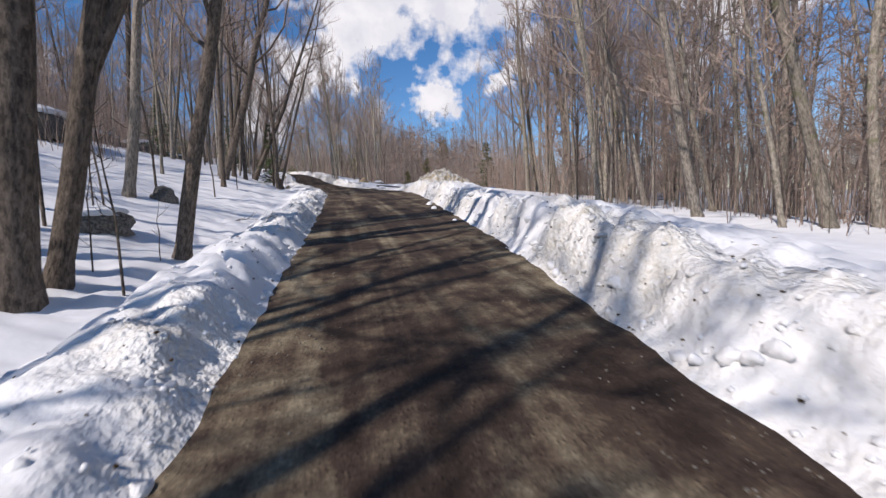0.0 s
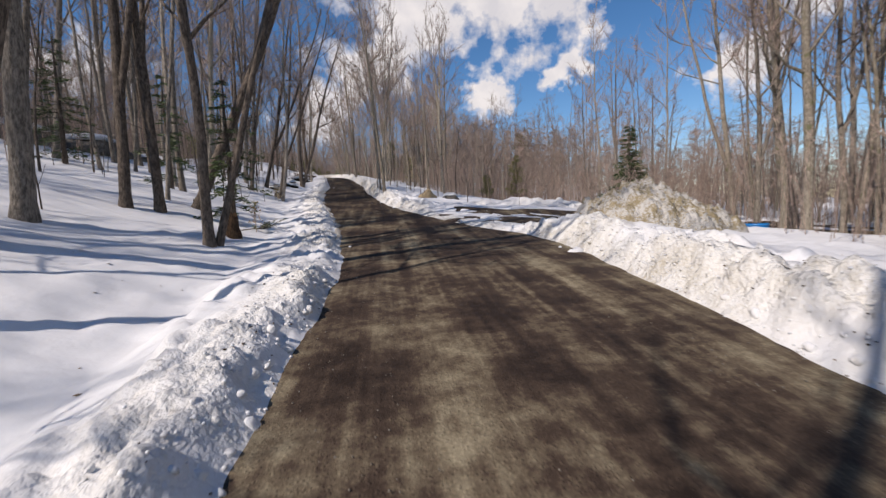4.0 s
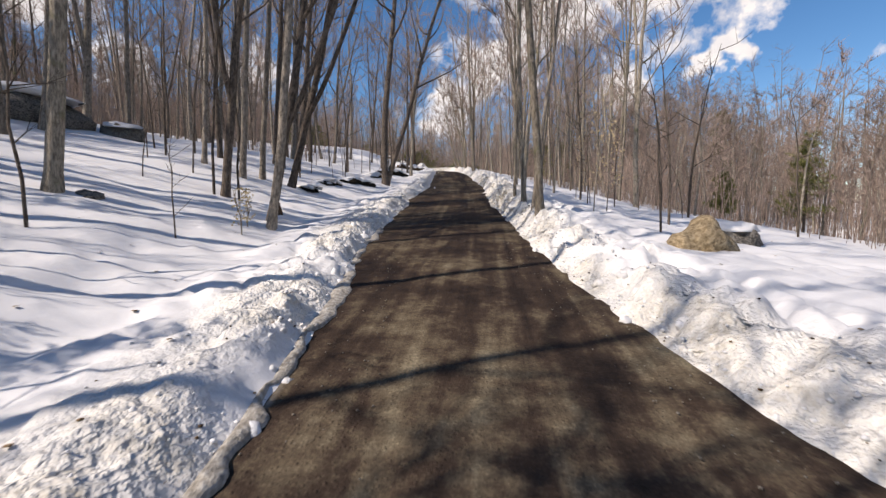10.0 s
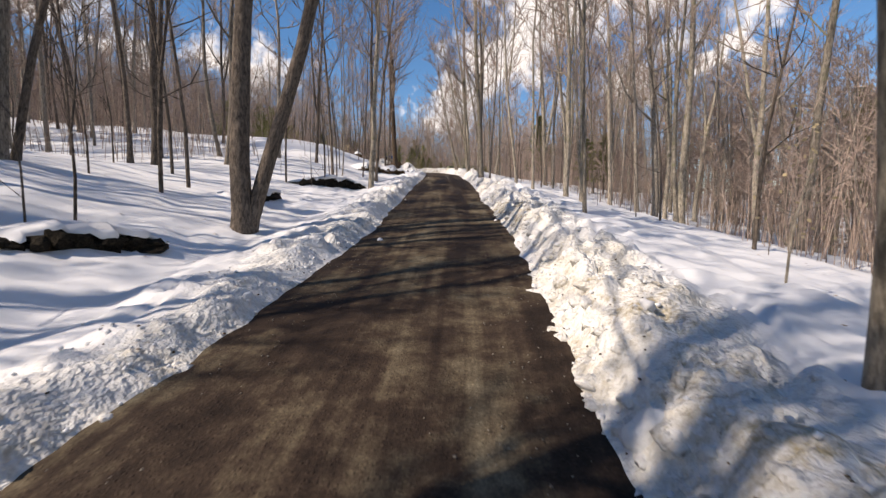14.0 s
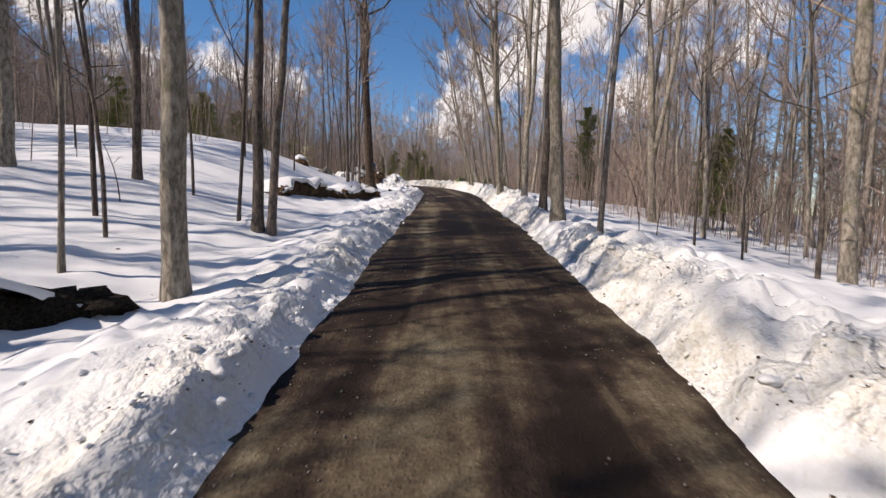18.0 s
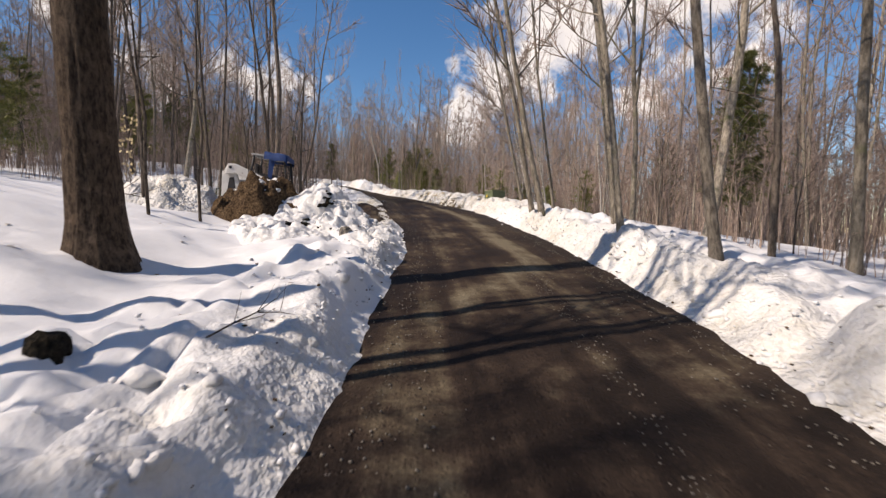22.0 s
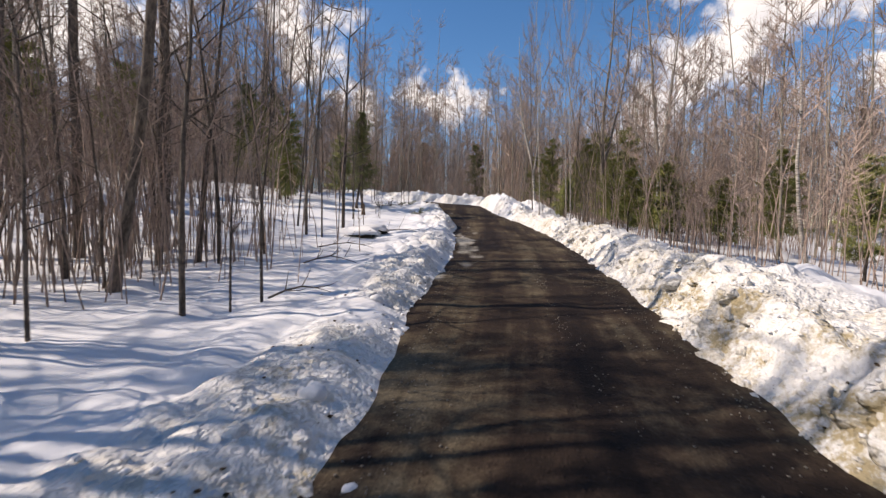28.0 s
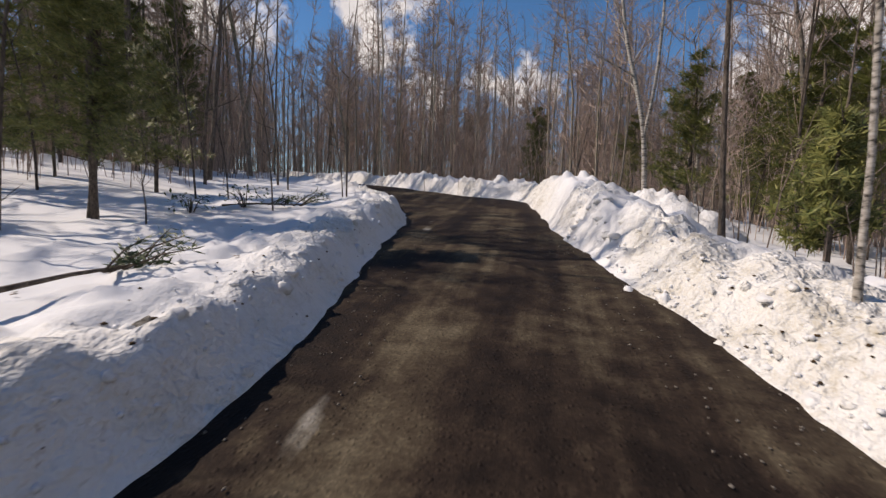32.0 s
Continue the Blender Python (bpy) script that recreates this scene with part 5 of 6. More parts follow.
def log(s, d, long, r, turn, label):
    ob = tagged(new("log"), label, "log")
    pts = [(long * (f - 0.5), 0.03 * math.sin(f * 5), 0.02 * math.cos(f * 4)) for f in (0, 0.2, 0.4, 0.6, 0.8, 1)]
    part("stem", Build().tube(pts, [r, r * 1.06, r * 0.97, r, r * 0.92, r * 0.85], 10), BARK_DARK, ob)
    return at_spot(ob, s, d, r * 0.3, turn)


log(35.3, 2.65, 0.9, 0.07, 8, "dark log showing through the snow")


# ---- evergreens ----
def conifer_meshes(seed, tall, wide, bark, needles, bare=0.08, whorl=0.24, per=6, tufts=20, droop=0.25, long=0.16):
    rnd = random.Random(seed)
    wood, green = Build(), Build()
    wood.tube([(0, 0, -0.4), (0.02, 0, tall * 0.4), (0, 0.03, tall * 0.75), (0.02, 0, tall)], [tall * 0.016 + 0.02, tall * 0.012 + 0.01, tall * 0.007 + 0.006, 0.006], 7)
    z = tall * bare
    while z < tall * 0.99:
        f = (z - tall * bare) / (tall * (1 - bare))
        reach = wide * (1 - f) ** 0.8 * rnd.uniform(0.75, 1.1) + 0.08
        for k in range(per):
            if rnd.random() < 0.14:
                continue
            az = rnd.uniform(0, 6.283)
            out_ = Vector((math.cos(az), math.sin(az), 0))
            side = Vector((-out_.y, out_.x, 0))
            r = reach * rnd.uniform(0.6, 1.15)
            b = Vector((0, 0, z + rnd.uniform(-0.08, 0.08)))
            e = b + out_ * r + Vector((0, 0, -droop * r + 0.25 * r * f))
            m = b.lerp(e, 0.5) + Vector((0, 0, 0.06 * r))
            wood.tube([b, m, e], [0.012 + 0.006 * r, 0.009, 0.003], 3, False)
            for t in range(int(2.2 * tufts * (0.4 + r / max(wide, 0.1)))):
                g = rnd.uniform(0.18, 1.0)
                c = b.lerp(m, g * 2) if g < 0.5 else m.lerp(e, g * 2 - 1)
                w = (out_ * rnd.uniform(0.2, 1) + side * rnd.choice((-1, 1)) * rnd.uniform(0.4, 1) + Vector((0, 0, rnd.uniform(-0.35, 0.25)))).normalized()
                ln = long * rnd.uniform(0.6, 1.5) * (0.7 + 0.5 * r)
                up = Vector((rnd.uniform(-1, 1), rnd.uniform(-1, 1), rnd.uniform(-1, 1))) * ln * 0.11
                c = c + Vector((rnd.uniform(-1, 1), rnd.uniform(-1, 1), rnd.uniform(-1, 1))) * 0.07 * r
                green.quad(c, c + w * ln * 0.5 + up, c + w * ln, c + w * ln * 0.5 - up)
        z += whorl * rnd.uniform(0.75, 1.25)
    return wood.mesh("evergreen_trunk", bark), green.mesh("evergreen_needles", needles, False)


def pine_meshes(seed, tall, wide, bark, needles, bare=0.15, boughs=46, tufts=7, blades=20):
    """An open pine: boughs rising at odd heights, each with bursts of long needles."""
    rnd = random.Random(seed)
    wood, green = Build(), Build()
    bend = rnd.uniform(-0.02, 0.02) * tall
    wood.tube([(0, 0, -0.4), (bend, 0, tall * 0.4), (0, bend, tall * 0.75), (bend, 0, tall)], [tall * 0.010 + 0.012, tall * 0.008 + 0.01, tall * 0.005 + 0.006, 0.006], 7)
    for i in range(boughs):
        f = rnd.random() ** 0.85
        z = tall * (bare + (0.99 - bare) * f)
        g = rnd.uniform(0, 6.283)
        reach = (wide * (1 - f) ** 0.6 + 0.12) * rnd.uniform(0.45, 1.15)
        w = Vector((math.cos(g), math.sin(g), rnd.uniform(-0.1, 0.45)))
        b = Vector((bend * f * 0.5, 0, z))
        m = b + w * reach * 0.55
        e = m + (w + Vector((0, 0, 0.25))) * reach * 0.45
        wood.tube([b, m, e], [0.008 + 0.008 * reach, 0.009, 0.003], 3, False)
        for t in range(tufts):
            q = 0.25 + 0.75 * (t + rnd.random()) / tufts
            c = b.lerp(m, q / 0.55) if q < 0.55 else m.lerp(e, (q - 0.55) / 0.45)
            c = c + Vector((rnd.uniform(-1, 1), rnd.uniform(-1, 1), rnd.uniform(-0.6, 0.8))) * reach * 0.22
            for k in range(blades):
                v = Vector((rnd.gauss(0, 1), rnd.gauss(0, 1), rnd.gauss(0.25, 0.8))).normalized()
                s0 = c + v * rnd.uniform(0, 0.07)
                green.blade(s0, s0 + v * rnd.uniform(0.1, 0.24), 0.014)
    return wood.mesh("evergreen_trunk", bark), green.mesh("evergreen_needles", needles, False)


EVERGREEN = {
    "spruce": conifer_meshes(1, 4.0, 1.15, BARK_DARK, NEEDLES, 0.05, 0.17, 8, 22, 0.18, 0.15),
    "hemlock": conifer_meshes(2, 4.2, 1.1, BARK_DARK, NEEDLES, 0.12, 0.30, 5, 26, 0.3, 0.13),
    "pine": pine_meshes(3, 5.0, 1.25, BARK_DARK, PINE, 0.14, 60, 7, 22),
    "tall_pine": pine_meshes(4, 9.0, 2.1, BARK_DARK, NEEDLES_OLIVE, 0.16, 110, 11, 28),
    "young_pine": pine_meshes(5, 2.6, 0.8, BARK_DARK, PINE, 0.06, 44, 6, 22),
}
EVER_LABEL = {"spruce": "dense dark green young spruce", "hemlock": "sparse young hemlock with drooping dark needles", "pine": "yellow-green young pine among bare trees",
              "tall_pine": "tall dark pine with open branches", "young_pine": "small bushy yellow-green pine in the snow"}


def evergreen(kind, s, d, scale=1.0, turn=0.0):
    ob = tagged(new("conifer"), EVER_LABEL[kind], "tree", "evergreens")
    new("trunk", EVERGREEN[kind][0]).parent = ob
    new("crown", EVERGREEN[kind][1]).parent = ob
    tagged(ob.children[-1], kind="stuff")
    TAKEN.append((s, d))
    return at_spot(ob, s, d, 0.02, turn, scale=scale)


for row in (("spruce", 40.6, 15.8, 1.4, 0), ("hemlock", 29.6, -4.0, 1.0, 40), ("hemlock", 33.5, -7.2, 1.0, 90), ("young_pine", 52.5, 10.5, 0.8, 30),
            ("pine", 50.5, 12.5, 0.8, 80), ("tall_pine", 82.0, 13.0, 0.55, 70), ("pine", 79.0, 10.0, 0.8, 20), ("tall_pine", 94.0, 12.2, 0.85, 60),
            ("tall_pine", 131, -16.5, 0.85, 0), ("tall_pine", 118.4, -7.5, 0.5, 130), ("pine", 119.8, -11.6, 0.9, 30), ("pine", 121.4, -9.4, 0.7, 200), ("young_pine", 117.0, -10.6, 1.0, 20)):
    evergreen(*row)
for row in (("pine", 119.2, 4.3, 0.65, 0), ("pine", 121.5, 3.5, 0.63, 50), ("pine", 118.2, 6.5, 0.72, 100), ("young_pine", 117.2, 5.1, 0.9, 10), ("young_pine", 114.4, 3.3, 0.9, 60), ("young_pine", 113, 3.9, 0.99, 110), ("pine", 116.2, 3.3, 0.54, 10), ("young_pine", 120.2, 2.4, 0.82, 200),
            ("pine", 124.5, 4.7, 0.99, 20), ("young_pine", 114.5, 6.5, 0.99, 70), ("pine", 112, 9.1, 0.72, 130), ("pine", 116, 9.6, 0.82, 10), ("young_pine", 109.5, 9.7, 0.99, 40),
            ("pine", 126, 6.1, 1.1, 0), ("pine", 122.8, 6.3, 1.1, 300), ("young_pine", 107, 10.6, 0.99, 10), ("pine", 104, 11.6, 0.72, 10), ("young_pine", 118.9, 7.7, 0.99, 10), ("pine", 128, 3.5, 0.99, 70)):
    evergreen(*row)
for row in (("tall_pine", 108, 22, 0.9, 0), ("tall_pine", 140, 12, 1.0, 0), ("tall_pine", 150, 2, 1.0, 50), ("tall_pine", 112, -20, 0.8, 0), ("pine", 104, -19, 1.1, 0), ("pine", 98, -17, 1.1, 40),
            ("pine", 110, -16, 1.0, 80), ("tall_pine", 130, -18, 0.8, 20), ("pine", 92, -20, 1.1, 0), ("pine", 117, -18, 1.1, 60), ("hemlock", 36, -12, 1.2, 0), ("pine", 124, -15, 1.0, 0),
            ("pine", 132, 8, 1.1, 0), ("pine", 138, 5, 1.1, 90), ("tall_pine", 160, 10, 1.1, 0), ("tall_pine", 74, 26, 1.1, 0), ("tall_pine", 168, -2, 1.1, 0)):
    evergreen(*row)


# ---- undergrowth ----
def sapling_mesh(seed, tall, lean=0.12, twigs=7, r=0.014, mat=None):
    rnd = random.Random(seed)
    b = Build()
    a, c = rnd.gauss(0, lean) * tall, rnd.gauss(0, lean) * tall
    pts = [Vector((a * f * f + rnd.gauss(0, 0.015), c * f * f + rnd.gauss(0, 0.015), tall * f - (0.2 if f == 0 else 0))) for f in (0, 0.2, 0.4, 0.6, 0.8, 1.0)]
    b.tube(pts, [r, r * 0.9, r * 0.75, r * 0.6, r * 0.4, r * 0.15], 5, False)
    for k in range(twigs):
        i = rnd.randrange(1, 5)
        p = pts[i].lerp(pts[i + 1], rnd.random())
        g = rnd.uniform(0, 6.28)
        w = Vector((math.cos(g), math.sin(g), rnd.uniform(0.3, 1.3))).normalized()
        ln = tall * rnd.uniform(0.1, 0.28)
        q = p + w * ln * 0.5
        e = q + (w + Vector((rnd.uniform(-0.4, 0.4), rnd.uniform(-0.4, 0.4), 0.2))).normalized() * ln * 0.5
        b.tube([p, q, e], [r * 0.4, r * 0.3, r * 0.1], 3, False)
        for j in range(2):
            w2 = (w + Vector((rnd.uniform(-1, 1), rnd.uniform(-1, 1), rnd.uniform(0, 0.6)))).normalized()
            b.tube([q, q + w2 * ln * 0.4], [r * 0.2, r * 0.08], 3, False)
    return b.mesh("sapling", mat or BARK_DARK)


SAPLINGS = [sapling_mesh(400 + i, t, r=r) for i, (t, r) in enumerate(((1.2, 0.010), (1.8, 0.014), (2.6, 0.02), (3.4, 0.026), (4.6, 0.034), (2.2, 0.015), (5.5, 0.042)))]


def sapling(s, d, which, turn=0.0, scale=1.0):
    ob = tagged(new("sapling", SAPLINGS[which]), "thin leafless sapling standing in the snow", "sapling", "saplings")
    return at_spot(ob, s, d, 0.03, turn, scale=scale)


for s, d, w in ((6.2, -2.9, 2), (7.0, -3.6, 1), (8.2, -3.2, 0), (7.4, -5.2, 3), (9.8, -4.9, 2), (11.6, -5.6, 3), (33.9, -5.6, 3), (35.4, -6.4, 2), (38.0, -6.6, 3), (39.2, -5.4, 1),
                (52.6, -8.2, 3), (54.0, -7.0, 3), (51.5, -9.0, 2), (65.0, -6.3, 4), (66.2, -6.4, 3), (68.5, -6.6, 4), (85.9, -4.9, 3), (86.4, -6.0, 4), (87.2, -4.6, 2), (85.2, -5.3, 3)):
    sapling(s, d, w, s * 40)
for s, d, w in ((101.5, -5.2, 2), (102.4, -4.5, 4), (102.7, -4.2, 5), (103.0, -4.0, 2), (101.0, -6.6, 3), (100.4, -5.6, 3), (103.6, -7.4, 4), (104.4, -6.6, 6), (105.0, -6.0, 4), (100.0, -8.2, 4),
                (102.2, -8.2, 6), (114.0, -6.7, 3), (112.2, -7.6, 5), (116.4, -6.4, 1), (117.2, -8.0, 4), (110.9, 0.8, 0), (111.2, 0.9, 1), (110.6, 1.0, 5), (114.5, -5.8, 0), (99.6, -6.8, 2)):
    sapling(s, d, w, s * 57)
rnd = random.Random(77)
for lo, hi, near, far_, count in ((-4, 34, -4.6, -14, 26), (34, 62, -5.6, -13, 34), (62, 86, -6.5, -13, 24), (98, 126, -5.8, -14, 60), (36, 50, 2.6, 9, 14), (50, 92, 2.2, 7, 24), (114, 128, 1.6, 6, 24), (-4, 26, 7, 14, 12)):
    for i in range(count):
        sapling(rnd.uniform(lo, hi), near + (far_ - near) * rnd.random() ** 1.4, rnd.randrange(7), rnd.uniform(0, 360), rnd.uniform(0.7, 1.25))


def leafy_sapling(s, d, seed, tall, leaf, label, count=70, size=0.05):
    rnd = random.Random(seed)
    ob = tagged(new("leafy_sapling"), label, "sapling")
    new("stem", sapling_mesh(seed, tall, 0.1, 10, 0.016, BARK_PALE)).parent = ob
    b = Build()
    for i in range(count):
        z = rnd.uniform(0.25, 1.0) * tall
        g, r = rnd.uniform(0, 6.28), rnd.uniform(0.05, 0.28) * tall * (1.1 - z / tall * 0.7)
        c = Vector((math.cos(g) * r, math.sin(g) * r, z))
        w = Vector((rnd.uniform(-1, 1), rnd.uniform(-1, 1), rnd.uniform(-1.2, 0.2))).normalized() * size
        n = w.orthogonal().normalized() * size * 0.35
        b.quad(c, c + w * 0.5 + n, c + w, c + w * 0.5 - n)
    tagged(part("leaves", b, leaf, ob, "curled dry leaves", False), kind="stuff")
    return at_spot(ob, s, d, 0.03, seed * 31)


leafy_sapling(91.6, -9.0, 509, 2.2, LEAF_PALE, "young beech with a few pale dry leaves", 60, 0.11)
leafy_sapling(43.4, 2.2, 501, 3.0, LEAF_PALE, "young beech with pale dry leaves", 110, 0.07)
leafy_sapling(44.4, 2.8, 502, 2.4, LEAF_PALE, "young beech with pale dry leaves", 80, 0.07)
leafy_sapling(48.5, 3.0, 503, 2.6, LEAF_PALE, "young beech with pale dry leaves", 70, 0.06)
leafy_sapling(52.5, 2.6, 504, 2.0, LEAF_PALE, "young beech with pale dry leaves", 50, 0.06)
leafy_sapling(40.3, -4.9, 505, 0.9, LEAF_PALE, "low shoots with dry brown leaves at a tree's foot", 60, 0.06)
leafy_sapling(41.0, -5.2, 506, 0.8, LEAF_PALE, "low shoots with dry brown leaves at a tree's foot", 50, 0.06)
leafy_sapling(37.5, -7.4, 507, 1.0, LEAF_PALE, "low shoots with dry brown leaves in the snow", 40, 0.06)
leafy_sapling(28.8, -3.2, 508, 0.9, LEAF_DRY, "low shoots with dry brown leaves in the snow", 60, 0.06)


def evergreen_shrub(s, d, seed, wide, tall):
    """Low laurel-like bush with leathery dark leaves."""
    rnd = random.Random(seed)
    ob = tagged(new("shrub"), "low evergreen shrub with dark leathery leaves in snow", "shrub", "evergreen shrubs")
    for k in range(7):
        g = rnd.uniform(0, 6.28)
        e = Vector((math.cos(g) * wide * rnd.random(), math.sin(g) * wide * rnd.random(), tall * rnd.uniform(0.5, 1)))
        part("stem", Build().tube([(0, 0, -0.1), e * 0.5 + Vector((0, 0, 0.05)), e], [0.012, 0.009, 0.004], 4), BARK_DARK, ob)
    b = Build()
    for i in range(130):
        g, r = rnd.uniform(0, 6.28), wide * math.sqrt(rnd.random())
        c = Vector((math.cos(g) * r, math.sin(g) * r, tall * rnd.uniform(0.2, 1.0)))
        w = Vector((rnd.uniform(-1, 1), rnd.uniform(-1, 1), rnd.uniform(-0.6, 0.5))).normalized() * 0.09
        n = w.cross(Vector((0, 0, 1))).normalized() * 0.02
        b.quad(c, c + w * 0.5 + n, c + w, c + w * 0.5 - n)
    tagged(part("leaves", b, NEEDLES, ob, "", False), kind="stuff")
    return at_spot(ob, s, d, 0.0, seed * 50)


for s, d, w, h in ((94.6, -6.9, 0.5, 0.45), (95.4, -7.2, 0.45, 0.5), (96.2, -6.9, 0.4, 0.35), (95.0, -8.0, 0.5, 0.4), (97.2, -7.4, 0.4, 0.4), (93.8, -7.6, 0.4, 0.35), (120.2, -6.4, 0.45, 0.4), (119.5, -6.9, 0.35, 0.3)):
    evergreen_shrub(s, d, int(s * 7), w, h)


def pine_bough(s, d, seed, turn):
    """A fallen bough of dark needles on the snow."""
    rnd = random.Random(seed)
    ob = tagged(new("pine_bough"), "fallen pine bough with dark needles on the snow", "branch")
    w, g = Build(), Build()
    for k in range(9):
        b = Vector((rnd.uniform(-0.1, 0.5), 0, 0.08))
        e = b + Vector((rnd.uniform(0.1, 0.6), rnd.uniform(-0.5, 0.5), rnd.uniform(0.0, 0.32)))
        w.tube([b, b.lerp(e, 0.5) + Vector((0, 0, 0.03)), e], [0.011, 0.008, 0.003], 4)
        for i in range(34):
            c = b.lerp(e, rnd.uniform(0.2, 1.0))
            v = Vector((rnd.uniform(-0.2, 1), rnd.uniform(-1, 1), rnd.uniform(-0.3, 0.7))).normalized() * rnd.uniform(0.07, 0.14)
            n = v.orthogonal().normalized() * 0.008
            g.quad(c, c + v * 0.5 + n, c + v, c + v * 0.5 - n)
    w.tube([(-0.9, 0.05, 0.05), (-0.3, 0, 0.1), (0.5, 0, 0.1)], [0.022, 0.016, 0.01], 5)
    part("stem", w, BARK_DARK, ob)
    tagged(part("needles", g, NEEDLES, ob, "", False), kind="stuff")
    return at_spot(ob, s, d, 0.02, turn)


pine_bough(116.1, -4.5, 601, 100)
pine_bough(120.6, -6.1, 602, 20)
pine_bough(29.3, -3.3, 603, 60)


def brush_mesh(seed, count=46, tall=(1.0, 3.6), wide=1.8):
    rnd = random.Random(seed)
    b = Build()
    for i in range(count):
        x, y = rnd.gauss(0, wide / 2), rnd.gauss(0, wide / 2)
        h, r = rnd.uniform(*tall), rnd.uniform(0.005, 0.014)
        a, c = rnd.gauss(0, 0.16) * h, rnd.gauss(0, 0.16) * h
        mid_ = Vector((x + a * 0.4, y + c * 0.4, h * 0.5))
        top = Vector((x + a, y + c, h))
        b.tube([(x, y, -0.5), mid_, top], [r, r * 0.75, r * 0.3], 3, False)
        for k in range(9):
            p = mid_.lerp(top, rnd.random())
            g = rnd.uniform(0, 6.28)
            w = Vector((math.cos(g), math.sin(g), rnd.uniform(0.2, 1.2))).normalized()
            b.blade(p, p + w * h * rnd.uniform(0.1, 0.28), r * 0.6)
    return b.mesh("brush", TWIG)


BRUSH = [brush_mesh(700 + i) for i in range(4)]


def brush(s, d, which, turn, scale=1.0):
    ob = tagged(new("brush", BRUSH[which]), "tangle of thin leafless brown brush in the snow", "brush", kind="stuff")
    return at_spot(ob, s, d, 0.0, turn, scale=scale)


rnd = random.Random(88)
for lo, hi, near, far_, count in ((-6, 30, 9, 24, 26), (30, 50, 10, 26, 22), (50, 92, 5.5, 22, 52), (92, 110, 9.5, 20, 26), (110, 134, 2.6, 14, 30), (94, 132, -10, -22, 38), (130, 165, -18, 14, 56), (-6, 40, -10, -26, 22), (40, 84, -12, -28, 26)):
    for i in range(count):
        s = rnd.uniform(lo, hi)
        d = near + (far_ - near) * rnd.random()
        if float(keyed(s, LEFT_EDGE)) - 2.5 < d < float(keyed(s, RIGHT_EDGE)) + 2.2:
            continue
        if 30 < s < 46 and abs(d - (4.5 + (s - 27) * 0.714)) < 2.2:
            continue
        brush(s, d, rnd.randrange(4), rnd.uniform(0, 360), rnd.uniform(0.8, 1.5))


# thicket of dark brush beyond the yard
rnd = random.Random(89)
for i in range(9):
    s = rnd.uniform(103, 108.5)
    brush(s, -6.0 - 3.6 * rnd.random() - max(0, s - 108) * 0.3, rnd.randrange(4), rnd.uniform(0, 360), rnd.uniform(0.7, 1.4))


# white birch clump leaning by the green box
for i, (s, d, lean, tall, r) in enumerate(((92.9, 2.9, -16, 6.0, 0.035), (93.1, 3.1, -22, 5.5, 0.03), (93.3, 3.0, -10, 6.5, 0.04), (93.6, 3.3, -28, 5.0, 0.026), (92.6, 3.3, -13, 5.5, 0.03))):
    plant("birch", s, d, r, tall, (lean, -3 * i), i % 5)


# ---- crumbs of snow, gravel and leaf litter ----
def snow_clod(s, d, which, scale, turn):
    ob = tagged(new("snow_clod", CLODS[which]), "clod of hard old snow fallen from the bank", "snow clod", "snow clods")
    ob.matrix_world = Matrix.Translation(spot(s, d)) @ pose(0, 0, 0, turn, turn * 0.7, turn) @ Matrix.Scale(scale, 4)


CLODS = [blob(800 + i, (1, 0.8, 0.7), 0.5, 2, -0.8).mesh("snow_clod", SNOW) for i in range(4)]
rnd = random.Random(99)
for i in range(130):
    s = rnd.uniform(0.5, 119)
    right = rnd.random() < 0.62
    e = rnd.gauss(0.12, 0.22)
    d = float(keyed(s, RIGHT_EDGE)) + e if right else float(keyed(s, LEFT_EDGE)) - e
    if (29 < s < 35 and right) or (88 < s < 98 and not right):
        continue
    snow_clod(s, d, rnd.randrange(4), rnd.uniform(0.025, 0.085) * (1.4 if rnd.random() < 0.1 else 1), rnd.uniform(0, 360))
for s, d, k in ((14.7, 2.95, 0.16), (13.0, 2.75, 0.14), (15.6, 3.2, 0.14), (9.6, 2.5, 0.1), (78.3, 0.55, 0.1), (55.9, -2.6, 0.1), (58.6, -0.1, 0.09), (25.2, 4.1, 0.2), (27.6, 4.4, 0.2), (28.0, 4.8, 0.16), (89.9, 1.0, 0.06)):
    snow_clod(s, d, int(s) % 4, k, s * 30)


STONE = ([Vector(v) for v in ((1, 0, 0), (0, 1, 0), (-1, 0, 0), (0, -1, 0), (0, 0, 1), (0, 0, -1))],
         ((0, 1, 4), (1, 2, 4), (2, 3, 4), (3, 0, 4), (1, 0, 5), (2, 1, 5), (3, 2, 5), (0, 3, 5)))


def specks(name, label, category, count, mat, seed, rule, lo=0.008, hi=0.03, flat=0.6):
    """Small stones, crumbs or leaves, joined: rule(rnd) gives a place of the plan and its height."""
    rnd = random.Random(seed)
    b = Build()
    for i in range(count):
        s, d, z = rule(rnd)
        x, y = plan(s, d)
        r = rnd.uniform(lo, hi)
        c = Vector((float(x), float(y), z + r * 0.25))
        k = len(b.v)
        q = Matrix.Rotation(rnd.uniform(0, 6.28), 3, (rnd.uniform(-1, 1), rnd.uniform(-1, 1), 1))
        for p, fs in (STONE,):
            for v in p:
                w = q @ v
                b.v.append(c + Vector((w.x * r, w.y * r, w.z * r * flat)) * rnd.uniform(0.75, 1.2))
            b.f += [tuple(k + j for j in f) for f in fs]
    return tagged(part(name, b, mat, None, label), "", category, kind="stuff")


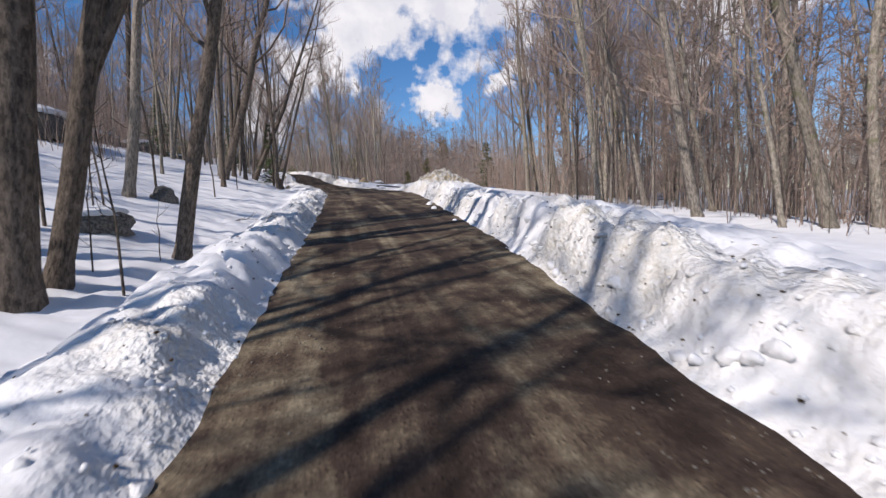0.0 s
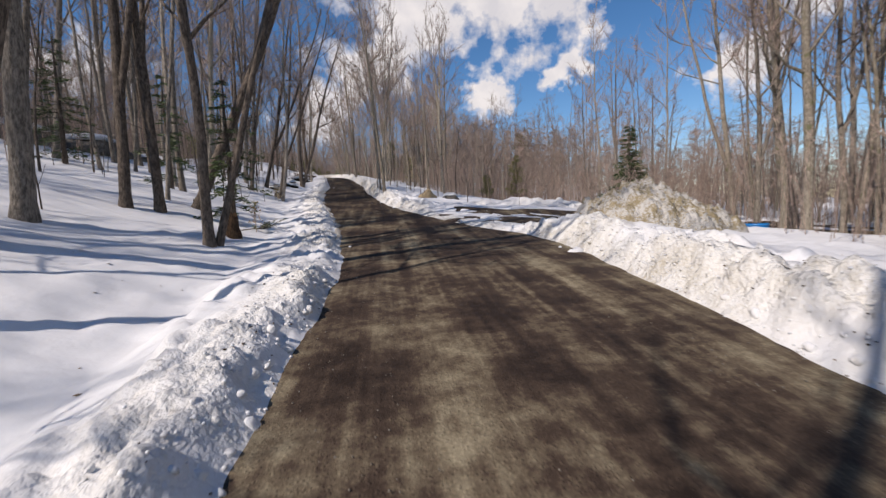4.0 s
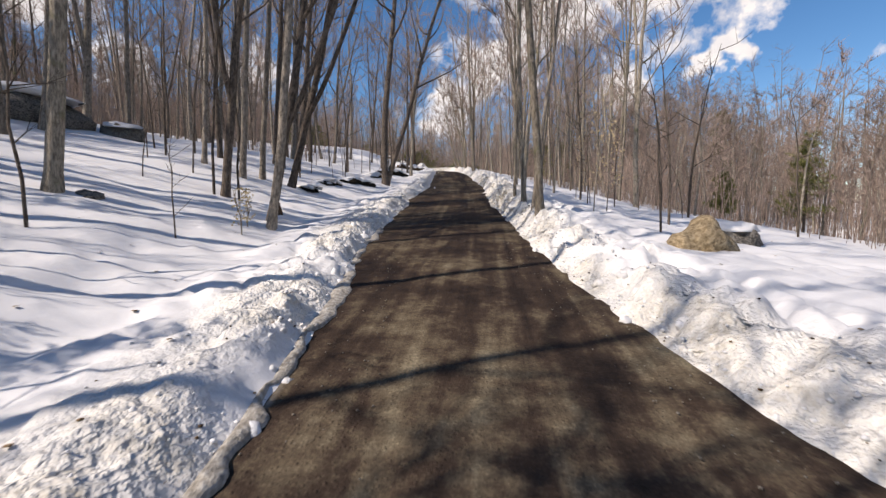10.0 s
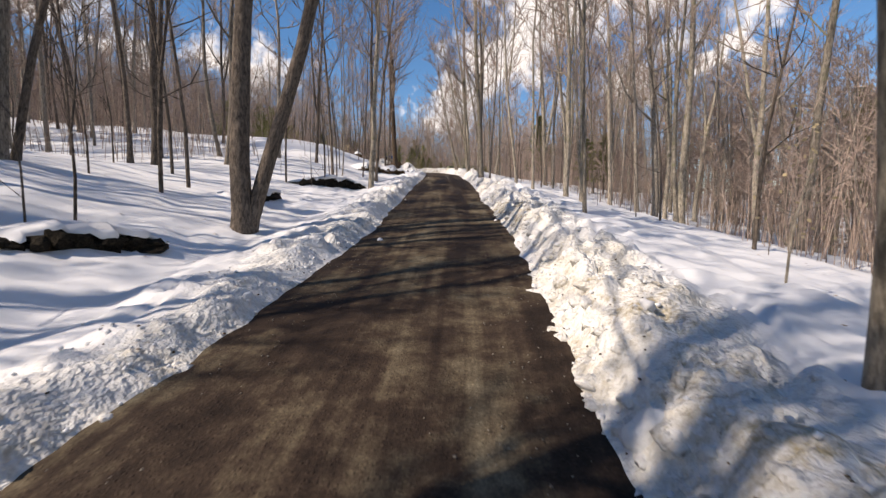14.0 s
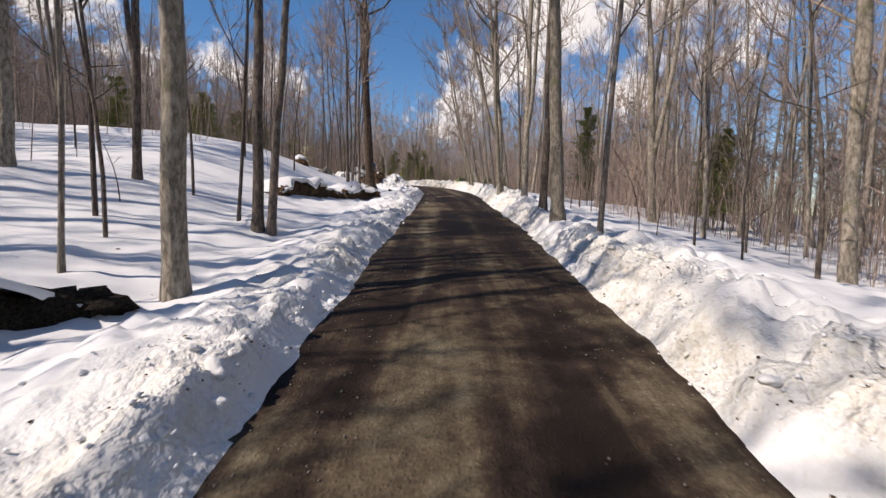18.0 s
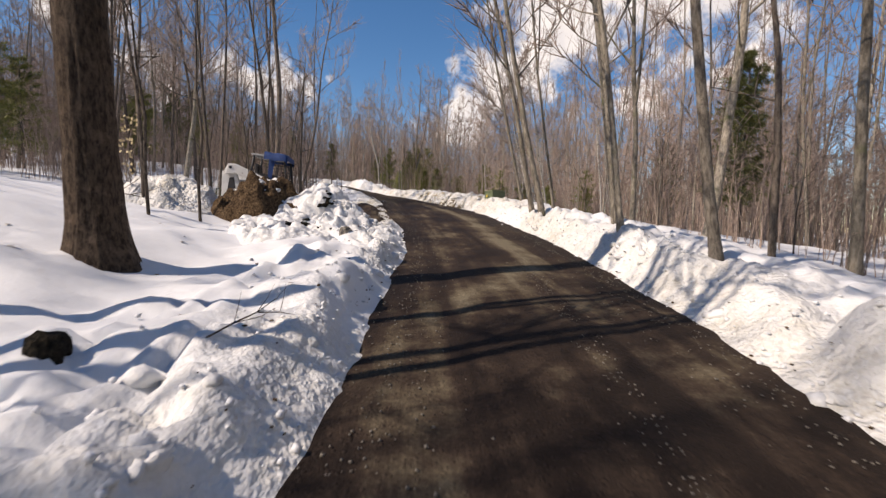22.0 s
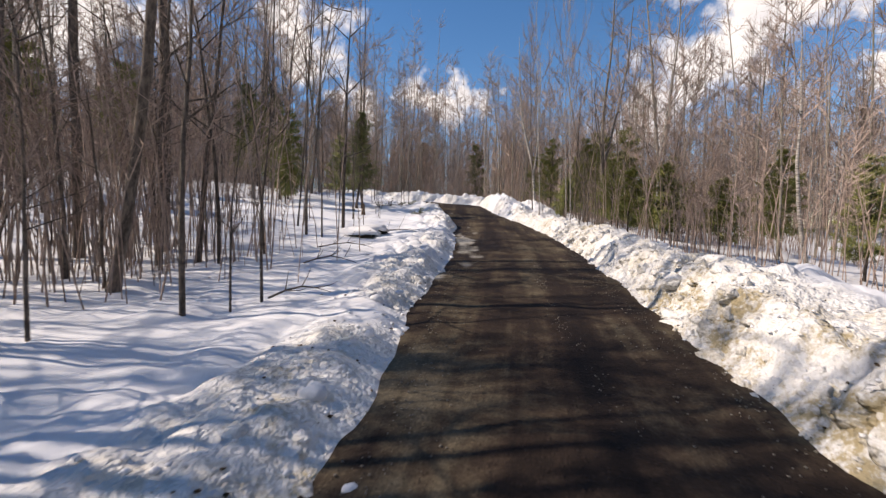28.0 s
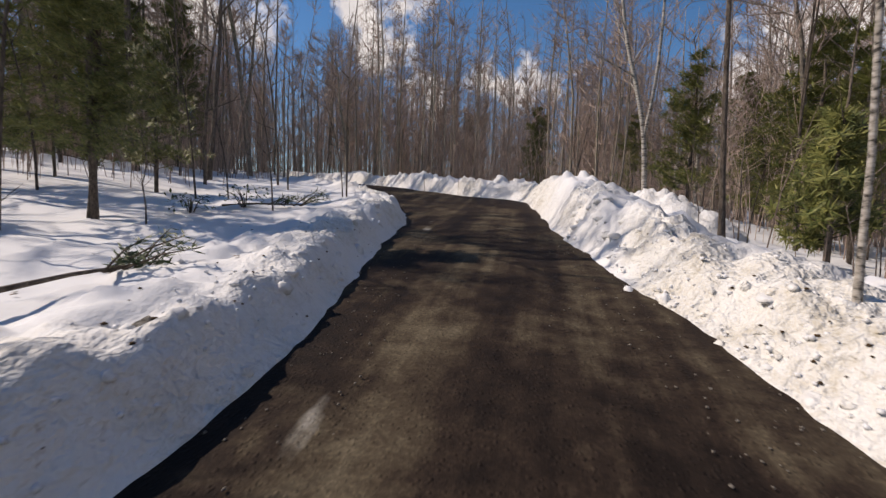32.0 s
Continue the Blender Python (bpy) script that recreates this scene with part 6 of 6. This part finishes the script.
def on_road(rnd):
    s = rnd.uniform(0, 120)
    a, c = float(keyed(s, LEFT_EDGE)), float(keyed(s, RIGHT_EDGE))
    f = rnd.random()
    f = f * 0.22 if rnd.random() < 0.4 else (1 - f * 0.22 if rnd.random() < 0.67 else f)
    return s, a + (c - a) * f, float(road_z(s)) + 0.004


def on_ridges(rnd):
    """Rows of gravel thrown up between the wheel tracks."""
    s = rnd.uniform(70, 112)
    a, c = float(keyed(s, LEFT_EDGE)), float(keyed(s, RIGHT_EDGE))
    f = rnd.choice((0.6, 0.6, 0.93, 0.08)) + 0.02 * math.sin(s * 0.7) + rnd.gauss(0, 0.025)
    return s, a + (c - a) * f, float(road_z(s)) + 0.012


def on_bank(rnd):
    s = rnd.uniform(0, 119)
    e = abs(rnd.gauss(0, 0.5)) + 0.02
    d = float(keyed(s, RIGHT_EDGE)) + e if rnd.random() < 0.6 else float(keyed(s, LEFT_EDGE)) - e
    return s, d, float(ground_z(s, d)) + 0.004


def on_snow(rnd):
    s = rnd.uniform(0, 119)
    e = 0.6 + abs(rnd.gauss(0, 3))
    d = float(keyed(s, RIGHT_EDGE)) + e if rnd.random() < 0.4 else float(keyed(s, LEFT_EDGE)) - e
    return s, d, float(ground_z(s, d)) + 0.004


# lumps frozen into the ploughed banks and heaped rubble
LUMPS = [blob(820 + i, (1, 0.85, 0.75), 0.55, 2, -1.0) for i in range(6)]
COARSE = [blob(840 + i, (1, 0.85, 0.8), 0.6, 2, -1.0) for i in range(6)]


def bank_lumps(name, label, count, seed, rule, lo, hi, sunk=0.4, mat=None):
    rnd = random.Random(seed)
    b, soil = Build(), []
    for i in range(count):
        s, d, z = rule(rnd)
        x, y = plan(s, d)
        r = lo + (hi - lo) * rnd.random() ** 2.2
        src = rnd.choice(COARSE if hi > 0.14 else LUMPS)
        q = Matrix.Rotation(rnd.uniform(0, 6.28), 3, Vector((rnd.uniform(-1, 1), rnd.uniform(-1, 1), 1)).normalized())
        c, k = Vector((float(x), float(y), z - r * sunk)), len(b.v)
        sq = Vector((rnd.uniform(0.6, 1.3), rnd.uniform(0.6, 1.3), rnd.uniform(0.45, 1.0)))
        b.v += [c + (q @ v) * sq * r for v in src.v]
        b.f += [tuple(k + j for j in f) for f in src.f]
        soil += [float(soil_at(s, d)) * rnd.uniform(0.3, 1.1)] * len(src.v)
    ob = part(name, b, mat or SNOW, None, label)
    layer = ob.data.color_attributes.new("dirt", "FLOAT_COLOR", "POINT")
    c = np.clip(np.array(soil), 0.15, 1.2)
    layer.data.foreach_set("color", np.stack([c, c, c, np.ones_like(c)], -1).ravel())
    return tagged(ob, "", "earth" if mat else "snow", kind="stuff")


def lump_place(rnd):
    s = rnd.uniform(0, 121)
    right = rnd.random() < 0.55
    if (right and 28.5 < s < 35) or (not right and 88.5 < s < 98):
        s = rnd.uniform(98, 121) if right else rnd.uniform(0, 26)
    e = 0.02 + abs(rnd.gauss(0.08, 0.32))
    d = float(keyed(s, RIGHT_EDGE)) + e if right else float(keyed(s, LEFT_EDGE)) - e
    return s, d, float(ground_z(s, d))


def coarse_place(rnd):
    s = rnd.choice((rnd.uniform(46, 64), rnd.uniform(97, 113), rnd.uniform(97, 113)))
    d = float(keyed(s, RIGHT_EDGE)) + 0.02 + abs(rnd.gauss(0.05, 0.3))
    return s, d, float(ground_z(s, d)) - 0.02


def rubble_place(rnd):
    while True:
        a, c = rnd.uniform(-1, 1), rnd.uniform(-1, 1)
        if a * a + c * c < 0.95:
            break
    s, d = 86.6 + a * 1.9, -3.15 + c * 1.35
    low, steep = math.hypot((s - 86.3) / 1.9, (d + 3.4) / 1.4), math.hypot((s - 87.35) / 1.1, (d + 3.25) / 1.2)
    return s, d, float(ground_z(s, d, False)) + max(0.26 * max(0.0, 1 - low) ** 1.2, 0.95 * max(0.0, 1 - steep) ** 1.1) - 0.02


bank_lumps("bank_rubble", "lumps of frozen snow in the ploughed banks", 2400, 905, lump_place, 0.02, 0.095, 0.35)
bank_lumps("bank_rubble", "coarse lumps of dirty snow in the ploughed bank", 900, 907, coarse_place, 0.03, 0.15, 0.3)
bank_lumps("mound_rubble", "broken lumps of snow on the ploughed mound", 300, 906, rubble_place, 0.02, 0.11, 0.5)


def earth_place(rnd):
    s, d, z = rubble_place(rnd)
    s, d = 87.45 + rnd.gauss(0, 0.4), -4.3 + rnd.gauss(0, 0.42)
    r = math.hypot((s - 87.45) / 0.95, (d + 4.3) / 1.05)
    return s, d, float(ground_z(s, d, False)) + 0.85 * max(0.0, 1 - r) ** 0.8 + 0.04


def patch_place(rnd):
    s0, d0, k = rnd.choice(((85.9, -3.3, 0.16), (86.5, -3.7, 0.1), (85.7, -2.7, 0.13), (86.9, -3.1, 0.08)))
    s, d = s0 + rnd.gauss(0, k), d0 + rnd.gauss(0, k)
    low, steep = math.hypot((s - 86.3) / 1.9, (d + 3.4) / 1.4), math.hypot((s - 87.35) / 1.1, (d + 3.25) / 1.2)
    return s, d, float(ground_z(s, d, False)) + max(0.26 * max(0.0, 1 - low) ** 1.2, 0.95 * max(0.0, 1 - steep) ** 1.1) + 0.03


bank_lumps("mound_grit", "dark earth and grit frozen into the snow mound", 90, 909, patch_place, 0.02, 0.07, 0.5, EARTH)
bank_lumps("mound_crumbs", "crumbs of snow on the brown earth mound", 70, 908, earth_place, 0.03, 0.1)


def ice_strip(s0, s1, inner, width, seed, label):
    """Dirty trodden ice left along the road's edge, thin and ragged; inner: metres in from the left bank."""
    a = np.arange(s0, s1, 0.08)
    f = np.linspace(0, 1, 13)[None]
    w = width * (0.7 + 0.3 * wobble(a * 0.5, a * 0 + seed, seed) + 0.3 * wobble(a * 2.1, a * 0 + seed, seed + 1) + 0.25 * wobble(a * 6.0, a * 0 + seed, seed + 2))[:, None]
    w = np.maximum(w, 0.02) * np.minimum(1, np.minimum(a - s0, s1 - a) / 0.8)[:, None]
    d = keyed(a, LEFT_EDGE)[:, None] - 0.12 + inner + w * f
    ss = np.repeat(a[:, None], 13, 1)
    z = road_z(ss) + 0.005 + 0.035 * np.sin(np.pi * np.clip(f, 0.0, 1.0)) ** 0.6 + 0.014 * wobble(ss * 5, d * 9, seed + 3)
    z = np.where(f > 0.99, road_z(ss) - 0.02, z)
    x, y = plan(ss, d)
    return tagged(grid_mesh("ice_strip", x, y, z, DIRTY_ICE, dirt=np.full_like(z, 0.5)), label, "ice", kind="stuff")


DIRTY_ICE = simple("dirty_ice", [(0.2, 0.18, 0.15), (0.38, 0.36, 0.32), (0.55, 0.54, 0.51)], 3.2, 0.55, 0.6, 0.4, dist=0.03)
ice_strip(28, 43, 0.0, 0.22, 11, "ragged strip of dirty ice along the road's edge")

specks("gravel", "loose grey gravel on the dirt road", "gravel", 7000, GRAVEL, 901, on_road, 0.004, 0.014)
specks("snow_crumbs", "crumbs of old snow along the banks", "snow crumbs", 6000, SNOW, 902, on_bank, 0.008, 0.03, 0.8)
specks("grit", "dark grit and bits of bark in the snow banks", "grit", 2200, EARTH_BROWN, 903, on_bank, 0.006, 0.02)
specks("leaf_litter", "scattered dead leaves and bark on the snow", "leaf litter", 900, LEAF_DRY, 904, on_snow, 0.012, 0.035, 0.1)
specks("gravel_ridge", "rows of loose gravel between the wheel tracks", "gravel", 5200, GRAVEL, 909, on_ridges, 0.004, 0.012)


# ---- made things: loader, utility box, drum ----
def paint(name, colour, roughness=0.5, wear=(0.12, 0.07, 0.04)):
    m, t, n, sh = material(name)
    vec = n("ShaderNodeTexCoord").outputs["Object"]
    spots = n("ShaderNodeMapRange", {"Value": noise_of(n, vec, 9.0, 6.0, 0.7), "From Min": 0.60, "From Max": 0.72})
    grime = n("ShaderNodeMapRange", {"Value": noise_of(n, vec, 2.2, 4.0), "From Min": 0.35, "From Max": 0.75, "To Min": 0.0, "To Max": 0.45})
    col = mix(n, grime.outputs[0], colour, tuple(c * 0.55 for c in colour))
    col = mix(n, spots.outputs[0], col, wear)
    finish(t, sh, col, bump_of(n, noise_of(n, vec, 30.0), 0.15, 0.004), roughness, 0.4)
    return m


WHITE_PAINT = paint("white_paint", (0.62, 0.61, 0.58))
ORANGE_PAINT = paint("orange_paint", (0.75, 0.14, 0.03))
BLACK_STEEL = paint("black_steel", (0.025, 0.025, 0.028), 0.55)
RUSTY = simple("rusty_steel", [(0.03, 0.018, 0.012), (0.09, 0.05, 0.03), (0.16, 0.10, 0.06)], 5.0, 0.7, 0.4, 0.4, 0.4)
WORN_EDGE = simple("worn_steel", [(0.18, 0.13, 0.08), (0.34, 0.26, 0.17)], 12.0, 0.5, 0.2, 0.5, 0.6)
RUBBER = simple("tyre_rubber", [(0.012, 0.012, 0.012), (0.035, 0.033, 0.03)], 14.0, 0.85, 0.4, 0.2)
TARP = simple("blue_tarp", [(0.012, 0.035, 0.12), (0.02, 0.06, 0.20)], 4.0, 0.7, 0.2, 0.3, dist=0.01)
GREY_TARP = simple("grey_cover", [(0.25, 0.25, 0.25), (0.36, 0.36, 0.36)], 5.0, 0.6, 0.4, 0.3, dist=0.02)
SEAT = simple("black_vinyl", [(0.012, 0.012, 0.014), (0.03, 0.03, 0.032)], 10.0, 0.6, 0.2)
GREEN_BOX = paint("green_enamel", (0.13, 0.16, 0.09), 0.55, (0.2, 0.19, 0.14))
DRUM_BLUE = paint("blue_plastic", (0.01, 0.16, 0.42), 0.4, (0.02, 0.12, 0.3))


def lathe(profile, sides=28, axis="y"):
    """A ring shape from (radius, offset) pairs turned round the axis."""
    b, k = Build(), len(profile)
    for i in range(sides):
        g = 6.28318 * i / sides
        for r, o in profile:
            b.v.append(Vector((math.cos(g) * r, o, math.sin(g) * r)) if axis == "y" else Vector((math.cos(g) * r, math.sin(g) * r, o)))
    for i in range(sides):
        j = (i + 1) % sides
        for a in range(k - 1):
            b.f.append((i * k + a, i * k + a + 1, j * k + a + 1, j * k + a))
    return b


def loader():
    ob = tagged(new("skid_steer_loader"), "white skid-steer loader with orange rims and a blue tarp", "loader")
    tub = [(-1.15, 0.36), (-1.2, 0.9), (-1.0, 1.06), (-0.5, 1.1), (0.62, 1.0), (0.86, 0.86), (0.92, 0.55), (0.72, 0.3)]
    body_ = part("body", Build().prism(tub, 1, -0.46, 0.46), WHITE_PAINT, ob, "", False, 0.03)
    part("engine_door", Build().box((-1.26, -0.4, 0.45), (-1.19, 0.4, 1.0)), WHITE_PAINT, body_, "", False, 0.02)
    for i in range(5):
        part("louvre", Build().box((-1.275, -0.3, 0.55 + i * 0.08), (-1.258, 0.3, 0.58 + i * 0.08)), BLACK_STEEL, body_, "", False)
    part("front_plate", Build().prism([(0.90, 0.52), (0.965, 0.54), (0.90, 0.9), (0.84, 0.9)], 1, -0.36, 0.36), WHITE_PAINT, body_, "", False, 0.008)
    part("step_recess", Build().box((0.86, -0.34, 0.34), (0.95, 0.34, 0.5)), BLACK_STEEL, body_, "", False)
    arm = [(-1.12, 1.18), (-1.06, 1.5), (-0.84, 1.52), (0.70, 0.98), (0.98, 0.72), (1.12, 0.3), (0.98, 0.26), (0.80, 0.62), (0.56, 0.82), (-0.86, 1.24)]
    for side in (-1, 1):
        a = part("lift_arm", Build().prism(arm, 1, *sorted((side * 0.56, side * 0.68))), WHITE_PAINT, ob, "", False, 0.015)
        part("arm_pin", lathe([(0.0, side * 0.70), (0.045, side * 0.70), (0.045, side * 0.54)], 12), BLACK_STEEL, a)
        a.children[-1].location = (-0.98, 0, 1.4)
        up = [(-1.2, 0.5), (-1.24, 1.2), (-1.1, 1.5), (-0.9, 1.45), (-0.72, 0.95), (-0.7, 0.5)]
        part("side_tower", Build().prism(up, 1, *sorted((side * 0.46, side * 0.55))), WHITE_PAINT, ob, "", False, 0.012)
        # thin black plate paints the shade inside the tower's opening
        part("tower_opening", Build().prism([(-1.05, 0.72), (-1.02, 1.1), (-0.9, 1.12), (-0.82, 0.8)], 1, *sorted((side * 0.551, side * 0.556))), BLACK_STEEL, ob, "", False)
        guard = [(-0.66, 0.72), (-0.6, 0.98), (0.5, 0.92), (0.74, 0.7), (0.56, 0.7), (0.42, 0.84), (-0.4, 0.88), (-0.5, 0.72)]
        part("wheel_guard", Build().prism(guard, 1, *sorted((side * 0.46, side * 0.6))), WHITE_PAINT, ob, "", False, 0.01)
        part("lift_cylinder", Build().tube([(-0.6, side * 0.62, 0.62), (-0.1, side * 0.62, 0.98)], [0.045, 0.045], 10), BLACK_STEEL, ob)
        part("cylinder_rod", Build().tube([(-0.1, side * 0.62, 0.98), (0.2, side * 0.62, 1.12)], [0.025, 0.025], 8), WORN_EDGE, ob)
        for x in (-0.52, 0.42):
            w = new("wheel")
            w.parent, w.location = ob, (x, side * 0.70, 0.39)
            tyre = lathe([(0.22, -0.12), (0.30, -0.13), (0.37, -0.11), (0.39, -0.06), (0.39, 0.06), (0.37, 0.11), (0.30, 0.13), (0.22, 0.12)], 32)
            tyre = part("tyre", tyre, RUBBER, w, "black lugged tyre")
            for i in range(18):
                g = 6.28318 * i / 18
                for s_ in (-1, 1):
                    m = Matrix.Rotation(-(g + 0.17 * (s_ > 0)), 4, "Y") @ Matrix.Translation((0, 0, 0.388)) @ Matrix.Rotation(0.5 * s_, 4, "Z")
                    part("lug", Build().box((-0.022, min(0, s_ * 0.12), -0.02), (0.022, max(0, s_ * 0.12), 0.022), m), RUBBER, tyre, "", False)
            part("rim", lathe([(0.225, side * 0.125), (0.20, side * 0.11), (0.18, side * 0.04), (0.07, side * 0.05), (0.06, side * 0.09), (0.0, side * 0.09)], 24), ORANGE_PAINT, w, "orange steel rim")
    # cab: cage, screens, seat, covered roof
    cage = [((-0.5, 1.05), (-0.42, 1.9)), ((0.62, 0.98), (0.46, 1.9))]
    for side in (-0.43, 0.43):
        for (x0, z0), (x1, z1) in cage:
            part("cab_post", Build().tube([(x0, side, z0), (x1, side, z1)], [0.035, 0.035], 8), BLACK_STEEL, ob)
        part("roof_rail", Build().tube([(-0.42, side, 1.9), (0.46, side, 1.9)], [0.03, 0.03], 8), BLACK_STEEL, ob)
        screen = Build()
        for i in range(9):
            x = -0.40 + i * 0.1
            screen.tube([(x, side, 1.12), (x, side, 1.88)], [0.005, 0.005], 3, False)
        for i in range(8):
            z = 1.15 + i * 0.1
            screen.tube([(-0.44, side, z), (0.48, side, z)], [0.005, 0.005], 3, False)
        tagged(part("side_screen", screen, BLACK_STEEL, ob, "black wire mesh screen"), kind="stuff")
        part("side_panel", Build().box((-0.46, side - 0.012, 1.0), (0.3, side + 0.012, 1.35)), BLACK_STEEL, ob, "", False, 0.004)
    part("roof", Build().box((-0.5, -0.48, 1.87), (0.52, 0.48, 1.93)), GREY_TARP, ob, "grey cover over the roof", False, 0.015)
    tarp = Build()
    nx, ny = 12, 14
    rr_ = random.Random(5)
    for i in range(nx + 1):
        for j in range(ny + 1):
            x, y = -0.12 + 0.74 * i / nx, -0.60 + 1.2 * j / ny
            edge = max(0, abs(y) - 0.5) * 3.2 + max(0, x - 0.53) * 3.0
            tarp.v.append(Vector((min(x, 0.56), max(-0.52, min(0.52, y)), 2.03 - edge * 0.75 + 0.012 * math.sin(x * 17 + y * 9) + rr_.uniform(-0.006, 0.006))))
    for i in range(nx):
        for j in range(ny):
            a = i * (ny + 1) + j
            tarp.f.append((a, a + 1, a + ny + 2, a + ny + 1))
    part("tarp", tarp, TARP, ob, "faded blue tarp tied over the cab")
    part("hanging_tarp", Build().prism([(0.02, 1.86), (0.2, 1.86), (0.14, 1.2), (0.03, 1.3)], 1, -0.46, -0.44), TARP, ob, "fold of the blue tarp hanging down", False)
    part("seat", Build().box((-0.32, -0.25, 1.1), (0.2, 0.25, 1.22)), SEAT, ob, "", False, 0.04)
    part("backrest", Build().prism([(-0.38, 1.15), (-0.26, 1.15), (-0.34, 1.65), (-0.44, 1.65)], 1, -0.25, 0.25), SEAT, ob, "", False, 0.03)
    for side in (-0.2, 0.2):
        part("lever", Build().tube([(0.35, side, 1.0), (0.42, side, 1.4), (0.38, side * 0.9, 1.5)], [0.014, 0.014, 0.02], 6), BLACK_STEEL, ob)
    part("grab_bar", Build().tube([(0.55, -0.40, 1.05), (0.68, -0.42, 1.2), (0.66, -0.42, 1.55), (0.52, -0.42, 1.7)], [0.014] * 4, 6), BLACK_STEEL, ob)
    for side in (-0.3, 0.3):
        part("work_light", lathe([(0.0, 0.0), (0.06, 0.0), (0.065, -0.05), (0.03, -0.08)], 14, "z"), BLACK_STEEL, ob)
        ob.children[-1].matrix_local = pose(0.62, side, 0.95, 0, 90, 0)
    # bucket
    shell = [(1.10, 0.74), (1.03, 0.62), (1.03, 0.16), (1.14, 0.03), (1.78, 0.0), (1.78, 0.02), (1.18, 0.07), (1.08, 0.2), (1.08, 0.6), (1.2, 0.76), (1.16, 0.8)]
    bucket = part("bucket", Build().prism(shell, 1, -0.82, 0.82), RUSTY, ob, "dark rusty steel bucket", False, 0.005)
    for side in (-0.82, 0.80):
        part("bucket_side", Build().prism([(1.10, 0.76), (1.03, 0.6), (1.03, 0.15), (1.14, 0.02), (1.78, 0.0), (1.70, 0.14), (1.3, 0.62), (1.2, 0.78)], 1, side, side + 0.02), RUSTY, bucket, "", False)
    part("cutting_edge", Build().box((1.66, -0.83, -0.005), (1.86, 0.83, 0.02)), WORN_EDGE, bucket, "worn tan cutting edge", False, 0.004)
    for y in (-0.3, 0.3):
        part("tilt_cylinder", Build().tube([(0.9, y, 0.62), (1.05, y, 0.5)], [0.04, 0.03], 8), BLACK_STEEL, ob)
    hose = [(0.8, 0.5, 0.9), (1.0, 0.52, 1.0), (1.05, 0.52, 0.8), (1.02, 0.4, 0.6)]
    part("hose", Build().tube(hose, [0.018] * 4, 7), RUBBER, ob)
    return ob


def stand(ob, s, d, turn, sink=0.0, scale=1.0, tilt=(0, 0)):
    """Set a made thing level on the ground, its x axis turned from the road's right."""
    p = spot(s, d, sink)
    p.z = float(ground_z(s, d, False)) - sink
    ob.matrix_world = Matrix.Translation(p) @ pose(0, 0, 0, tilt[0], tilt[1], math.degrees(float(heading(s))) + turn) @ Matrix.Scale(scale, 4)
    return ob


stand(loader(), 89.7, -4.98, 1, 0.1, 0.77, (0, 6))


def utility_box():
    ob = tagged(new("utility_box"), "squat green steel utility cabinet on the snowy verge", "utility box")
    body_ = part("cabinet", Build().box((-0.42, -0.5, -0.3), (0.42, 0.5, 0.5)), GREEN_BOX, ob, "", False, 0.02)
    part("lid", Build().prism([(-0.45, 0.5), (0.45, 0.5), (0.45, 0.54), (0.3, 0.6), (-0.45, 0.6)], 1, -0.53, 0.53), GREEN_BOX, ob, "", False, 0.012)
    part("hinge", Build().tube([(-0.435, -0.3, 0.47), (-0.435, -0.2, 0.47)], [0.015, 0.015], 8), GREEN_BOX, body_)
    part("lock", Build().box((-0.45, -0.04, 0.2), (-0.42, 0.04, 0.3)), BLACK_STEEL, body_, "", False)
    part("warning_label", Build().box((-0.424, 0.12, 0.22), (-0.4205, 0.26, 0.36)), LABEL_YELLOW, body_, "small yellow warning label", False)
    return ob


LABEL_YELLOW = paint("yellow_label", (0.6, 0.45, 0.05))
stand(utility_box(), 94.5, 2.05, 12, 0.05, 0.64)


def drum():
    ob = tagged(new("drum"), "blue plastic drum half buried in the snow", "drum")
    part("barrel", lathe([(0.0, 0.62), (0.24, 0.62), (0.28, 0.58), (0.29, 0.4), (0.30, 0.38), (0.29, 0.36), (0.29, 0.1), (0.28, -0.3)], 28, "z"), DRUM_BLUE, ob)
    part("rim", lathe([(0.26, 0.64), (0.29, 0.63), (0.295, 0.58), (0.27, 0.57)], 28, "z"), DRUM_BLUE, ob)
    part("bung", lathe([(0.0, 0.65), (0.035, 0.65), (0.04, 0.62)], 12, "z"), BLACK_STEEL, ob)
    return ob


stand(drum(), 27.0, 10.2, 0, 0.52)
